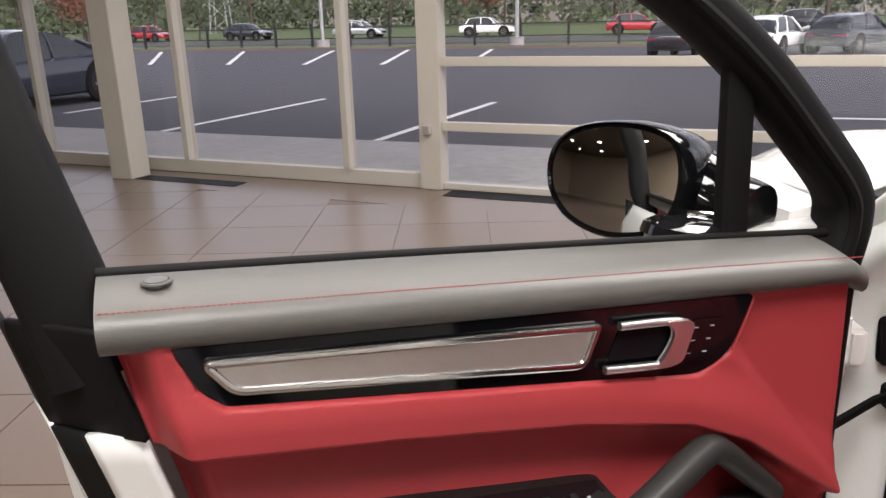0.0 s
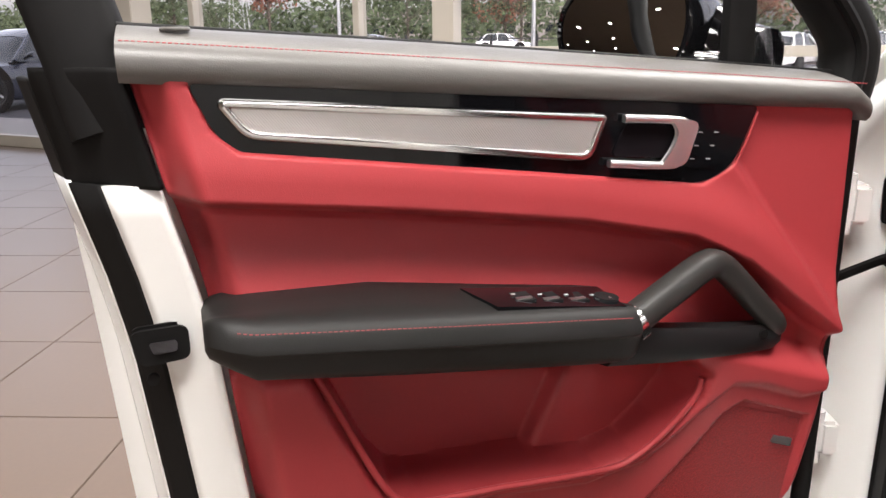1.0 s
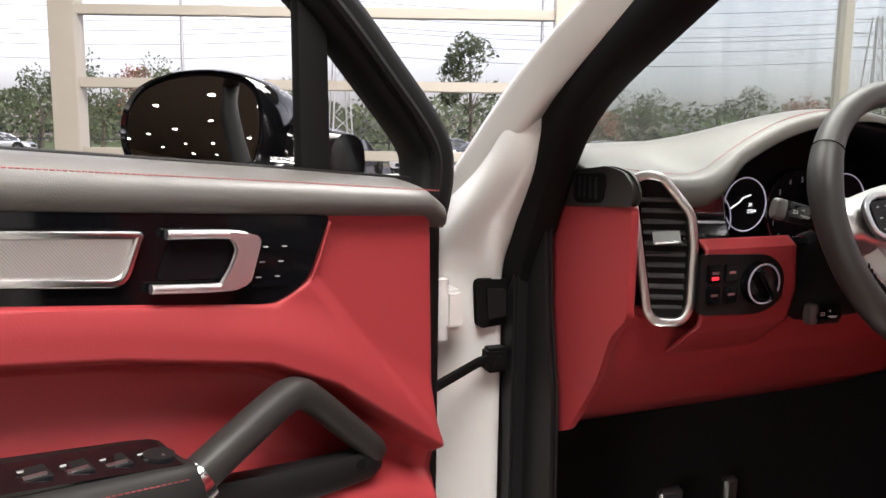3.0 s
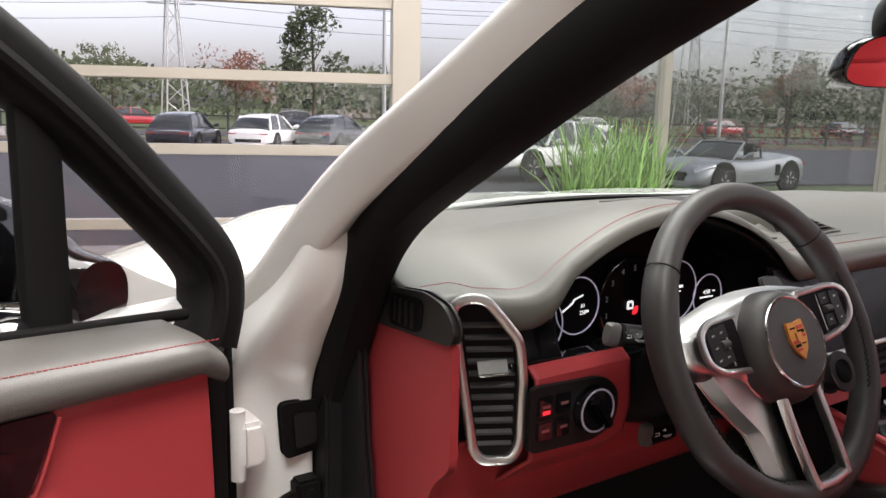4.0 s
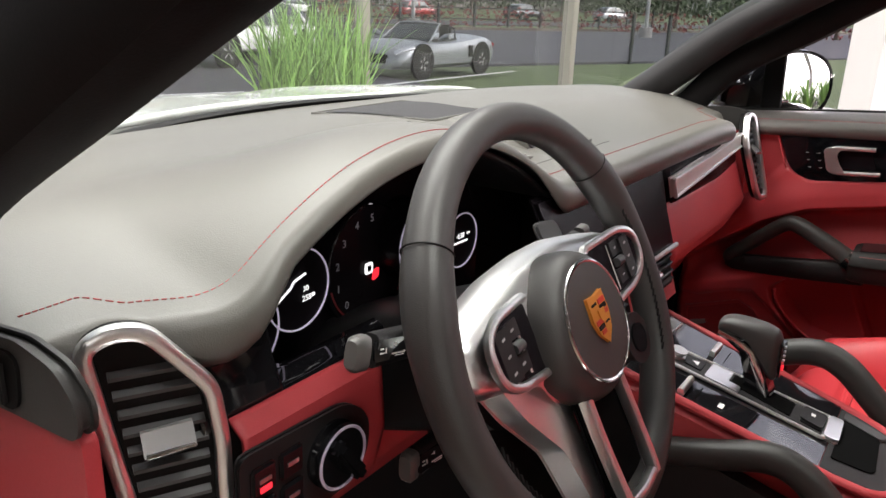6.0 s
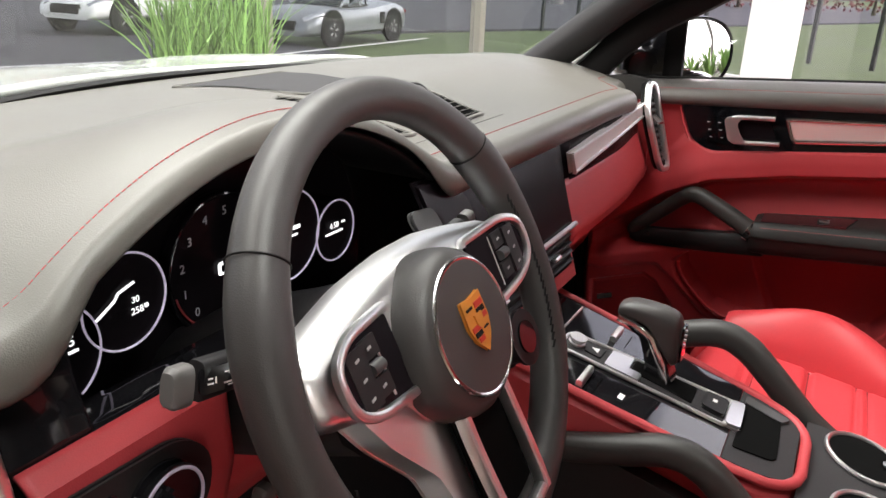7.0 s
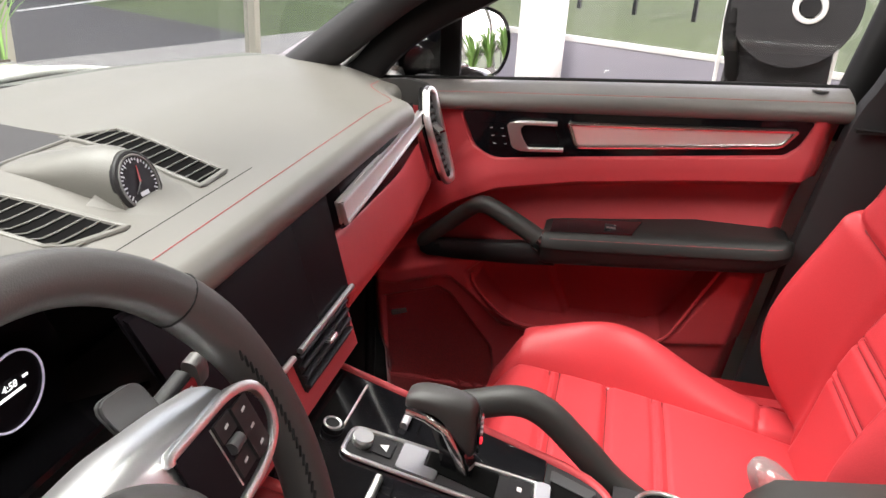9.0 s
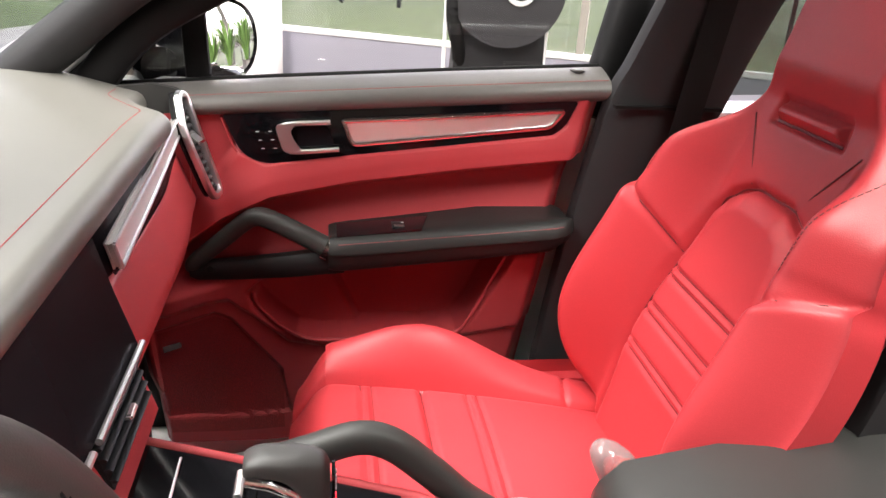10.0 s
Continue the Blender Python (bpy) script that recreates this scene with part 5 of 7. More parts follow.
part("scuttle", loft(bmesh.new(), [[ws(k / 24, 0.0) + Vector(o) for o in ((0, 0.0, -0.012), (0, 0.07, -0.012), (0, 0.07, -0.05), (0, 0.0, -0.05))] for k in range(25)]), RUBBER, car)


def roof(u, v):
    x, y = (-0.66 + 1.32 * u) * (1 - 0.06 * v), -0.52 - v * 2.0
    return Vector((x, y, 1.505 + 0.10 * math.sin(math.pi * min(1, 0.25 + 0.6 * v)) - 0.05 * (2 * u - 1) ** 4 - 0.06 * v ** 3))


for nm, drop, material, label in (("roof_front", 0.0, WHITE, "white roof edge over the windscreen"), ("header_trim", 0.030, HEADL, "dark trim over the windscreen")):
    thick(part(nm, sheet(lambda u, v: ws(u, 1.0).lerp(roof(u, 0.02), v) - Vector((0, 0, drop * min(1, 0.25 + v))), 24, 6), material, car, label), 0.012)


def roof_skin(drop):
    """The roof's surface with the opening of its glass panel left out."""
    bm = sheet(lambda u, v: roof(u, v) - Vector((0, 0, drop)), 22, 40)
    gone = [f for f in bm.faces if abs(f.calc_center_median().x) < 0.44 and -1.62 < f.calc_center_median().y < -0.66]
    bmesh.ops.delete(bm, geom=gone, context="FACES")
    return bm


thick(part("roof", roof_skin(0.0), WHITE, car, "white roof with a glass panel"), 0.02)
thick(part("headliner", roof_skin(0.035), HEADL, car, "dark fabric headliner"), 0.01)
part("roof_glass", sheet(lambda u, v: roof(0.16 + 0.68 * u, 0.055 + 0.51 * v) + Vector((0, 0, 0.012)), 10, 14), ROOFGLASS, car, "tinted glass roof panel")
part("tailgate", loft(bmesh.new(), [[Vector((x, y, z)) for y, z in ((-2.50, 1.49), (-2.92, 1.12), (-3.05, 0.95), (-3.05, 0.4), (-2.9, 0.4), (-2.85, 0.95), (-2.45, 1.46))] for x in (-0.72, -0.3, 0.3, 0.72)]), WHITE, car)
part("cabin_floor", box((-0.78, -2.7, 0.27), (0.78, 0.62, 0.30), None), CARPET, car, "black carpet")
part("firewall", plate([Vector((x, 0.50, z)) for x, z in ((-0.76, 0.28), (0.76, 0.28), (0.76, 1.0), (-0.76, 1.0))], (0, 0.03, 0)), CARPET, car)
part("toe_board", sheet(lambda u, v: Vector((-0.74 + 1.48 * u, 0.22 + 0.25 * v, 0.30 + 0.32 * v * v)), 8, 8), CARPET, car)
for s in (-1, 1):
    part("kick_panel", box((min(s * 0.735, s * 0.765), 0.18, 0.28), (max(s * 0.735, s * 0.765), 0.55, 1.0), None, 0.004), PLASTIC, car)


# ---- dashboard ----
def hood(x):
    """Height of the instrument hood over the flat of the dashboard."""
    def arch(q):
        d = (q + 0.365) / (0.230 if q < -0.365 else 0.225)
        return 0.080 * math.cos(math.pi / 2 * d) ** 0.82 if abs(d) < 1 else 0.0
    return sum(arch(x + 0.004 * k) for k in range(-4, 5)) / 9


def front_y(x):
    """The dashboard's front edge."""
    return -0.004 + (0.040 if x < 0 else 0.062) * step(0.57, 0.66, abs(x)) + 0.020 * step(0.640, 0.665, -x) + 0.010 * min(1.0, hood(x) / 0.03)


def dash_z(x, y):
    z = 1.046 + 0.036 * step(0.0, 0.22, y) - 0.028 * step(0.30, 0.60, y)
    z -= 0.012 * step(0.45, 0.72, abs(x))
    h = hood(x) * step(0.25, 0.03, y)
    return z + h


def dash_back(x):
    return 0.350 + 0.265 * (1 - (x / 0.74) ** 2)


def dash_top(u, v):
    x = -0.722 + 1.444 * u
    y0, y1 = front_y(x), dash_back(x)
    if v < 0.2:                                   # the rolled front lip
        k = min(1.0, hood(x) / 0.03)              # tighter over the instruments
        m = k * step(-0.40, -0.30, x)
        turn, r = math.pi * (0.80 - 0.16 * k - 0.10 * m), 0.0150 - 0.0065 * k - 0.0030 * m
        a = v / 0.2 * turn
        zt = dash_z(x, y0)
        return Vector((x, y0 - r * math.sin(turn - a), zt - r + r * math.cos(turn - a) - (0.005 - 0.003 * k) * (1 - v / 0.2)))
    y = y0 + (y1 - y0) * (v - 0.2) / 0.8
    return Vector((x, y, dash_z(x, y)))


dash = part("dashboard", sheet(dash_top, 150, 70), DASH, car, "dark grey leather dashboard with red stitching")
thick(dash, 0.006)
seam_y = lambda x: front_y(x) + 0.022 - 0.010 * min(1.0, hood(x) / 0.03)
bm = dashes([Vector((x, seam_y(x), dash_z(x, seam_y(x)) + 0.0033)) for x in [-0.70 + 0.0015 * k for k in range(934)]], 0.0006)
part("stitching", bm, STITCH, dash, "red stitched seam")


def strip_sheet(name, x0, x1, yz, material, label="", parent=None, n=24, dy=None):
    """A band across the dashboard from x0 to x1 with the section yz."""
    bm = sheet(lambda u, v: (lambda x, t: Vector((x, along([(i, p[0]) for i, p in enumerate(yz)], t) + (dy(x) if dy else 0), along([(i, p[1]) for i, p in enumerate(yz)], t))))(x0 + (x1 - x0) * u, v * (len(yz) - 1)), n, 4 * (len(yz) - 1))
    return thick(part(name, bm, material, parent or dash, label), 0.004)


curve = lambda x: 0.018 * step(0.45, 0.70, abs(x))
strip_sheet("gloss_band", 0.19, 0.662, [(-0.009, 1.024), (-0.018, 0.985), (-0.023, 0.955)], SCREEN, "gloss black band across the dashboard", dy=lambda x: curve(x) + 0.016 * step(0.24, 0.19, x))
bar = part("trim_bar", plate([Vector((0.212, -0.029, 0.997)), Vector((0.668, -0.012, 1.011)), Vector((0.668, -0.014, 0.988)), Vector((0.218, -0.033, 0.970))], (0, 0.008, 0), 0.002), ALU, dash, "brushed aluminium trim bar")
part("bar_frame", tube([Vector((0.212, -0.0305, 0.9975)), Vector((0.44, -0.025, 1.0045)), Vector((0.668, -0.013, 1.0115))], 0.0022, seg=8), SATIN, bar)
part("bar_frame", tube([Vector((0.212, -0.0305, 0.9975)), Vector((0.218, -0.0345, 0.970)), Vector((0.44, -0.026, 0.979)), Vector((0.668, -0.015, 0.988))], 0.0022, seg=8), SATIN, bar)
strip_sheet("lower_panel", 0.185, 0.672, [(-0.020, 0.958), (-0.035, 0.920), (-0.048, 0.885), (-0.044, 0.868), (-0.01, 0.858), (0.05, 0.855)], RED, "red leather lower dashboard", dy=curve)
strip_sheet("glovebox", 0.17, 0.71, [(0.03, 0.866), (0.045, 0.80), (0.09, 0.70), (0.15, 0.62), (0.24, 0.60)], RED, "red leather glovebox lid")
# driver's side
strip_sheet("gloss_band", -0.632, -0.560, [(0.018, 1.030), (0.010, 0.99), (-0.002, 0.962)], GLOSS)
strip_sheet("gloss_band", -0.560, -0.40, [(0.040, 0.958), (0.004, 0.961), (-0.008, 0.955)], GLOSS)
strip_sheet("lower_panel", -0.613, -0.468, [(-0.004, 0.966), (-0.018, 0.955), (-0.022, 0.90), (-0.012, 0.86), (0.06, 0.80)], RED, "red leather lower dashboard")
strip_sheet("knee_panel", -0.711, -0.10, [(0.03, 0.88), (0.05, 0.80), (0.11, 0.72), (0.22, 0.66)], RED, "red leather knee panel")
for s in (-1, 1):
    side_pts = [(-0.018, 1.012), (0.155, 0.996), (0.22, 0.97), (0.24, 0.64), (0.10, 0.700), (0.040, 0.785), (0.012, 0.85), (-0.018, 0.878)]
    part("end_panel", plate([Vector((s * 0.722, y, z)) for y, z in rounded(side_pts, 0.012)], (-s * 0.01, 0, 0)), RED, dash, "red leather dashboard end")
    cap = [(-0.005, 1.046), (0.03, 1.052), (0.18, 1.035), (0.175, 0.998), (-0.02, 1.013), (-0.022, 1.03)]
    part("end_cap", plate([Vector((s * 0.726, y, z)) for y, z in rounded(cap, 0.008)], (-s * 0.012, 0, 0), 0.003), BLACKL, dash, "dark leather dashboard corner")
    sv = part("side_vent", plate([Vector((s * 0.728, y, z)) for y, z in rounded([(0.03, 1.045), (0.10, 1.040), (0.095, 1.008), (0.035, 1.012)], 0.01)], (-s * 0.01, 0, 0), 0.002), RUBBER, dash, "small louvred side vent")
    for k in range(5):
        y = 0.040 + 0.012 * k
        part("louvre", box((min(s * 0.729, s * 0.733), y, 1.014), (max(s * 0.729, s * 0.733), y + 0.005, 1.041), None, 0.001), PLASTIC, sv)

    # tall corner vent
    H0 = Vector((-0.682, 0.026, 0)) if s < 0 else Vector((0.712, -0.014, 0))
    hd = Vector((0.894, -0.447, 0)) if s < 0 else Vector((-0.990, 0.14, 0))
    nrm = Vector((-0.447, -0.894, 0)) if s < 0 else Vector((-0.14, -0.990, 0))
    VP = lambda h, z, d=0.0: H0 + hd * (h if s < 0 else 0.8 * h + 0.004) + Vector((0, -(0.30 if s > 0 else 0.05) * (1.04 - z), z if s < 0 else 1.04 - 0.87 * (1.04 - z))) + nrm * d
    vo = [(-0.010, 1.036), (0.006, 1.045), (0.027, 1.043), (0.063, 0.999), (0.067, 0.960), (0.064, 0.884), (0.054, 0.866), (0.022, 0.866), (0.012, 0.878)]
    vent = part("corner_vent", plate([VP(h, z, -0.012) for h, z in rounded(vo, 0.008)], nrm * 0.008, 0.002), RUBBER, dash, "tall dark louvred air vent with a silver frame")
    part("vent_frame", tube([VP(h, z, 0.002) for h, z in rounded(vo, 0.010, 5)], (0.0055, 0.006), up=nrm, closed=True, seg=10, power=3), SATIN, vent, "satin silver vent frame")
    for k in range(11):
        z = 1.012 - 0.0132 * k
        h0 = along([(0.87, 0.016), (1.03, -0.002)], z) + 0.003
        h1 = along([(0.87, 0.058), (0.96, 0.062), (1.0, 0.058), (1.04, 0.028)], z) - 0.003
        part("louvre", plate([VP(h0, z, 0.000), VP(h1, z, 0.000), VP(h1, z + 0.006, -0.009), VP(h0, z + 0.006, -0.009)], (0, 0, 0.0026)), LOUVRE, vent)
    part("vent_slider", plate([VP(0.018, 0.975, 0.001), VP(0.048, 0.977, 0.001), VP(0.048, 0.966, 0.010), VP(0.018, 0.964, 0.010)], nrm * 0.003, 0.001), SLIDER, vent, "silver vent slider")
    part("slider_lip", tube([VP(0.018, 0.9635, 0.0125), VP(0.048, 0.9655, 0.0125)], 0.0020, seg=8), CHROME, vent)
    part("vent_wheel", plate([VP(h, z, -0.003) for h, z in ((0.020, 0.880), (0.056, 0.880), (0.052, 0.872), (0.022, 0.872))], nrm * 0.005, 0.002), RUBBER, vent)

# centre of the top: speaker cover, demister grilles, round clock on its stand
sp = [(-0.100, 0.404), (0.100, 0.404), (0.066, 0.222), (-0.066, 0.222)]
spk = part("speaker_cover", sheet(lambda u, v: (lambda y: Vector(((2 * u - 1) * (0.066 + 0.034 * v), y, dash_z(0.0, y) + 0.0045)))(0.222 + 0.182 * v), 8, 16), TRIMGREY, dash, "flat charcoal speaker mesh")
part("speaker_edge", tube([Vector((x, y, dash_z(x, y) + 0.004)) for x, y in rounded([(a * 1.05, b + (0.004 if b > 0.3 else -0.004)) for a, b in sp], 0.01)], 0.0022, closed=True, seg=6), DASH, spk)
for s in (-1, 1):
    g = [(0.064, 0.228), (0.120, 0.200), (0.108, 0.066), (0.054, 0.064)] if s > 0 else [(-0.105, 0.235), (-0.165, 0.200), (-0.148, 0.085), (-0.068, 0.066)]
    gp = lambda x, y, k=0.0: Vector((x, y, dash_z(x, y) + k))
    corner = [Vector(q) for q in g]
    gq = lambda u, v: corner[0].lerp(corner[3], v).lerp(corner[1].lerp(corner[2], v), u)
    # flat black sheet paints the shade of the deep holes between the slats
    gv = part("demister_grille", sheet(lambda u, v: gp(*gq(u, v), 0.0040), 10, 40), HOLESHADE, dash, "demister grille with fine slats over a sheet painted black as shade")
    ring = [q for a, b in ((0, 1), (1, 2), (2, 3), (3, 0)) for q in [corner[a].lerp(corner[b], k / 16) for k in range(16)]]
    part("grille_edge", tube([gp(q.x, q.y, 0.0035) for q in ring], (0.0038, 0.0030), closed=True, seg=8), DASH, gv)
    for k in range(13):
        t = (k + 0.8) / 13.6
        y = g[0][1] - 0.004 + (g[3][1] - g[0][1] + 0.002) * t
        a = Vector((along([(g[3][1], g[3][0]), (g[0][1], g[0][0])], y), y))
        b = Vector((along([(g[2][1], g[2][0]), (g[1][1], g[1][0]), (g[0][1], g[0][0])], y), y))
        part("slat", tube([gp(*a.lerp(b, k / 4), 0.0050) for k in range(5)], (0.0009, 0.0007), seg=6), DASH, gv)
CL = Vector((-0.010, 0.094, 1.076))
cn = Vector((0, -0.92, 0.39)).normalized()
rings = []
for t, w, zt in ((-0.006, 0.0325, 0.0455), (0.004, 0.0335, 0.0450), (0.018, 0.0340, 0.042), (0.05, 0.036, 0.028), (0.09, 0.038, 0.012), (0.12, 0.036, 0.001)):
    y = 0.112 + t
    z0 = dash_z(0.0, y) - 0.002
    rings.append([Vector((-0.010 + w * math.cos(a), y - 0.022 * step(0.03, -0.006, t) * (1 - max(0, math.sin(a)) ** 0.8), z0 + zt * max(0, math.sin(a)) ** 0.8)) for a in [math.pi * k / 16 for k in range(17)]])
part("clock_stand", loft(bmesh.new(), rings), DASH, dash, "leather-covered clock hump")
part("clock_apron", sheet(lambda u, v: Vector(((-0.062 + 0.124 * u) * (0.5 + 0.5 * v), 0.028 + 0.085 * v, dash_z(0, 0.03 + 0.08 * v) + 0.002 + 0.014 * v * v * (1 - (2 * u - 1) ** 2))), 12, 12), DASH, dash)
clock = part("round_clock", disc(CL + cn * -0.012, cn, 0.0285, 0.0145, 36, 0.003), PLASTIC, dash, "round black dashboard stopwatch with pale ticks")
part("clock_bezel", hoop(CL + cn * 0.003, cn, 0.0285, 0.0030, 40), PLASTIC, clock)
part("clock_face", disc(CL + cn * 0.004, cn, 0.0255, 0.001, 36), SCREEN, clock)
part("clock_ring", hoop(CL + cn * 0.0055, cn, 0.0262, 0.0012, 40), SLIDER, clock)
part("panel_joint", tube([Vector((x, 0.050, dash_z(x, 0.050) + 0.0026)) for x in [-0.14 + 0.01 * k for k in range(29)]], 0.0008, seg=5), HOLESHADE, dash)
cu = Vector((0, 0.39, 0.92)).normalized()
for k in range(36):
    a = 2 * math.pi * k / 36
    d = Vector((math.sin(a), 0, 0)) + cu * math.cos(a)
    t = Vector((math.cos(a), 0, 0)) - cu * math.sin(a)
    r0 = 0.0190 if k % 3 == 0 else 0.0212
    c = CL + cn * 0.0052
    part("tick", plate([c + d * r0 + t * 0.0007, c + d * 0.0236 + t * 0.0007, c + d * 0.0236 - t * 0.0007, c + d * r0 - t * 0.0007], cn * 0.0004), DIM, clock)
part("clock_hand", plate([CL + cn * 0.0062 + Vector((-0.0012, 0, 0)), CL + cn * 0.0062 + Vector((0.0012, 0, 0)), CL + cn * 0.0062 + cu * 0.016 + Vector((0.004, 0, 0))], cn * 0.0006), REDE, clock)
part("clock_hand", plate([CL + cn * 0.0062 + Vector((0, 0, -0.001)), CL + cn * 0.0062 + Vector((0, 0, 0.001)), CL + cn * 0.0062 + Vector((-0.012, 0, 0)) - cu * 0.009], cn * 0.0006), SLIDER, clock)
part("clock_window", plate([CL + cn * 0.0055 + Vector((x, 0, 0)) + cu * y for x, y in ((-0.006, -0.009), (0.006, -0.009), (0.006, -0.013), (-0.006, -0.013))], cn * 0.0005), DIM, clock)

# instrument binnacle: dark housing, glass panel with lit dials
binn = part("binnacle", sheet(lambda u, v: (lambda x: Vector((x, front_y(x) + 0.004 + 0.110 * v, 1.027 + 0.006 * min(1.0, hood(x) / 0.03) + hood(x) * (1 - 0.10 * v))))(-0.606 + 0.500 * u), 40, 8), PLASTIC, dash, "black instrument binnacle")
thick(binn, 0.004)
part("binnacle_floor", plate([Vector((x, y, z)) for x, y, z in ((-0.58, 0.02, 0.955), (-0.125, 0.02, 0.945), (-0.13, 0.12, 0.90), (-0.57, 0.12, 0.90))], (0, 0, -0.006)), GLOSS, dash)
panel = [(-0.505, 0.893), (-0.125, 0.893), (-0.120, 0.97), (-0.16, 1.05), (-0.26, 1.095), (-0.44, 1.095), (-0.52, 1.05), (-0.535, 0.97)]
ip = part("instrument_panel", plate([Vector((x, 0.106, z)) for x, z in panel], (0, 0.006, 0)), SCREEN, dash, "dark glass instrument panel with lit dials")
part("panel_edge", tube([Vector((-0.505, 0.095, 0.902)), Vector((-0.41, 0.095, 0.899)), Vector((-0.30, 0.095, 0.897))], 0.0016, seg=6), SATIN, ip)
for x, z, r, m in ((-0.474, 1.001, 0.0365, RING), (-0.537, 0.981, 0.039, RING), (-0.290, 0.999, 0.043, RING), (-0.2195, 0.985, 0.031, RING)):
    part("dial_pod", disc((x, 0.104, z), (0, -1, 0), r + 0.001, 0.036, 40), SCREEN, ip)
    if x < -0.5:
        pts = [Vector((x + r * math.cos(a), 0.0665, z + r * math.sin(a))) for a in [radians(-60 + 6 * k) for k in range(20)]]
        part("dial_ring", tube(pts, 0.0009, up=(0, 1, 0), seg=6), m, ip)
    else:
        part("dial_ring", hoop((x, 0.0665, z), (0, 1, 0), r, 0.0009, 48), m, ip, "thin lit dial ring")
part("rev_counter", disc((-0.348, 0.105, 0.985), (0, -1, 0), 0.062, 0.010, 48, 0.002), SCREEN, ip, "round central rev counter")
part("counter_rim", hoop((-0.348, 0.094, 0.985), (0, 1, 0), 0.062, 0.0018, 48), GLOSS, ip)


def letters(text, at, right, up, size, material, parent, name="number"):
    cu_ = bpy.data.curves.new(name, "FONT")
    cu_.body, cu_.size, cu_.extrude, cu_.align_x = text, size, 0.0002, "CENTER"
    tmp = bpy.data.objects.new(name, cu_)
    me = bpy.data.meshes.new_from_object(tmp)
    bpy.data.objects.remove(tmp)
    right, up = Vector(right).normalized(), Vector(up).normalized()
    out = right.cross(up)
    me.transform(Matrix(((right.x, up.x, out.x, at[0]), (right.y, up.y, out.y, at[1]), (right.z, up.z, out.z, at[2]), (0, 0, 0, 1))))
    me.materials.append(material)
    ob = new(name, me)
    ob.parent = parent
    ob.matrix_parent_inverse = WORLD.get(parent, Matrix.Identity(4)).inverted()
    return ob



for k in range(9):
    a = radians(225 - 28 * k)
    letters(str(k), (-0.348 + 0.048 * math.cos(a), 0.0935, 0.981 + 0.048 * math.sin(a)), (1, 0, 0), (0, 0, 1), 0.011, DIM, ip)
part("redline", tube([Vector((-0.348 + 0.058 * math.cos(radians(a)), 0.0935, 0.985 + 0.058 * math.sin(radians(a)))) for a in range(195, 245, 6)], 0.0010, seg=5), STITCH, ip)
part("gear_sign", plate([Vector((x, 0.092, z)) for x, z in rounded([(-0.356, 0.987), (-0.344, 0.987), (-0.344, 0.975), (-0.356, 0.975)], 0.003)], (0, 0.001, 0)), LIT, ip, "lit white gear letter block")
part("gear_sign_hole", plate([Vector((x, 0.0913, z)) for x, z in rounded([(-0.3525, 0.984), (-0.3475, 0.984), (-0.3475, 0.978), (-0.3525, 0.978)], 0.001)], (0, 0.0008, 0)), SCREEN, ip)
part("warning_sign", plate([Vector((x, 0.092, z)) for x, z in rounded([(-0.343, 0.977), (-0.334, 0.979), (-0.335, 0.968), (-0.345, 0.966)], 0.003)], (0, 0.001, 0)), LITRED, ip)
for x, z, w, h in ((-0.456, 0.992, 0.003, 0.003), (-0.206, 0.991, 0.005, 0.002), (-0.2215, 0.983, 0.028, 0.002), (-0.290, 1.005, 0.030, 0.0035), (-0.290, 0.998, 0.022, 0.002), (-0.522, 0.981, 0.013, 0.002)):
    part("readout_bar", plate([Vector((x + a * w / 2, 0.0665, z + b * h / 2)) for a, b in ((-1, -1), (1, -1), (1, 1), (-1, 1))], (0, 0.0008, 0)), LIT if w < 0.033 else RING, ip)
part("needle", tube([Vector((-0.500, 0.066, 0.996)), Vector((-0.484, 0.066, 1.005)), Vector((-0.480, 0.066, 1.010)), Vector((-0.466, 0.066, 1.014))], 0.0011, seg=5), LIT, ip)

letters("4:58", (-0.2225, 0.066, 0.988), (1, 0, 0), (0, 0, 1), 0.0085, LIT, ip)
letters("30", (-0.466, 0.066, 0.998), (1, 0, 0), (0, 0, 1), 0.007, LIT, ip)
letters("258", (-0.465, 0.066, 0.989), (1, 0, 0), (0, 0, 1), 0.0075, LIT, ip)
letters("15", (-0.523, 0.066, 0.986), (1, 0, 0), (0, 0, 1), 0.010, LIT, ip)

# light switch
sw = part("light_switch", plate([Vector((x, -0.0245, z)) for x, z in rounded([(-0.626, 0.950), (-0.520, 0.946), (-0.497, 0.925), (-0.500, 0.890), (-0.530, 0.876), (-0.626, 0.880)], [0.008, 0.02, 0.015, 0.02, 0.02, 0.008])], (0, -0.006, 0), 0.002), PLASTIC, dash, "black light switch panel")
part("switch_knob", disc((-0.540, -0.030, 0.914), (0, -1, 0), 0.0235, 0.012, 36, 0.003), GLOSS, sw, "round black rotary knob")
part("knob_ring", hoop((-0.540, -0.042, 0.914), (0, 1, 0), 0.0242, 0.0013, 48), KNOBRING, sw, "bright ring")
part("knob_grip", box((-0.006, -0.014, -0.022), (0.006, 0.0, 0.022), Matrix.Translation((-0.540, -0.040, 0.914)) @ Matrix.Rotation(radians(-35), 4, "Y"), 0.003), GLOSS, sw)
for x, z in ((-0.609, 0.929), (-0.583, 0.929), (-0.609, 0.902), (-0.583, 0.902)):
    part("light_key", box((x - 0.011, -0.034, z - 0.011), (x + 0.011, -0.029, z + 0.011), None, 0.002), GLOSS, sw)
    part("key_sign", box((x - 0.005, -0.0348, z - 0.001), (x + 0.005, -0.034, z + 0.002), None), SATIN, sw)
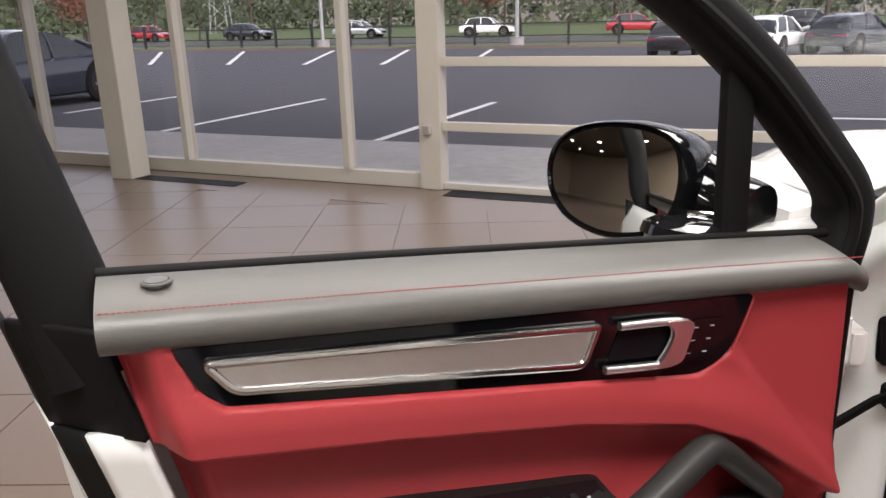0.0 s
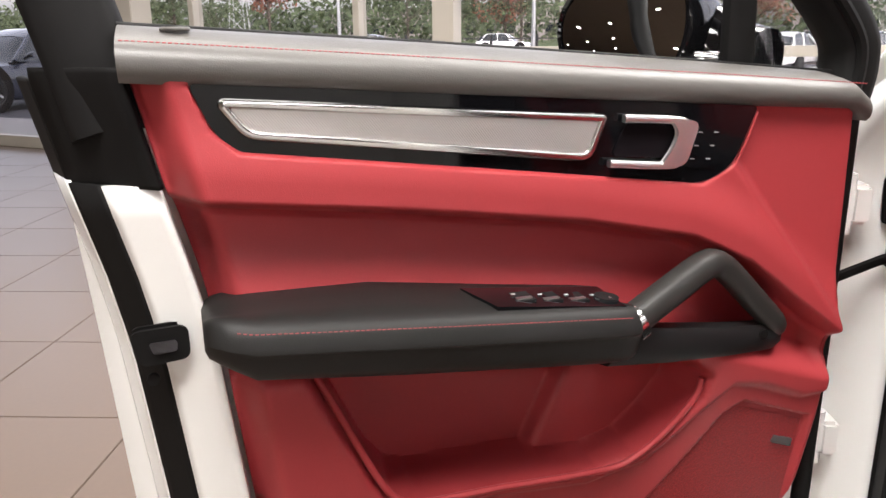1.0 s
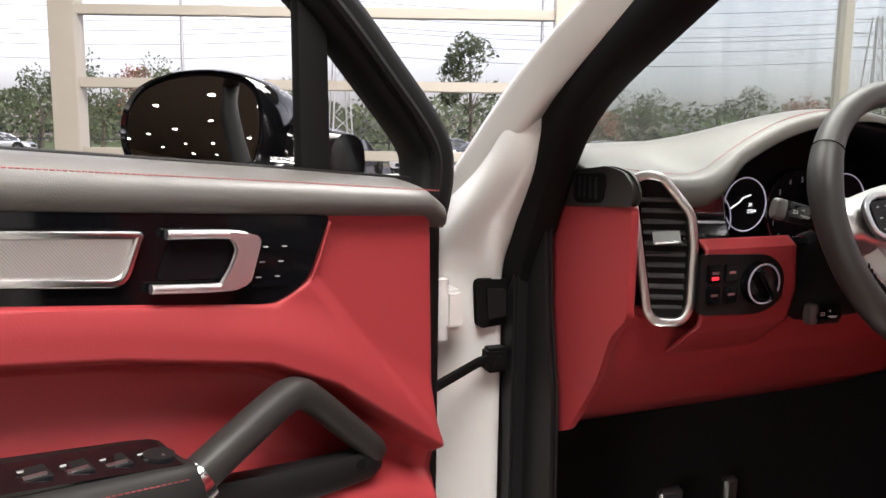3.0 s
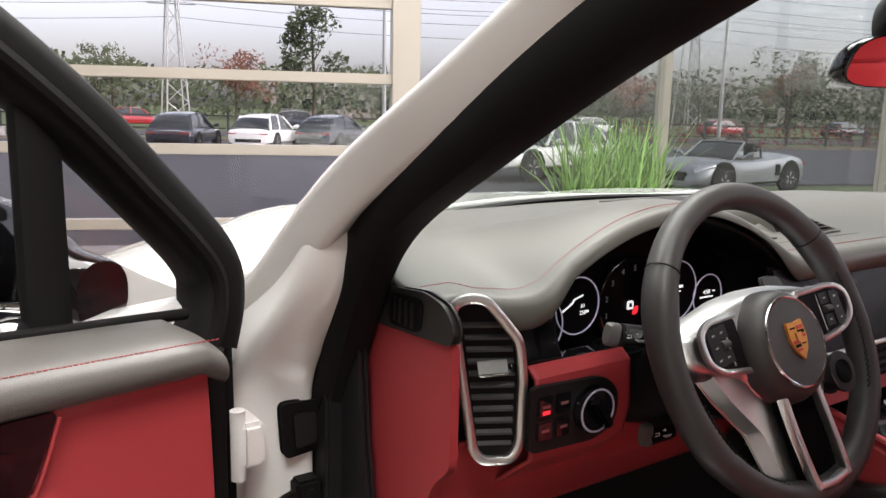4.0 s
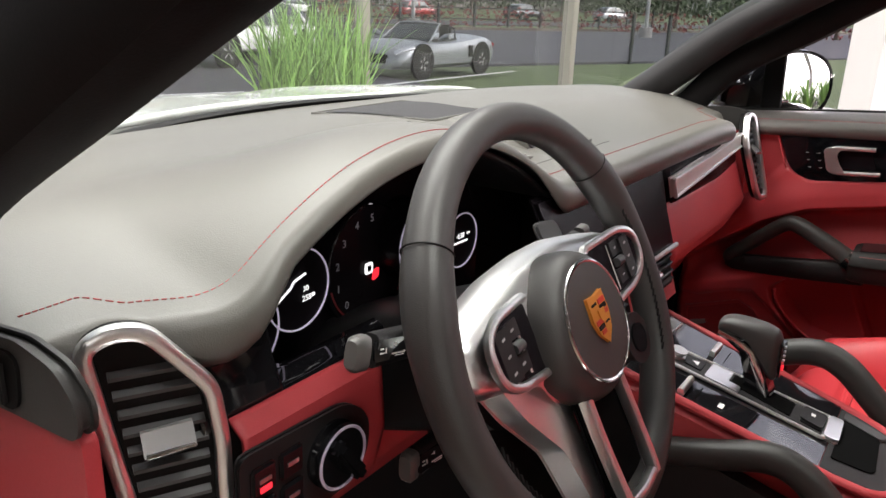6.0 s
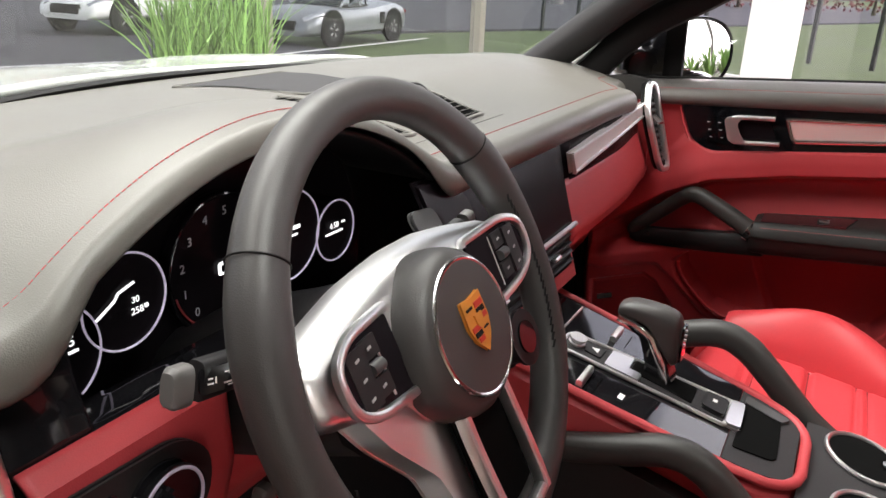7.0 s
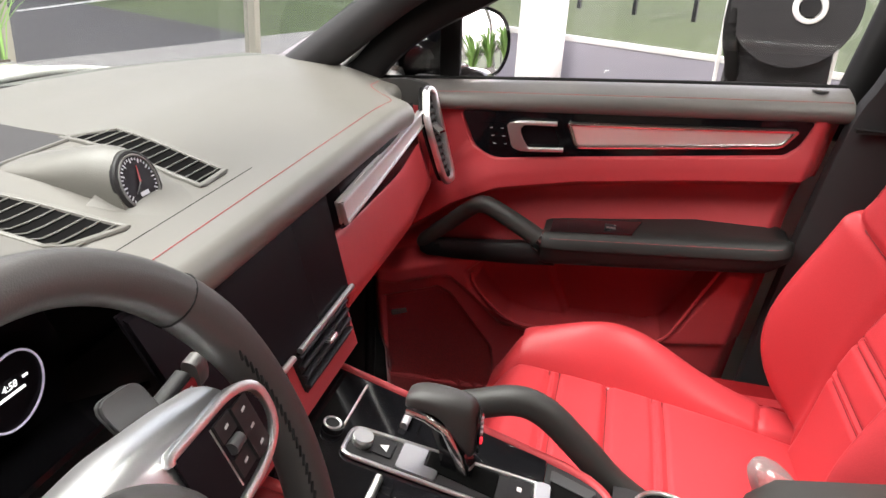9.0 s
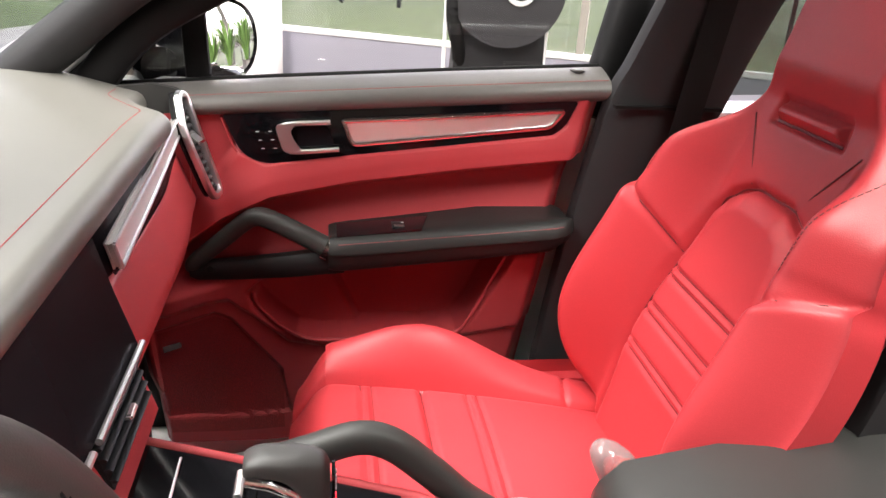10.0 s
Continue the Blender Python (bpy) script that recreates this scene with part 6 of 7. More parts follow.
part("key_lamp", box((-0.614, -0.0350, 0.921), (-0.604, -0.034, 0.925), None), LITRED, sw)

# centre screen, vents, climate panel
part("centre_screen", plate([Vector((-0.170, -0.003, 1.027)), Vector((0.200, -0.009, 1.022)), Vector((0.206, -0.010, 0.995)), Vector((0.190, -0.031, 0.955)), Vector((0.160, -0.055, 0.915)), Vector((-0.155, -0.055, 0.915))], (0, 0.012, 0.003), 0.003), SCREEN, dash, "wide dark centre touch screen, switched off")
for s in (-1, 1):
    x0, x1 = (0.012, 0.160) if s > 0 else (-0.155, -0.012)
    cv = part("centre_vent", plate([Vector((x0, -0.050, 0.911)), Vector((x1, -0.050, 0.911)), Vector((x1 - 0.014 * (s > 0), -0.066, 0.862)), Vector((x0, -0.066, 0.862))], (0, 0.012, 0.004)), RUBBER, dash, "low louvred centre vent")
    part("vent_lip", tube([Vector((x0 - 0.004, -0.060, 0.913)), Vector((x1 + 0.004, -0.060, 0.914))], 0.0035, seg=8), SATIN, cv, "silver lip")
    for k in range(4):
        t = (k + 0.6) / 4.4
        part("louvre", tube([Vector((x0, -0.054 - 0.014 * t, 0.908 - 0.046 * t)), Vector((x1 - 0.008 - 0.011 * t, -0.054 - 0.014 * t, 0.908 - 0.046 * t))], (0.004, 0.0018), seg=6), PLASTIC, cv)
    part("vent_slider", box(((x0 + x1) / 2 - 0.010, -0.068, 0.884), ((x0 + x1) / 2 + 0.012, -0.058, 0.890), None, 0.002), SATIN, cv)
part("stack_surround", plate([Vector((-0.170, -0.045, 0.90)), Vector((0.167, -0.045, 0.905)), Vector((0.150, -0.070, 0.848)), Vector((-0.150, -0.070, 0.848))], (0, 0.02, 0.0), 0.004), RED, dash, "red leather centre stack surround")

# column stalks: an oval arm that widens to a faceted paddle with signs and a grey ribbed end
def stalk(name, root, face, tip, half):
    root, face, tip = Vector(root), Vector(face), Vector(tip)
    run = (tip - face).normalized()
    st = part(name, tube([root, root.lerp(face, 0.6), face, face + (tip - face) * 0.7], lambda u: (half * (0.42 + 0.13 * step(0.3, 0.7, u)), half * (0.7 + 0.3 * step(0.3, 0.7, u))), seg=16, power=4), PLASTIC, dash, "black column stalk with white signs and a grey end")
    end = face + (tip - face) * 0.82
    part("stalk_tip", tube([end, end + (tip - end) * 0.35, tip, tip + run * 0.003], lambda u: (half * (0.56 - 0.14 * step(0.6, 1, u)), half * (1.02 - 0.24 * step(0.6, 1, u))), seg=16, power=3.5), STALKG, st, "grey ribbed end")
    out = Vector((-0.06, -0.98, 0.16)).normalized()
    right = (-run - out * (-run).dot(out)).normalized()
    up_ = out.cross(right)
    c = face.lerp(end, 0.50) + out * half * 0.60
    q = lambda x, y, d=0.0: c + right * x + up_ * y + out * d
    fc = part("stalk_face", plate([q(x, y) for x, y in rounded([(-0.020, 0.007), (0.018, 0.007), (0.018, -0.007), (-0.020, -0.007)], 0.003)], out * 0.0016, 0.0006), GLOSS, st, "gloss black sign face")
    for x, y, w, h in ((-0.013, -0.002, 0.0045, 0.0010), (-0.013, 0.001, 0.0035, 0.0010), (-0.009, -0.0005, 0.0012, 0.0040), (0.001, 0.003, 0.0008, 0.0030), (-0.001, 0.003, 0.0028, 0.0008), (0.004, -0.0035, 0.014, 0.0011), (0.005, -0.0052, 0.010, 0.0008)):
        part("stalk_sign", plate([q(x + a * w / 2, y + b * h / 2, 0.0017) for a, b in ((-1, -1), (1, -1), (1, 1), (-1, 1))], out * 0.0003), COLUMN, fc)


stalk("indicator_stalk", (-0.425, -0.030, 0.965), (-0.490, -0.060, 0.996), (-0.552, -0.062, 1.009), 0.0125)
stalk("cruise_stalk", (-0.395, -0.020, 0.885), (-0.428, -0.050, 0.872), (-0.474, -0.052, 0.874), 0.0135)
stalk("wiper_stalk", (-0.30, -0.030, 0.965), (-0.245, -0.060, 0.996), (-0.180, -0.062, 1.009), 0.0125)
part("steering_column", tube([Vector((-0.365, -0.095, 0.955)), Vector((-0.36, 0.0, 0.915)), Vector((-0.355, 0.12, 0.87))], lambda u: (0.085 - 0.01 * u, 0.060), seg=16, power=3), PLASTIC, dash, "black column shroud")

# ---- steering wheel ----
WC = Vector((-0.366, -0.139, 0.996))
TW = radians(25.2)
wx, wy, wz = Vector((1, 0, 0)), Vector((0, math.sin(TW), math.cos(TW))), Vector((0, -math.cos(TW), math.sin(TW)))


def SW(x, y, d=0.0):
    """A place on the wheel: x right, y up along it, d towards the driver."""
    return WC + wx * (x * 0.9976 - y * 0.07) + wy * (y * 0.9976 + x * 0.07) + wz * d


R = 0.171
rim = [SW(R * math.sin(a), R * math.cos(a) * (1 - 0.03 * (math.cos(a) < -0.6)), -0.009) for a in [2 * math.pi * k / 96 for k in range(96)]]


def grip(u):
    a = abs(((u * 360 + 180) % 360) - 180)
    return 0.0170 + 0.0022 * math.exp(-((a - 62) / 14) ** 2), 0.0156 + 0.002 * math.exp(-((a - 62) / 14) ** 2)


wheel = part("steering_wheel", tube(rim, lambda u: grip(u)[::-1], up=wz, seg=20, closed=True, power=2.2), WHEELL, car, "black leather steering wheel with silver spokes")
for a in (-53, 53):
    c = SW(R * math.sin(radians(a)), R * math.cos(radians(a)), -0.009)
    t = wx * math.cos(radians(a)) - wy * math.sin(radians(a))
    part("leather_joint", hoop(c, t, 0.0184, 0.0007, 24), RUBBER, wheel)
for s in (-1, 1):
    bm = bmesh.new()
    for k in range(22):
        a = radians(s * ((72 if s > 0 else 104) + 2.4 * k))
        c = SW((R - 0.013) * math.sin(a), (R - 0.013) * math.cos(a), 0.0040)
        tube([c + (wx * math.cos(a + 0.5) - wy * math.sin(a + 0.5)) * -0.004, c + (wx * math.cos(a + 0.5) - wy * math.sin(a + 0.5)) * 0.004], 0.0011, up=wz, seg=5, bm=bm)
    tagged(part("lacing", bm, RUBBER, wheel), kind="stuff")
rings = []
ho = [(0.0635 * math.sin(a), -0.008 + 0.0640 * math.cos(a)) for a in [2 * math.pi * k / 16 for k in range(16)]]
hs = [Vector((p.x, p.y)) for p in spline([(x, y, 0) for x, y in ho], 48, True)]
for d, f in ((-0.056, 0.80), (-0.034, 0.96), (-0.010, 1.0), (-0.002, 0.995), (0.005, 0.975), (0.0115, 0.935), (0.0165, 0.875), (0.0195, 0.80), (0.0212, 0.5), (0.0216, 0.1)):
    rings.append([SW(v.x * f, v.y * f, d) for v in hs])
part("airbag_cover", loft(bmesh.new(), rings), WHEELL, wheel, "round black leather airbag cover")
part("hub_ring", hoop(SW(0, -0.006, 0.0208), wz, 0.0490, 0.0019, 56), CHROME, wheel, "thin chrome ring")
part("hub_disc", disc(SW(0, -0.006, 0.0185), wz, 0.0485, 0.0036, 56), WHEELL, wheel)
crest = [(-0.0135, 0.019), (0, 0.0175), (0.0135, 0.019), (0.0145, 0.0), (0.010, -0.0115), (0, -0.0215), (-0.010, -0.0115), (-0.0145, 0.0)]
part("emblem", plate([SW(x, y - 0.004, 0.0222) for x, y in crest], wz * 0.003, 0.0008), GOLD, wheel, "plain gold shield emblem")
for x0, x1, y0, y1, m in ((0.001, 0.0135, 0.0105, 0.0150, REDE), (0.001, 0.0135, 0.0055, 0.0095, RUBBER), (0.001, 0.0140, 0.0005, 0.0045, REDE), (-0.0135, -0.001, -0.0045, -0.0005, REDE), (-0.0120, -0.001, -0.0090, -0.0055, RUBBER), (-0.0090, -0.001, -0.0135, -0.0100, REDE), (-0.0125, -0.003, 0.0120, 0.0140, RUBBER), (0.003, 0.0105, -0.0070, -0.0055, RUBBER)):
    part("enamel_field", plate([SW(x * 0.9, y * 0.95 - 0.004, 0.0250) for x, y in ((x0, y0), (x1, y0), (x1, y1), (x0, y1))], wz * 0.0010), m, wheel)
part("enamel_field", plate([SW(x, y - 0.003, 0.0254) for x, y in ((-0.0048, 0.0055), (0.0048, 0.0055), (0.0042, -0.002), (0, -0.006), (-0.0042, -0.002))], wz * 0.0014, 0.0004), GOLD, wheel)
plate_2d = [(-0.146, 0.038), (-0.10, 0.050), (-0.05, 0.060), (0, 0.063), (0.05, 0.060), (0.10, 0.050), (0.146, 0.038), (0.149, 0.0), (0.12, -0.014), (0.066, -0.030), (0.048, -0.062), (0, -0.072), (-0.048, -0.062), (-0.066, -0.030), (-0.12, -0.014), (-0.149, 0.0)]
sp_ring = rounded(plate_2d, 0.010)
part("spoke_plate", loft(bmesh.new(), [[SW(v.x * f, v.y * g, d) for v in sp_ring] for d, f, g in ((-0.050, 0.97, 0.96), (-0.038, 1.0, 1.02), (-0.027, 0.995, 1.0), (-0.017, 0.97, 0.94), (-0.009, 0.93, 0.84), (-0.006, 0.88, 0.70), (-0.005, 0.5, 0.3))]), SATIN, wheel, "satin silver spoke plate")
for s in (-1, 1):
    lift = lambda x: -0.002 + 0.12 * (abs(x) - 0.06)
    q = 1.0 if s > 0 else 0.92
    pad = [(s * 0.062, 0.036), (s * q * 0.120, 0.036), (s * q * 0.138, 0.026), (s * q * 0.137, 0.004), (s * q * 0.118, -0.008), (s * 0.062, -0.016)]
    rim_2d = rounded([(s * 0.058, 0.041), (s * q * 0.121, 0.041), (s * q * 0.144, 0.030), (s * q * 0.143, 0.000), (s * q * 0.120, -0.013), (s * 0.058, -0.021)], [0.004, 0.012, 0.014, 0.014, 0.012, 0.004])
    kp = part("key_pad", plate([SW(x, y, lift(x) - 0.002) for x, y in rounded(pad, [0.003, 0.010, 0.010, 0.010, 0.010, 0.003])], wz * 0.0025, 0.001), SCREEN, wheel, "black wheel key pad")
    part("pad_frame", tube([SW(x, y, lift(x)) for x, y in rim_2d], (0.0036, 0.0035), up=wz, seg=10, power=3), SATIN, wheel, "satin silver pad frame")
    for i in range(2):
        for j in range(3):
            x, y = s * q * (0.103 + 0.018 * i), 0.027 - 0.0130 * j - 0.001 * i
            d = lift(x)
            if i == 0 and j == 1:
                part("roller", tube([SW(x - 0.006, y, d + 0.002), SW(x + 0.006, y, d + 0.002)], 0.0045, up=wz, seg=12), LOUVRE, kp)
                continue
            part("wheel_key", plate([SW(x + a, y + b, d) for a, b in ((-0.0082, -0.0058), (0.0082, -0.0058), (0.0082, 0.0058), (-0.0082, 0.0058))], wz * 0.0022, 0.001), PLASTIC, kp)
            part("key_sign", plate([SW(x + a, y + b, d + 0.0024) for a, b in ((-0.0022, -0.0012), (0.0022, -0.0006), (0.0022, 0.0012), (-0.0022, 0.0006))], wz * 0.0003), SIGN, kp)
    part("key_divider", tube([SW(s * q * 0.093, 0.033, lift(0.093)), SW(s * q * 0.093, -0.010, lift(0.093))], 0.0010, up=wz, seg=6), SATIN, kp)
    part("shift_paddle", plate([SW(x, y, -0.058) for x, y in rounded([(s * 0.085, 0.070), (s * 0.118, 0.064), (s * 0.126, 0.025), (s * 0.095, 0.020)], 0.008)], wz * 0.006, 0.002), LOUVRE, wheel, "dark shift paddle")
    # twin lower spoke and its flare
    lo = [SW(s * 0.031, -0.060, 0.002), SW(s * 0.032, -0.095, 0.003), SW(s * 0.031, -0.140, 0.005), SW(s * 0.028, -0.158, 0.006)]
    part("lower_spoke", tube(spline(lo, 14), (0.0045, 0.0060), up=wz, seg=10, power=3.5), SATIN, wheel, "satin silver lower spoke")
    fl = [(s * 0.108, -0.010), (s * 0.090, -0.045), (s * 0.058, -0.088), (s * 0.045, -0.145), (s * 0.030, -0.150), (s * 0.030, -0.050)]
    part("spoke_flare", plate([SW(x, y, -0.040) for x, y in rounded(fl, 0.008)], wz * 0.026, 0.008, 3), SATIN, wheel, "satin silver spoke flare")
# no opening here: a black plate paints the hollow's shade
part("lower_web", plate([SW(x, y, -0.010) for x, y in ((-0.032, -0.062), (0.032, -0.062), (0.030, -0.158), (-0.030, -0.158))], wz * 0.006, 0.002), HOLESHADE, wheel, "flat black plate painted as the shade between the lower spokes")
part("spoke_foot", tube([SW(-0.029, -0.156, 0.005), SW(0, -0.159, 0.005), SW(0.029, -0.156, 0.005)], (0.0050, 0.0060), up=wz, seg=10, power=3), SATIN, wheel)
mk = part("mode_dial", disc(SW(0.098, -0.060, -0.022), wz, 0.021, 0.022, 28, 0.003), PLASTIC, wheel, "small round black mode dial")
part("dial_face", disc(SW(0.098, -0.060, 0.000), wz, 0.014, 0.002, 24), GLOSS, mk)

# ---- centre console ----
def con(x, y, k=0.0):
    """A place on the sloping console top."""
    return Vector((x, y, 0.779 + 0.25 * (y + 0.238) + k))


CX = 0.022
def cons_half(y):
    return along([(-0.395, 0.030), (-0.390, 0.052), (-0.380, 0.070), (-0.362, 0.081), (-0.33, 0.088), (-0.20, 0.097), (-0.05, 0.106)], y)


console = part("centre_console", loft(bmesh.new(), [[con(CX + s * cons_half(y) * f, y, k) for s, f, k in ((-1, 1.12, -0.30), (-1, 1.06, -0.014), (-1, 0.96, -0.005), (1, 0.96, -0.005), (1, 1.06, -0.014), (1, 1.12, -0.30))] for y in (-0.035, -0.09, -0.15, -0.21, -0.27, -0.33, -0.352, -0.366, -0.378, -0.386, -0.392, -0.395)]), RED, car, "red leather centre console")
top = [con(CX + s * cons_half(y) * 0.93, y, -0.003) for s, ys in ((1, (-0.05, -0.12, -0.2, -0.26, -0.312)), (-1, (-0.312, -0.26, -0.2, -0.12, -0.05))) for y in ys]
part("console_deck", plate(top, (0, 0, 0.005), 0.002), GLOSS, console, "gloss black touch-sensitive deck")
tray_2d = [(CX + s * cons_half(y) * 0.90, y) for s, ys in ((1, (-0.315, -0.335, -0.355, -0.370, -0.380, -0.386)), (-1, (-0.386, -0.380, -0.370, -0.355, -0.335, -0.315))) for y in ys]
tray = part("storage_tray", plate([con(x, y, -0.002) for x, y in tray_2d], (0, 0, 0.004)), TRIMGREY, console, "open black storage tray")
# the well has no depth; its shade is a black plate on the tray
part("tray_well", plate([con(x, y, 0.0025) for x, y in rounded([(CX - 0.052, -0.322), (CX + 0.058, -0.322), (CX + 0.050, -0.364), (CX - 0.040, -0.368)], [0.004, 0.006, 0.012, 0.012])], (0, 0, 0.0015)), HOLESHADE, tray, "flat black plate painted as the shade of the tray well")
part("tray_step", plate([con(x, y, 0.0028) for x, y in rounded([(CX + 0.050, -0.322), (CX + 0.066, -0.322), (CX + 0.058, -0.372), (CX + 0.044, -0.364)], 0.003)], (0, 0, 0.0030), 0.001), LOUVRE, tray)
edge_2d = [(CX + cons_half(y), y) for y in [-0.05 - 0.02 * k for k in range(15)] + [-0.345, -0.362, -0.374, -0.383, -0.390, -0.394]]
edge_2d += [(2 * CX - x, y) for x, y in edge_2d[::-1]]
part("deck_edge", tube([con(x, y, 0.0) for x, y in edge_2d], (0.0062, 0.0058), seg=10), RED, console, "red leather edge roll")
fr = rounded([(CX - 0.035, -0.110), (CX + 0.010, -0.110), (CX + 0.036, -0.308), (CX - 0.022, -0.308)], [0.012, 0.012, 0.003, 0.003])
part("gear_frame", tube([con(x, y, 0.005) for x, y in fr], (0.0026, 0.0026), closed=True, seg=8), SATIN, console, "satin chrome gear frame")
part("gear_plate", plate([con(x, y, 0.0015) for x, y in fr], (0, 0, 0.003)), TRIMGREY, console)
part("gate_shutter", plate([con(x, y, 0.0045) for x, y in rounded([(CX - 0.024, -0.166), (CX + 0.018, -0.166), (CX + 0.020, -0.190), (CX - 0.008, -0.190), (CX - 0.008, -0.206), (CX - 0.022, -0.206)], 0.003)], (0, 0, 0.0022), 0.001), SATIN, console, "satin gate shutter")
# shade of the selector slot, painted as a thin black plate
part("gear_gate", plate([con(x, y, 0.0045) for x, y in rounded([(CX - 0.008, -0.194), (CX + 0.022, -0.194), (CX + 0.026, -0.268), (CX - 0.012, -0.268)], 0.003)], (0, 0, 0.0015)), HOLESHADE, console)
part("start_dial", disc(con(CX - 0.008, -0.124, 0.004), (0, -0.24, 0.97), 0.0078, 0.010, 24, 0.003), SATIN, console, "round silver dial")
part("hazard_key", plate([con(x, y, 0.0045) for x, y in rounded([(CX - 0.016, -0.138), (CX + 0.006, -0.138), (CX + 0.008, -0.157), (CX - 0.016, -0.157)], 0.002)], (0, 0, 0.002), 0.001), PLASTIC, console)
part("hazard_sign", plate([con(CX - 0.005 + x, y, 0.0068) for x, y in ((0.001, -0.143), (0.0055, -0.152), (-0.0055, -0.152))], (0, 0, 0.0004)), COLUMN, console, "pale hazard triangle")
part("park_key", plate([con(x, y, 0.0045) for x, y in rounded([(CX - 0.008, -0.281), (CX + 0.022, -0.281), (CX + 0.025, -0.303), (CX - 0.009, -0.303)], 0.003)], (0, 0, 0.006), 0.002), PLASTIC, console)
part("park_sign", plate([con(CX + x, y, 0.0108) for x, y in ((0.006, -0.289), (0.012, -0.289), (0.012, -0.294), (0.006, -0.294))], (0, 0, 0.0004)), COLUMN, console)
part("chrome_key", plate([con(x, y, 0.002) for x, y in rounded([(CX - 0.018, -0.310), (CX + 0.034, -0.310), (CX + 0.036, -0.321), (CX - 0.016, -0.323)], 0.003)], (0, 0, 0.007), 0.002), SATIN, console, "satin tray latch")
for s, a, b in ((-1, -0.090, -0.048), (1, 0.040, 0.076)):
    part("rocker_key", tube([con(CX + a, -0.156, 0.005), con(CX + b, -0.156, 0.005)], (0.0042, 0.0052), seg=10, power=3), SATIN, console, "silver climate rocker")
    part("deck_sign", plate([con(CX + (a + b) / 2 + x, -0.200 + y, 0.0035) for x, y in ((-0.006, 0.003), (0.006, 0.003), (0.006, -0.003), (-0.006, -0.003))], (0, 0, 0.0004)), COLUMN, console)
    part("deck_joint", tube([con(CX + a, -0.172, 0.0026), con(CX + b, -0.172, 0.0026)], 0.0006, seg=5), HOLESHADE, console)
part("deck_line", tube([con(CX + 0.004, -0.099, 0.004), con(CX + 0.086, -0.099, 0.004)], 0.0014, seg=6), SATIN, console)
part("volume_dial", disc(con(CX - 0.004, -0.090, 0.002), (0, -0.24, 0.97), 0.0095, 0.008, 24, 0.002), PLASTIC, console, "knurled dark dial with a silver ring")
part("dial_ring", hoop(con(CX - 0.004, -0.0905, 0.0105), (0, -0.24, 0.97), 0.0088, 0.0014, 28), SATIN, console)
part("deck_side", plate([con(CX + x, y, 0.0022) for x, y in rounded([(0.026, -0.176), (0.079, -0.188), (0.080, -0.306), (0.042, -0.306)], 0.004)], (0, 0, 0.0015), 0.0005), GLOSS, console, "gloss black side of the deck")
# selector
kb = Vector((CX + 0.018, 0, 0))
lever = part("gear_selector", loft(bmesh.new(), [[kb + Vector((x * f, y, z)) for x, y, z in ((-0.020, yy - 0.016 * g, zz), (0.020, yy - 0.016 * g, zz), (0.022, yy + 0.016 * g, zz), (-0.022, yy + 0.016 * g, zz))] for f, yy, zz, g in ((0.75, -0.225, 0.785, 1.0), (0.62, -0.217, 0.812, 0.8), (0.58, -0.208, 0.834, 0.8), (0.70, -0.200, 0.846, 1.3))]), GLOSS, console, "gear selector with black leather knob")
kn = []
KS = ((-0.166, 0.861, 0.009, 0.004), (-0.168, 0.862, 0.015, 0.008), (-0.182, 0.864, 0.0175, 0.011), (-0.203, 0.861, 0.0190, 0.014), (-0.221, 0.848, 0.0185, 0.026), (-0.235, 0.837, 0.0172, 0.032), (-0.241, 0.833, 0.0125, 0.025))
for (y, zc, _), (hw, hh, _) in zip([tuple(q) for q in spline([(q[0], q[1], 0) for q in KS], 36)], [tuple(q) for q in spline([(q[2], q[3], 0) for q in KS], 36)]):
    kn.append([kb + Vector((hw * math.copysign(abs(math.cos(a)) ** 0.7, math.cos(a)), y, zc + hh * math.copysign(abs(math.sin(a)) ** 0.7, math.sin(a)))) for a in [2 * math.pi * k / 32 for k in range(32)]])
part("knob", loft(bmesh.new(), kn), WHEELL, lever, "black leather knob")
part("knob_blade", tube([kb + Vector((-0.0168, y, z)) for y, z in ((-0.168, 0.855), (-0.188, 0.850), (-0.210, 0.838), (-0.226, 0.805), (-0.232, 0.782))], (0.003, 0.005), seg=8), CHROME, lever, "chrome blade")
part("knob_blade", tube([kb + Vector((0.0168, y, z)) for y, z in ((-0.168, 0.855), (-0.188, 0.850), (-0.210, 0.838), (-0.226, 0.805), (-0.232, 0.782))], (0.003, 0.005), seg=8), CHROME, lever)
part("knob_face", plate([kb + Vector((x, -0.2425, z)) for x, z in rounded([(-0.010, 0.856), (0.010, 0.856), (0.009, 0.812), (-0.009, 0.812)], 0.004)], (0, -0.003, 0), 0.001), GLOSS, lever)
part("gear_lamp", box((-0.003, -0.2470, 0.820), (0.003, -0.2455, 0.825), Matrix.Translation(kb)), LITRED, lever)
for k in range(4):
    part("gear_mark", box((-0.002, -0.2470, 0.831 + 0.006 * k), (0.002, -0.2455, 0.8335 + 0.006 * k), Matrix.Translation(kb)), SATIN, lever)
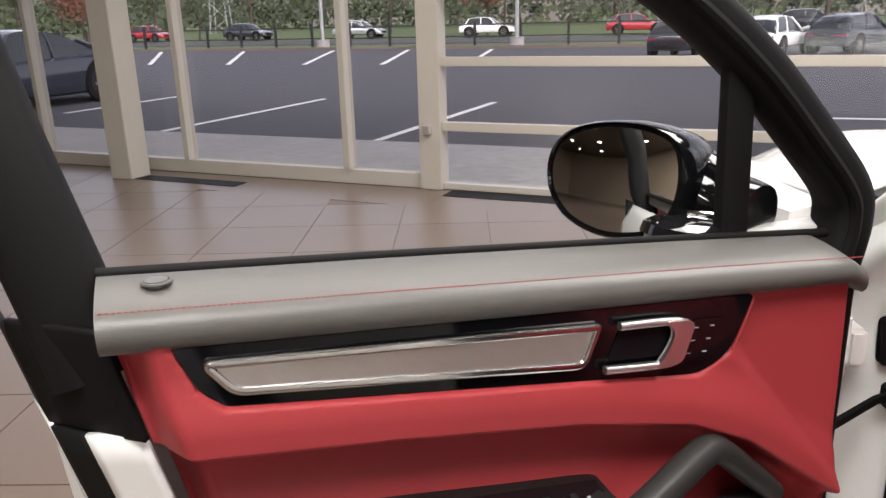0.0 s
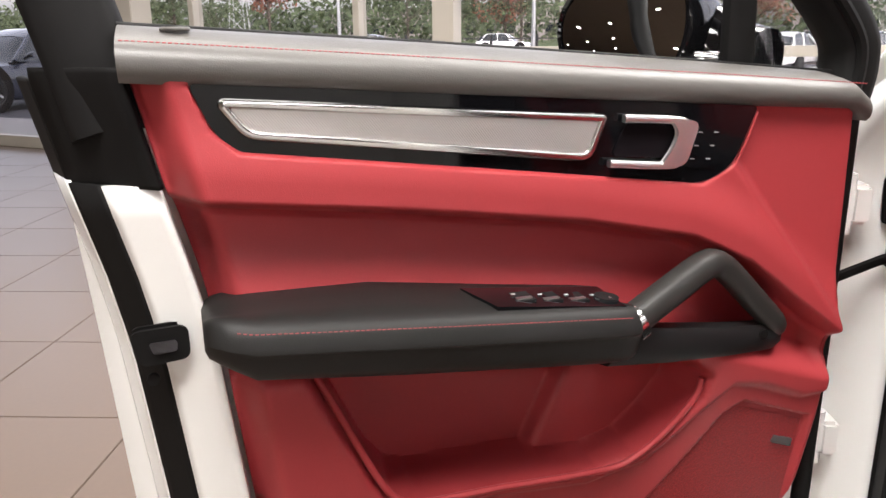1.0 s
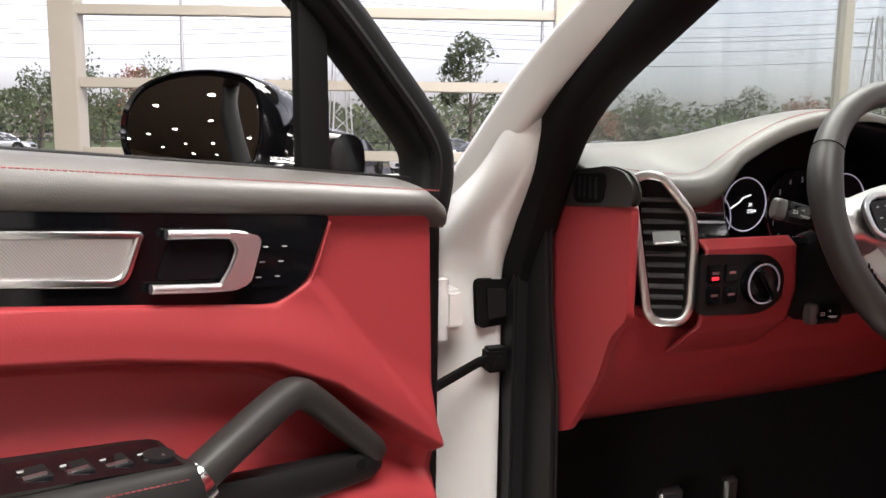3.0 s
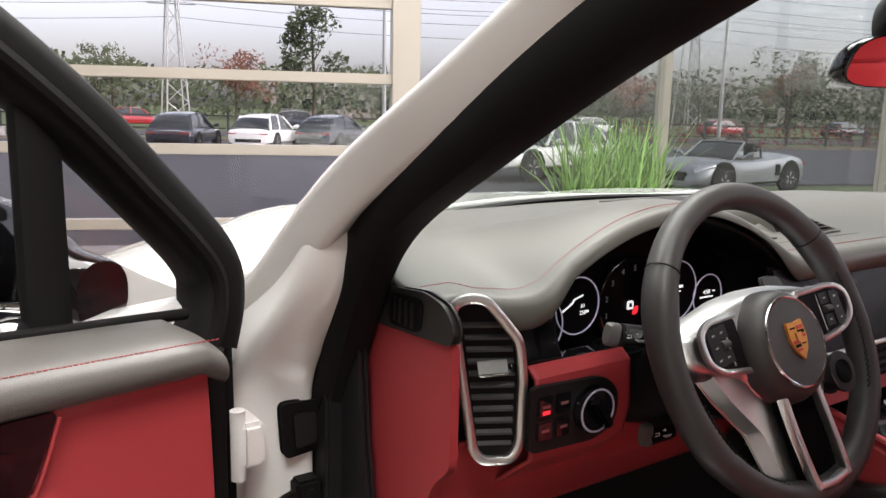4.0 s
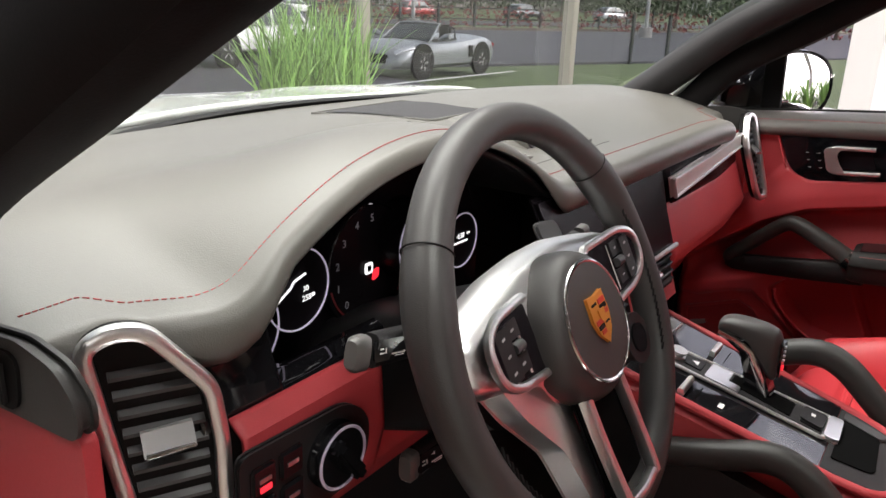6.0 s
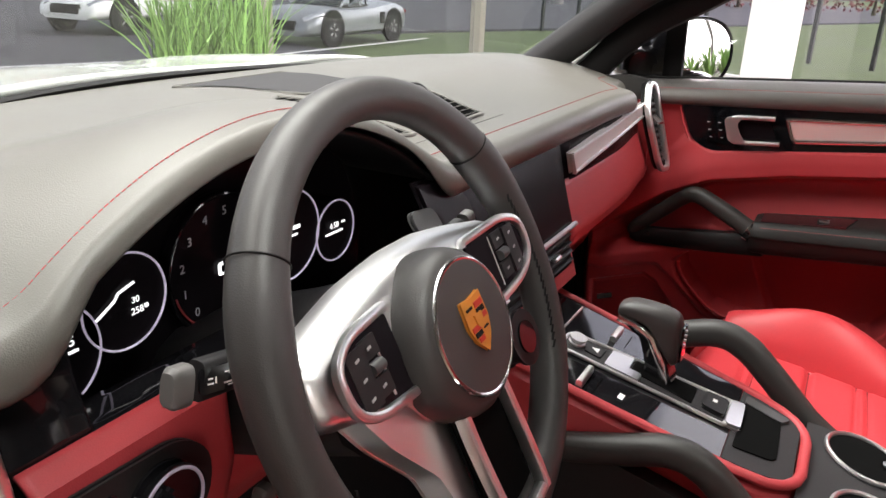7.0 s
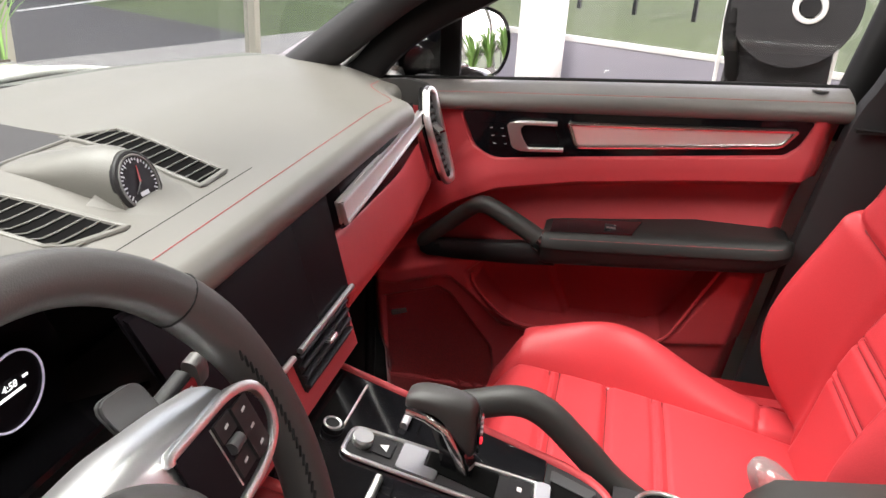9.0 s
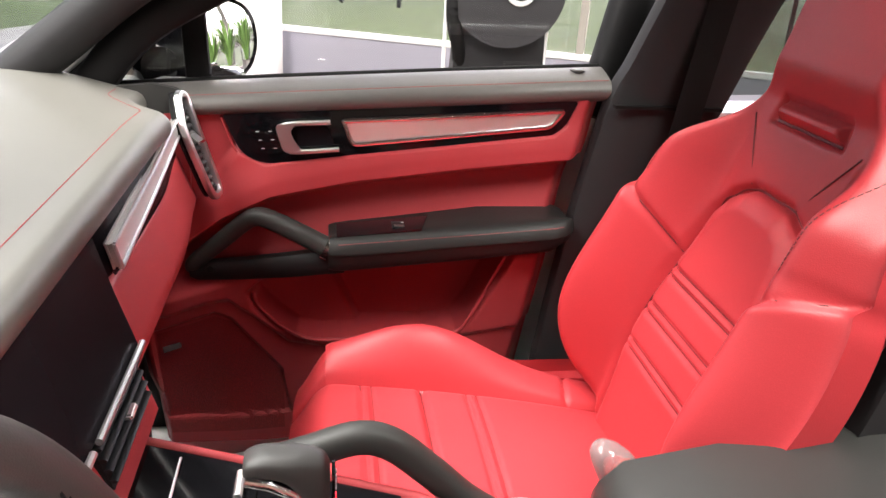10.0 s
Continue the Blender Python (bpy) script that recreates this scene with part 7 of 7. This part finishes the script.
# grab bars
for s in (-1, 1):
    x = CX + s * 0.112
    gb = spline([(x, -0.10, 0.765), (x, -0.16, 0.782), (x, -0.215, 0.798), (x, -0.268, 0.815), (x, -0.305, 0.806), (x, -0.347, 0.770), (x, -0.390, 0.728), (x, -0.43, 0.700)], 36)
    part("grab_bar", tube([Vector(p) - Vector((0, 0, 0.045 if s < 0 else 0)) for p in gb], (0.017, 0.016), up=(1, 0, 0), seg=14, power=2.6), BLACKL, console, "black leather grab bar")
    part("bar_side", loft(bmesh.new(), [[Vector((x + a, y, z)) for a, z in ((-0.012, zt), (0.012, zt), (0.012, 0.45), (-0.012, 0.45))] for y, zt in ((-0.05, 0.74), (-0.2, 0.745), (-0.32, 0.715), (-0.45, 0.66))]), CARPET if s > 0 else PLASTIC, console)
# cup holders and armrest lid
part("rear_console", loft(bmesh.new(), [[Vector((CX + x, y, z)) for x, z in ((-0.115, 0.40), (-0.115, zt - 0.015), (-0.100, zt), (0.100, zt), (0.115, zt - 0.015), (0.115, 0.40))] for y, zt in ((-0.392, 0.735), (-0.43, 0.728), (-0.50, 0.712), (-0.56, 0.70), (-1.05, 0.70))]), TRIMGREY, console, "charcoal rear console")
for cx, cy in ((CX + 0.066, -0.458), (CX - 0.052, -0.470)):
    cz = along([(-0.56, 0.700), (-0.50, 0.712), (-0.43, 0.728)], cy)
    # cup hollow is a flat disc, its inner shade put into the black
    cup = part("cup_holder", disc((cx, cy, cz - 0.001), (0, -0.22, 1), 0.042, 0.003, 36), HOLESHADE, console, "round cup holder with chrome ring, its hollow a flat shade-black disc")
    part("cup_ring", hoop((cx, cy, cz + 0.003), (0, -0.22, 1), 0.044, 0.0030, 40), SATIN, cup)
    part("cup_tongue", box((cx - 0.006, cy - 0.034, cz + 0.001), (cx + 0.006, cy - 0.018, cz + 0.006), None, 0.002), SATIN, cup)
arm = []
for y, zt, f in ((-0.522, 0.742, 0.80), (-0.532, 0.764, 0.93), (-0.56, 0.784, 1.0), (-0.68, 0.806, 1.0), (-0.82, 0.828, 1.0), (-1.03, 0.835, 0.96), (-1.05, 0.81, 0.85)):
    arm.append([Vector((CX + x * f, y, z)) for x, z in ((-0.11, zt - 0.06), (-0.118, zt - 0.03), (-0.105, zt - 0.006), (-0.05, zt + 0.002), (0.05, zt + 0.002), (0.105, zt - 0.006), (0.118, zt - 0.03), (0.11, zt - 0.06))])
lid = part("armrest_lid", loft(bmesh.new(), arm), BLACKL, console, "black leather centre armrest")
part("lid_button", hoop((CX + 0.045, -0.533, 0.764), (0, -0.75, 0.65), 0.010, 0.002, 20), SATIN, lid)
part("lid_key", disc((CX + 0.045, -0.531, 0.763), (0, -0.75, 0.65), 0.008, 0.003, 20), GLOSS, lid)


# footwell side panel
part("footwell_side", plate([Vector((0.775, y, z)) for y, z in ((0.115, 0.86), (0.13, 0.93), (0.55, 0.95), (0.75, 0.30), (0.115, 0.28))], (0.008, 0, 0), 0.002), CARPET, car, "dark carpeted footwell side")

# ---- seats ----
def build_seat(cx, back_y, label):
    def cushion(u, v):
        x = -0.255 + 0.51 * u
        a = abs(x) / 0.255
        y = back_y + 0.52 * v
        z = 0.562 + 0.12 * v - 0.045 * v * v - 0.085 * step(0.84, 1.02, v) ** 2
        if a > 0.62:                              # side bolster: a rounded hump, highest past the middle
            p = math.sin(math.pi / 2 * (a - 0.62) / 0.22) ** 0.8 if a < 0.84 else 1 - ((a - 0.84) / 0.16) ** 2
            z += (0.014 + 0.070 * math.exp(-((v - 0.58) / 0.27) ** 2)) * p
            z -= 0.07 * max(0, (a - 0.84) / 0.16) ** 3
            z -= 0.007 * math.exp(-((v - 0.17 + 0.08 * a) / 0.010) ** 2)
        else:
            z += 0.010 * (1 - (a / 0.62) ** 2)
            z -= 0.011 * math.exp(-((v - 0.60) / 0.011) ** 2)
            for c in (0.425, 0.458, 0.755, 0.788):
                z -= 0.006 * math.exp(-((v - c) / 0.008) ** 2) * step(0.62, 0.55, a)
        z -= 0.011 * math.exp(-((a - 0.62) / 0.018) ** 2)
        ext = 0.0 if v < 0.9 else -0.02 * a ** 4
        return Vector((cx + x, y + ext, z))
    bm = sheet(cushion, 90, 130)
    es = [e for e in bm.edges if e.is_boundary]
    r = bmesh.ops.extrude_edge_only(bm, edges=es)
    for vtx in [g for g in r["geom"] if isinstance(g, bmesh.types.BMVert)]:
        vtx.co.z = 0.44
        vtx.co.y = back_y + (vtx.co.y - back_y) * 0.96
    seat = part("front_seat", bm, SEATRED, car, label)
    def bead(pts, r=0.0016):
        part("seat_seam", tube(pts, r, seg=6), SEAM, seat)
    for a in (-0.62, 0.62):
        bead([cushion(0.5 + a / 2, k / 30) for k in range(3, 30)])
    bead([cushion(0.19 + 0.62 * k / 20, 0.60) for k in range(21)])
    for v in (0.425, 0.458, 0.755, 0.788):
        bead([cushion(0.205 + 0.59 * k / 20, v) for k in range(21)], 0.0011)
    part("seat_base", box((cx - 0.23, back_y + 0.02, 0.33), (cx + 0.23, back_y + 0.48, 0.46), None, 0.02), PLASTIC, seat)
    for x in (-0.2, 0.2):
        part("seat_rail", box((cx + x - 0.02, back_y - 0.05, 0.30), (cx + x + 0.02, back_y + 0.5, 0.335), None, 0.004), IRON, seat)
    tilt = radians(16)
    by, bz = Vector((0, -math.sin(tilt), math.cos(tilt))), Vector((0, math.cos(tilt), math.sin(tilt)))
    B0 = Vector((cx, back_y + 0.015, 0.545))
    half = [(0.0, 0.200), (0.10, 0.245), (0.20, 0.272), (0.30, 0.275), (0.39, 0.260), (0.425, 0.246), (0.45, 0.242), (0.50, 0.224), (0.57, 0.180), (0.62, 0.148), (0.66, 0.138), (0.74, 0.140), (0.80, 0.128), (0.835, 0.09)]

    half = [(q[0], q[1]) for q in spline([(a, b, 0) for a, b in half], 80)]

    def back(u, v):
        t = 0.835 * v
        hw = along(half, t)
        x = (2 * u - 1) * hw
        a = abs(2 * u - 1)
        ax = abs(x)
        line = 0.335 + 0.85 * (ax - 0.125)         # seam between the lower wing and the shoulder
        wing = step(0.016, -0.020, t - line)
        rise = step(0.118 + 0.05 * step(0.35, 0.0, t), 0.205 + 0.02 * step(0.35, 0.0, t), ax)
        d = 0.106 * rise * wing * step(-0.10, 0.08, t)
        d += 0.090 * step(0.110, 0.20, ax) * (1 - wing) * step(0.63, 0.48, t)
        d -= 0.085 * step(0.70, 1.0, a) ** 1.8
        if ax > 0.12:
            d -= 0.008 * math.exp(-((t - line) / 0.008) ** 2) * step(0.12, 0.14, ax)
        d += 0.018 * step(0.592, 0.65, t) - 0.06 * step(0.78, 0.835, t) ** 2
        d += 0.020 * math.exp(-((t - 0.20) / 0.12) ** 2)
        # stitched panel: arched top, softly padded, with pleats
        edge = inside([(-0.160, -0.1), (-0.132, 0.30), (-0.110, 0.42), (-0.085, 0.455), (-0.045, 0.475), (0.045, 0.475), (0.085, 0.455), (0.110, 0.42), (0.132, 0.30), (0.160, -0.1)], x, t)
        d += 0.012 * step(0.0, 0.035, edge)
        d -= 0.012 * math.exp(-(edge / 0.006) ** 2)
        if edge > 0.006:
            for c in (0.172, 0.186, 0.238, 0.252, 0.303, 0.317):
                d -= 0.006 * math.exp(-((t - c) / 0.0040) ** 2)
        # slot under the headrest
        slot = inside([(-0.078, 0.568), (0.078, 0.568), (0.072, 0.600), (-0.072, 0.600)], x, t)
        d -= 0.007 * math.exp(-((slot - 0.001) / 0.005) ** 2)
        d += 0.008 * step(0.004, 0.014, slot)
        return B0 + Vector((x, 0, 0)) + by * t + bz * d
    bm = sheet(back, 180, 240)
    es = [e for e in bm.edges if e.is_boundary]
    r = bmesh.ops.extrude_edge_only(bm, edges=es)
    vs = [g for g in r["geom"] if isinstance(g, bmesh.types.BMVert)]
    for vtx in vs:
        vtx.co -= bz * 0.045
    bm.faces.new(sorted(vs, key=lambda q: math.atan2((q.co - B0).dot(by) - 0.4, q.co.x - cx)))
    shell_pts = [back(0, k / 40) for k in range(1, 40)] + [back(1, k / 40) for k in range(39, 0, -1)]
    part("back_shell", plate([q - bz * 0.070 for q in shell_pts], bz * -0.05), TRIMGREY, seat, "black seat back shell")
    part("backrest", bm, SEATRED, seat, "red leather sports backrest with built-in headrest")
    def on_back(x, t):
        return back(0.5 + x / (2 * along(half, t)), t / 0.835) + bz * 0.0005
    arch = [(-0.150, 0.06), (-0.137, 0.25), (-0.112, 0.41), (-0.086, 0.454), (-0.045, 0.475), (0, 0.4755), (0.045, 0.475), (0.086, 0.454), (0.112, 0.41), (0.137, 0.25), (0.150, 0.06)]
    bead([on_back(q.x, q.y) for q in spline([(x, t, 0) for x, t in arch], 60)], 0.0018)
    for t in (0.172, 0.186, 0.238, 0.252, 0.303, 0.317):
        bead([on_back(-0.120 + 0.240 * k / 16, t) for k in range(17)], 0.0011)
    for s in (-1, 1):
        bead([on_back(s * x, t) for x, t in ((0.128, 0.338), (0.15, 0.356), (0.18, 0.382), (0.205, 0.403), (0.225, 0.420))], 0.0012)
        part("stitching", dashes([on_back(s * (0.188 - 0.0004 * k * k / 60), 0.432 + 0.0021 * k) for k in range(60)], 0.0008), SEAM, seat)
        bead([on_back(s * x, t) for x, t in ((0.055, 0.478), (0.085, 0.52), (0.118, 0.566), (0.142, 0.600))], 0.0012)
    bead([on_back(x, 0.569) for x in (-0.072, -0.036, 0, 0.036, 0.072)], 0.002)
    # plastic corner where back and cushion meet
    part("side_shell", box((cx + (0.24 if cx > 0 else -0.29), back_y - 0.05, 0.42), (cx + (0.29 if cx > 0 else -0.24), back_y + 0.16, 0.60), None, 0.03), SEATRED, seat)
    return seat


build_seat(0.368, -0.700, "red leather sports seat with pleated panels")
build_seat(-0.372, -0.98, "red leather sports seat with pleated panels")
# rear bench
rings = [[Vector((x, y, z)) for y, z in ((-1.35, 0.56), (-1.32, 0.62), (-1.72, 0.60), (-1.80, 0.66), (-1.98, 1.12), (-2.06, 1.12), (-1.95, 0.5), (-1.35, 0.45))] for x in (-0.66, -0.30, 0.0, 0.30, 0.66)]
bench = part("rear_bench", loft(bmesh.new(), rings), SEATRED, car, "red leather rear bench")
for x in (-0.4, 0.4):
    part("headrest", box((x - 0.13, -2.08, 1.12), (x + 0.13, -1.98, 1.28), None, 0.03), SEATRED, bench)

# belt buckle still in its clear wrapper, belt on the centre pillar
rings = []
for k, (t, r) in enumerate(((0.0, 0.016), (0.25, 0.020), (0.45, 0.0225), (0.62, 0.0230), (0.78, 0.0225), (0.88, 0.0200), (0.95, 0.0145), (0.99, 0.005))):
    c = Vector((0.165 + 0.014 * t, -0.615 + 0.055 * t, 0.65 + 0.114 * t))
    rings.append([c + Vector((r * math.cos(a) * (1 + 0.06 * math.sin(3 * a + k)), 1.25 * r * math.sin(a), 0.10 * r * math.cos(2 * a + k))) for a in [2 * math.pi * q / 20 for q in range(20)]])
bk = part("belt_buckle", loft(bmesh.new(), rings), CLEARPL, car, "belt buckle wrapped in crinkled clear plastic")
part("buckle_core", box((0.166, -0.590, 0.70), (0.180, -0.571, 0.740), None, 0.004), REDE, bk)
belt = [Vector((0.660, -0.86, 1.32)), Vector((0.668, -0.83, 1.05)), Vector((0.672, -0.80, 0.75)), Vector((0.675, -0.78, 0.42))]
part("seat_belt", tube(belt, (0.024, 0.0015), up=(1, 0, 0), seg=8, power=4), RUBBER, car, "black seat belt")
part("belt_guide", box((0.650, -0.885, 1.27), (0.675, -0.82, 1.36), None, 0.01), PLASTIC, car, "black belt guide")
part("pillar_joint", box((0.690, -0.90, 1.045), (0.702, -0.71, 1.050), None), RUBBER, car)

# inside mirror and sensor housing
def mirror_ring(f, d):
    pts = []
    for k in range(40):
        a = 2 * math.pi * k / 40
        x, z = math.copysign(abs(math.cos(a)) ** 0.5, math.cos(a)), math.copysign(abs(math.sin(a)) ** 0.62, math.sin(a))
        pts.append(Vector((0.035 + 0.148 * x * f, -0.075 + d - 0.036 * x - 0.014 * z, 1.322 + 0.037 * z * f + 0.008 * x)))
    return pts


im = part("inside_mirror", loft(bmesh.new(), [mirror_ring(f, d) for f, d in ((0.95, -0.001), (0.985, -0.002), (1.0, 0.004), (0.97, 0.018), (0.86, 0.032), (0.55, 0.042))]), GLOSS, car, "inside rear-view mirror in a black housing")
part("mirror_glass", plate([p for p in mirror_ring(0.945, -0.0022)], (0, 0.001, 0)), MIRROR, im)
part("sensor_housing", loft(bmesh.new(), [[Vector((0.02 + w * math.copysign(abs(math.cos(a)) ** 0.6, math.cos(a)), y, z + 0.034 * math.sin(a))) for a in [2 * math.pi * k / 24 for k in range(24)]] for y, z, w in ((-0.02, 1.372, 0.045), (-0.05, 1.385, 0.075), (-0.12, 1.420, 0.095), (-0.24, 1.480, 0.10))]), PLASTIC, im, "black sensor cover")
part("mirror_stem", tube([Vector((0.0, -0.045, 1.32)), Vector((0.01, -0.03, 1.345)), Vector((0.02, -0.04, 1.37))], 0.014), PLASTIC, im)

# pedals
for x, w in ((-0.42, 0.05), (-0.29, 0.03)):
    part("pedal", box((x - w / 2, 0.24, 0.40), (x + w / 2, 0.26, 0.50), None, 0.006), SATIN, car, "metal foot pedal")


# ---- things in the showroom ----
# planter of tall artificial reeds by the glass
PB = WM @ Vector((4.74, -0.55, FLOOR))
pl = thing("reed_planter", "tall bright green artificial reeds in a grey trough by the glass", "plant", PB)
box_m = Matrix.Translation(PB) @ Matrix.Rotation(math.atan2(WA.y, WA.x), 4, "Z")
part("trough", box((-0.36, -0.16, 0), (0.36, 0.16, 0.55), box_m, 0.015), GALV, pl)
part("soil", box((-0.33, -0.13, 0.53), (0.33, 0.13, 0.56), box_m), BARK, pl)
bm = bmesh.new()
rg = random.Random(11)
for _ in range(620):
    x, y = rg.uniform(-0.32, 0.32), rg.uniform(-0.12, 0.12)
    h = (1.24 - FLOOR - 0.55) * rg.uniform(0.52, 1.0) ** 1.3
    lean = Vector((rg.gauss(0, 0.15), rg.gauss(0, 0.07), 0))
    w = rg.uniform(0.003, 0.0075)
    d = Vector((math.cos(rg.uniform(0, 3.1)), rg.uniform(-0.5, 0.5), 0)).normalized() * w
    p = [Vector((x, y, 0.55)) + lean * (t * t) + Vector((0, 0, h * t)) for t in (0, 0.4, 0.75, 1.0)]
    vs = [(bm.verts.new(box_m @ (q - d * k)), bm.verts.new(box_m @ (q + d * k))) for q, k in zip(p, (1, 1, 0.7, 0.15))]
    for a, b in zip(vs, vs[1:]):
        bm.faces.new((a[0], a[1], b[1], b[0]))
link("reeds", bm, BLADE, pl, "dense bright green blades", True, False)

# steel tubs of tall plants along the side glass, seen in the door mirror
def plant_tub(a, b, h, seed):
    rp = random.Random(seed)
    base = WM @ Vector((a, b, FLOOR))
    t = thing("plant_tub", "round brushed steel tub with tall green leaves", "plant", base, "plant tubs by the glass")
    part("tub", tube([base, base + Vector((0, 0, 0.02)), base + Vector((0, 0, h - 0.02)), base + Vector((0, 0, h))], lambda u: 0.15 + 0.015 * u, (0, 1, 0), 32), SATIN, t, "brushed steel tub")
    part("soil", disc(base + Vector((0, 0, h - 0.01)), (0, 0, 1), 0.155, 0.02, 24), BARK, t)
    bm = bmesh.new()
    for _ in range(90):
        d = Vector((rp.gauss(0, 1), rp.gauss(0, 1), 0)).normalized()
        reach, top_, w = rp.uniform(0.15, 0.55), rp.uniform(0.6, 1.3), rp.uniform(0.012, 0.028)
        side = d.cross(Vector((0, 0, 1))) * w
        p = [base + Vector((0, 0, h)) + d * (0.05 + reach * q * q) + Vector((0, 0, top_ * q - 0.25 * top_ * q ** 3)) for q in (0, 0.3, 0.6, 0.85, 1.0)]
        vs = [(bm.verts.new(q - side * k), bm.verts.new(q + side * k)) for q, k in zip(p, (0.5, 1, 1, 0.7, 0.1))]
        for u, v in zip(vs, vs[1:]):
            bm.faces.new((u[0], u[1], v[1], v[0]))
    link("leaves", bm, BLADE, t, "arching green leaves", True, False)


for a, b, h, seed in ((7.42, -7.10, 0.78, 1), (7.10, -7.42, 0.70, 2), (7.85, -6.80, 0.80, 3)):
    plant_tub(a, b, h, seed)

# round black display stand on the passenger's side
DX, DY = 2.82, -0.965
ds = thing("display_stand", "black round display disc with a white ring on a black upright", "display stand", (DX, DY, FLOOR))
part("upright", loft(bmesh.new(), [[Vector((DX + x, DY + y * w, z)) for x, y in ((-0.05, -1), (0.05, -1), (0.05, 1), (-0.05, 1))] for z, w in ((FLOOR, 0.21), (0.6, 0.205), (0.95, 0.19), (1.05, 0.15))]), PLASTIC, ds)
DC = Vector((DX - 0.06, DY - 0.01, 1.09))
part("disc", disc(DC, (-1, 0.1, 0), 0.225, 0.05, 56, 0.014), TRIMGREY, ds, "large matt black disc")
part("ring", hoop(DC + Vector((-0.055, -0.045, -0.005)), (-1, 0.1, 0), 0.052, 0.012, 40), COLUMN, ds, "white ring")
part("boss", disc(DC + Vector((-0.055, -0.045, -0.005)), (-1, 0.1, 0), 0.032, 0.018, 28, 0.004), PLASTIC, ds)
part("hose", tube(spline([(DX - 0.03, DY + 0.20, 1.2), (DX - 0.07, DY + 0.215, 0.98), (DX - 0.05, DY + 0.18, 0.84), (DX, DY + 0.16, 0.72)], 20), 0.03), RUBBER, ds)
for s in (-1, 1):
    part("side_post", box((DX + 0.04, DY + s * 0.225 - 0.008, FLOOR), (DX + 0.06, DY + s * 0.225 + 0.008, 1.9), None, 0.003), COLUMN, ds, "slim pale post")

# ---- floor tiles, nearest ones single ----
def tile_mesh():
    bm = box((0.002, 0.002, -0.012), (0.598, 0.598, 0.0), None, 0.0015)
    bmesh.ops.recalc_face_normals(bm, faces=bm.faces)
    me = bpy.data.meshes.new("tile")
    bm.to_mesh(me)
    bm.free()
    me.materials.append(TILE)
    return me


tile = tile_mesh()
floor_ob = bpy.data.objects["floor"]
wi = WM.inverted()
rest = bmesh.new()
count = 0
for i in range(-42, 20):
    for j in range(-44, 22):
        x, y = 0.6 * i - 0.01, 0.6 * j + 0.05
        q = wi @ Vector((x + 0.3, y + 0.3, 0))
        if not (A_LEFT + 0.1 < q.x < A_RIGHT - 0.4 and B_BACK + 0.4 < q.y < -0.42):
            continue
        if -6.2 < x < -0.7 and -0.9 < y < 6.6 and count < 300:
            ob = new("tile", tile)
            ob.location = (x, y, FLOOR)
            ob.parent = floor_ob
            count += 1
        else:
            box((x + 0.002, y + 0.002, FLOOR - 0.012), (x + 0.598, y + 0.598, FLOOR), None, 0, rest)
tagged(part("floor_tiles", rest, TILE, floor_ob), "further brown-grey floor tiles", "", "", "stuff")
# cut tiles along the glass
edge = bmesh.new()
for k in range(45):
    box((A_LEFT + 0.1 + 0.6 * k, -0.62, FLOOR - 0.014), (A_LEFT + 0.698 + 0.6 * k, -0.07, FLOOR - 0.002), WM, 0, edge)
tagged(part("edge_tiles", edge, TILE, floor_ob), "cut tiles along the glass", "", "", "stuff")
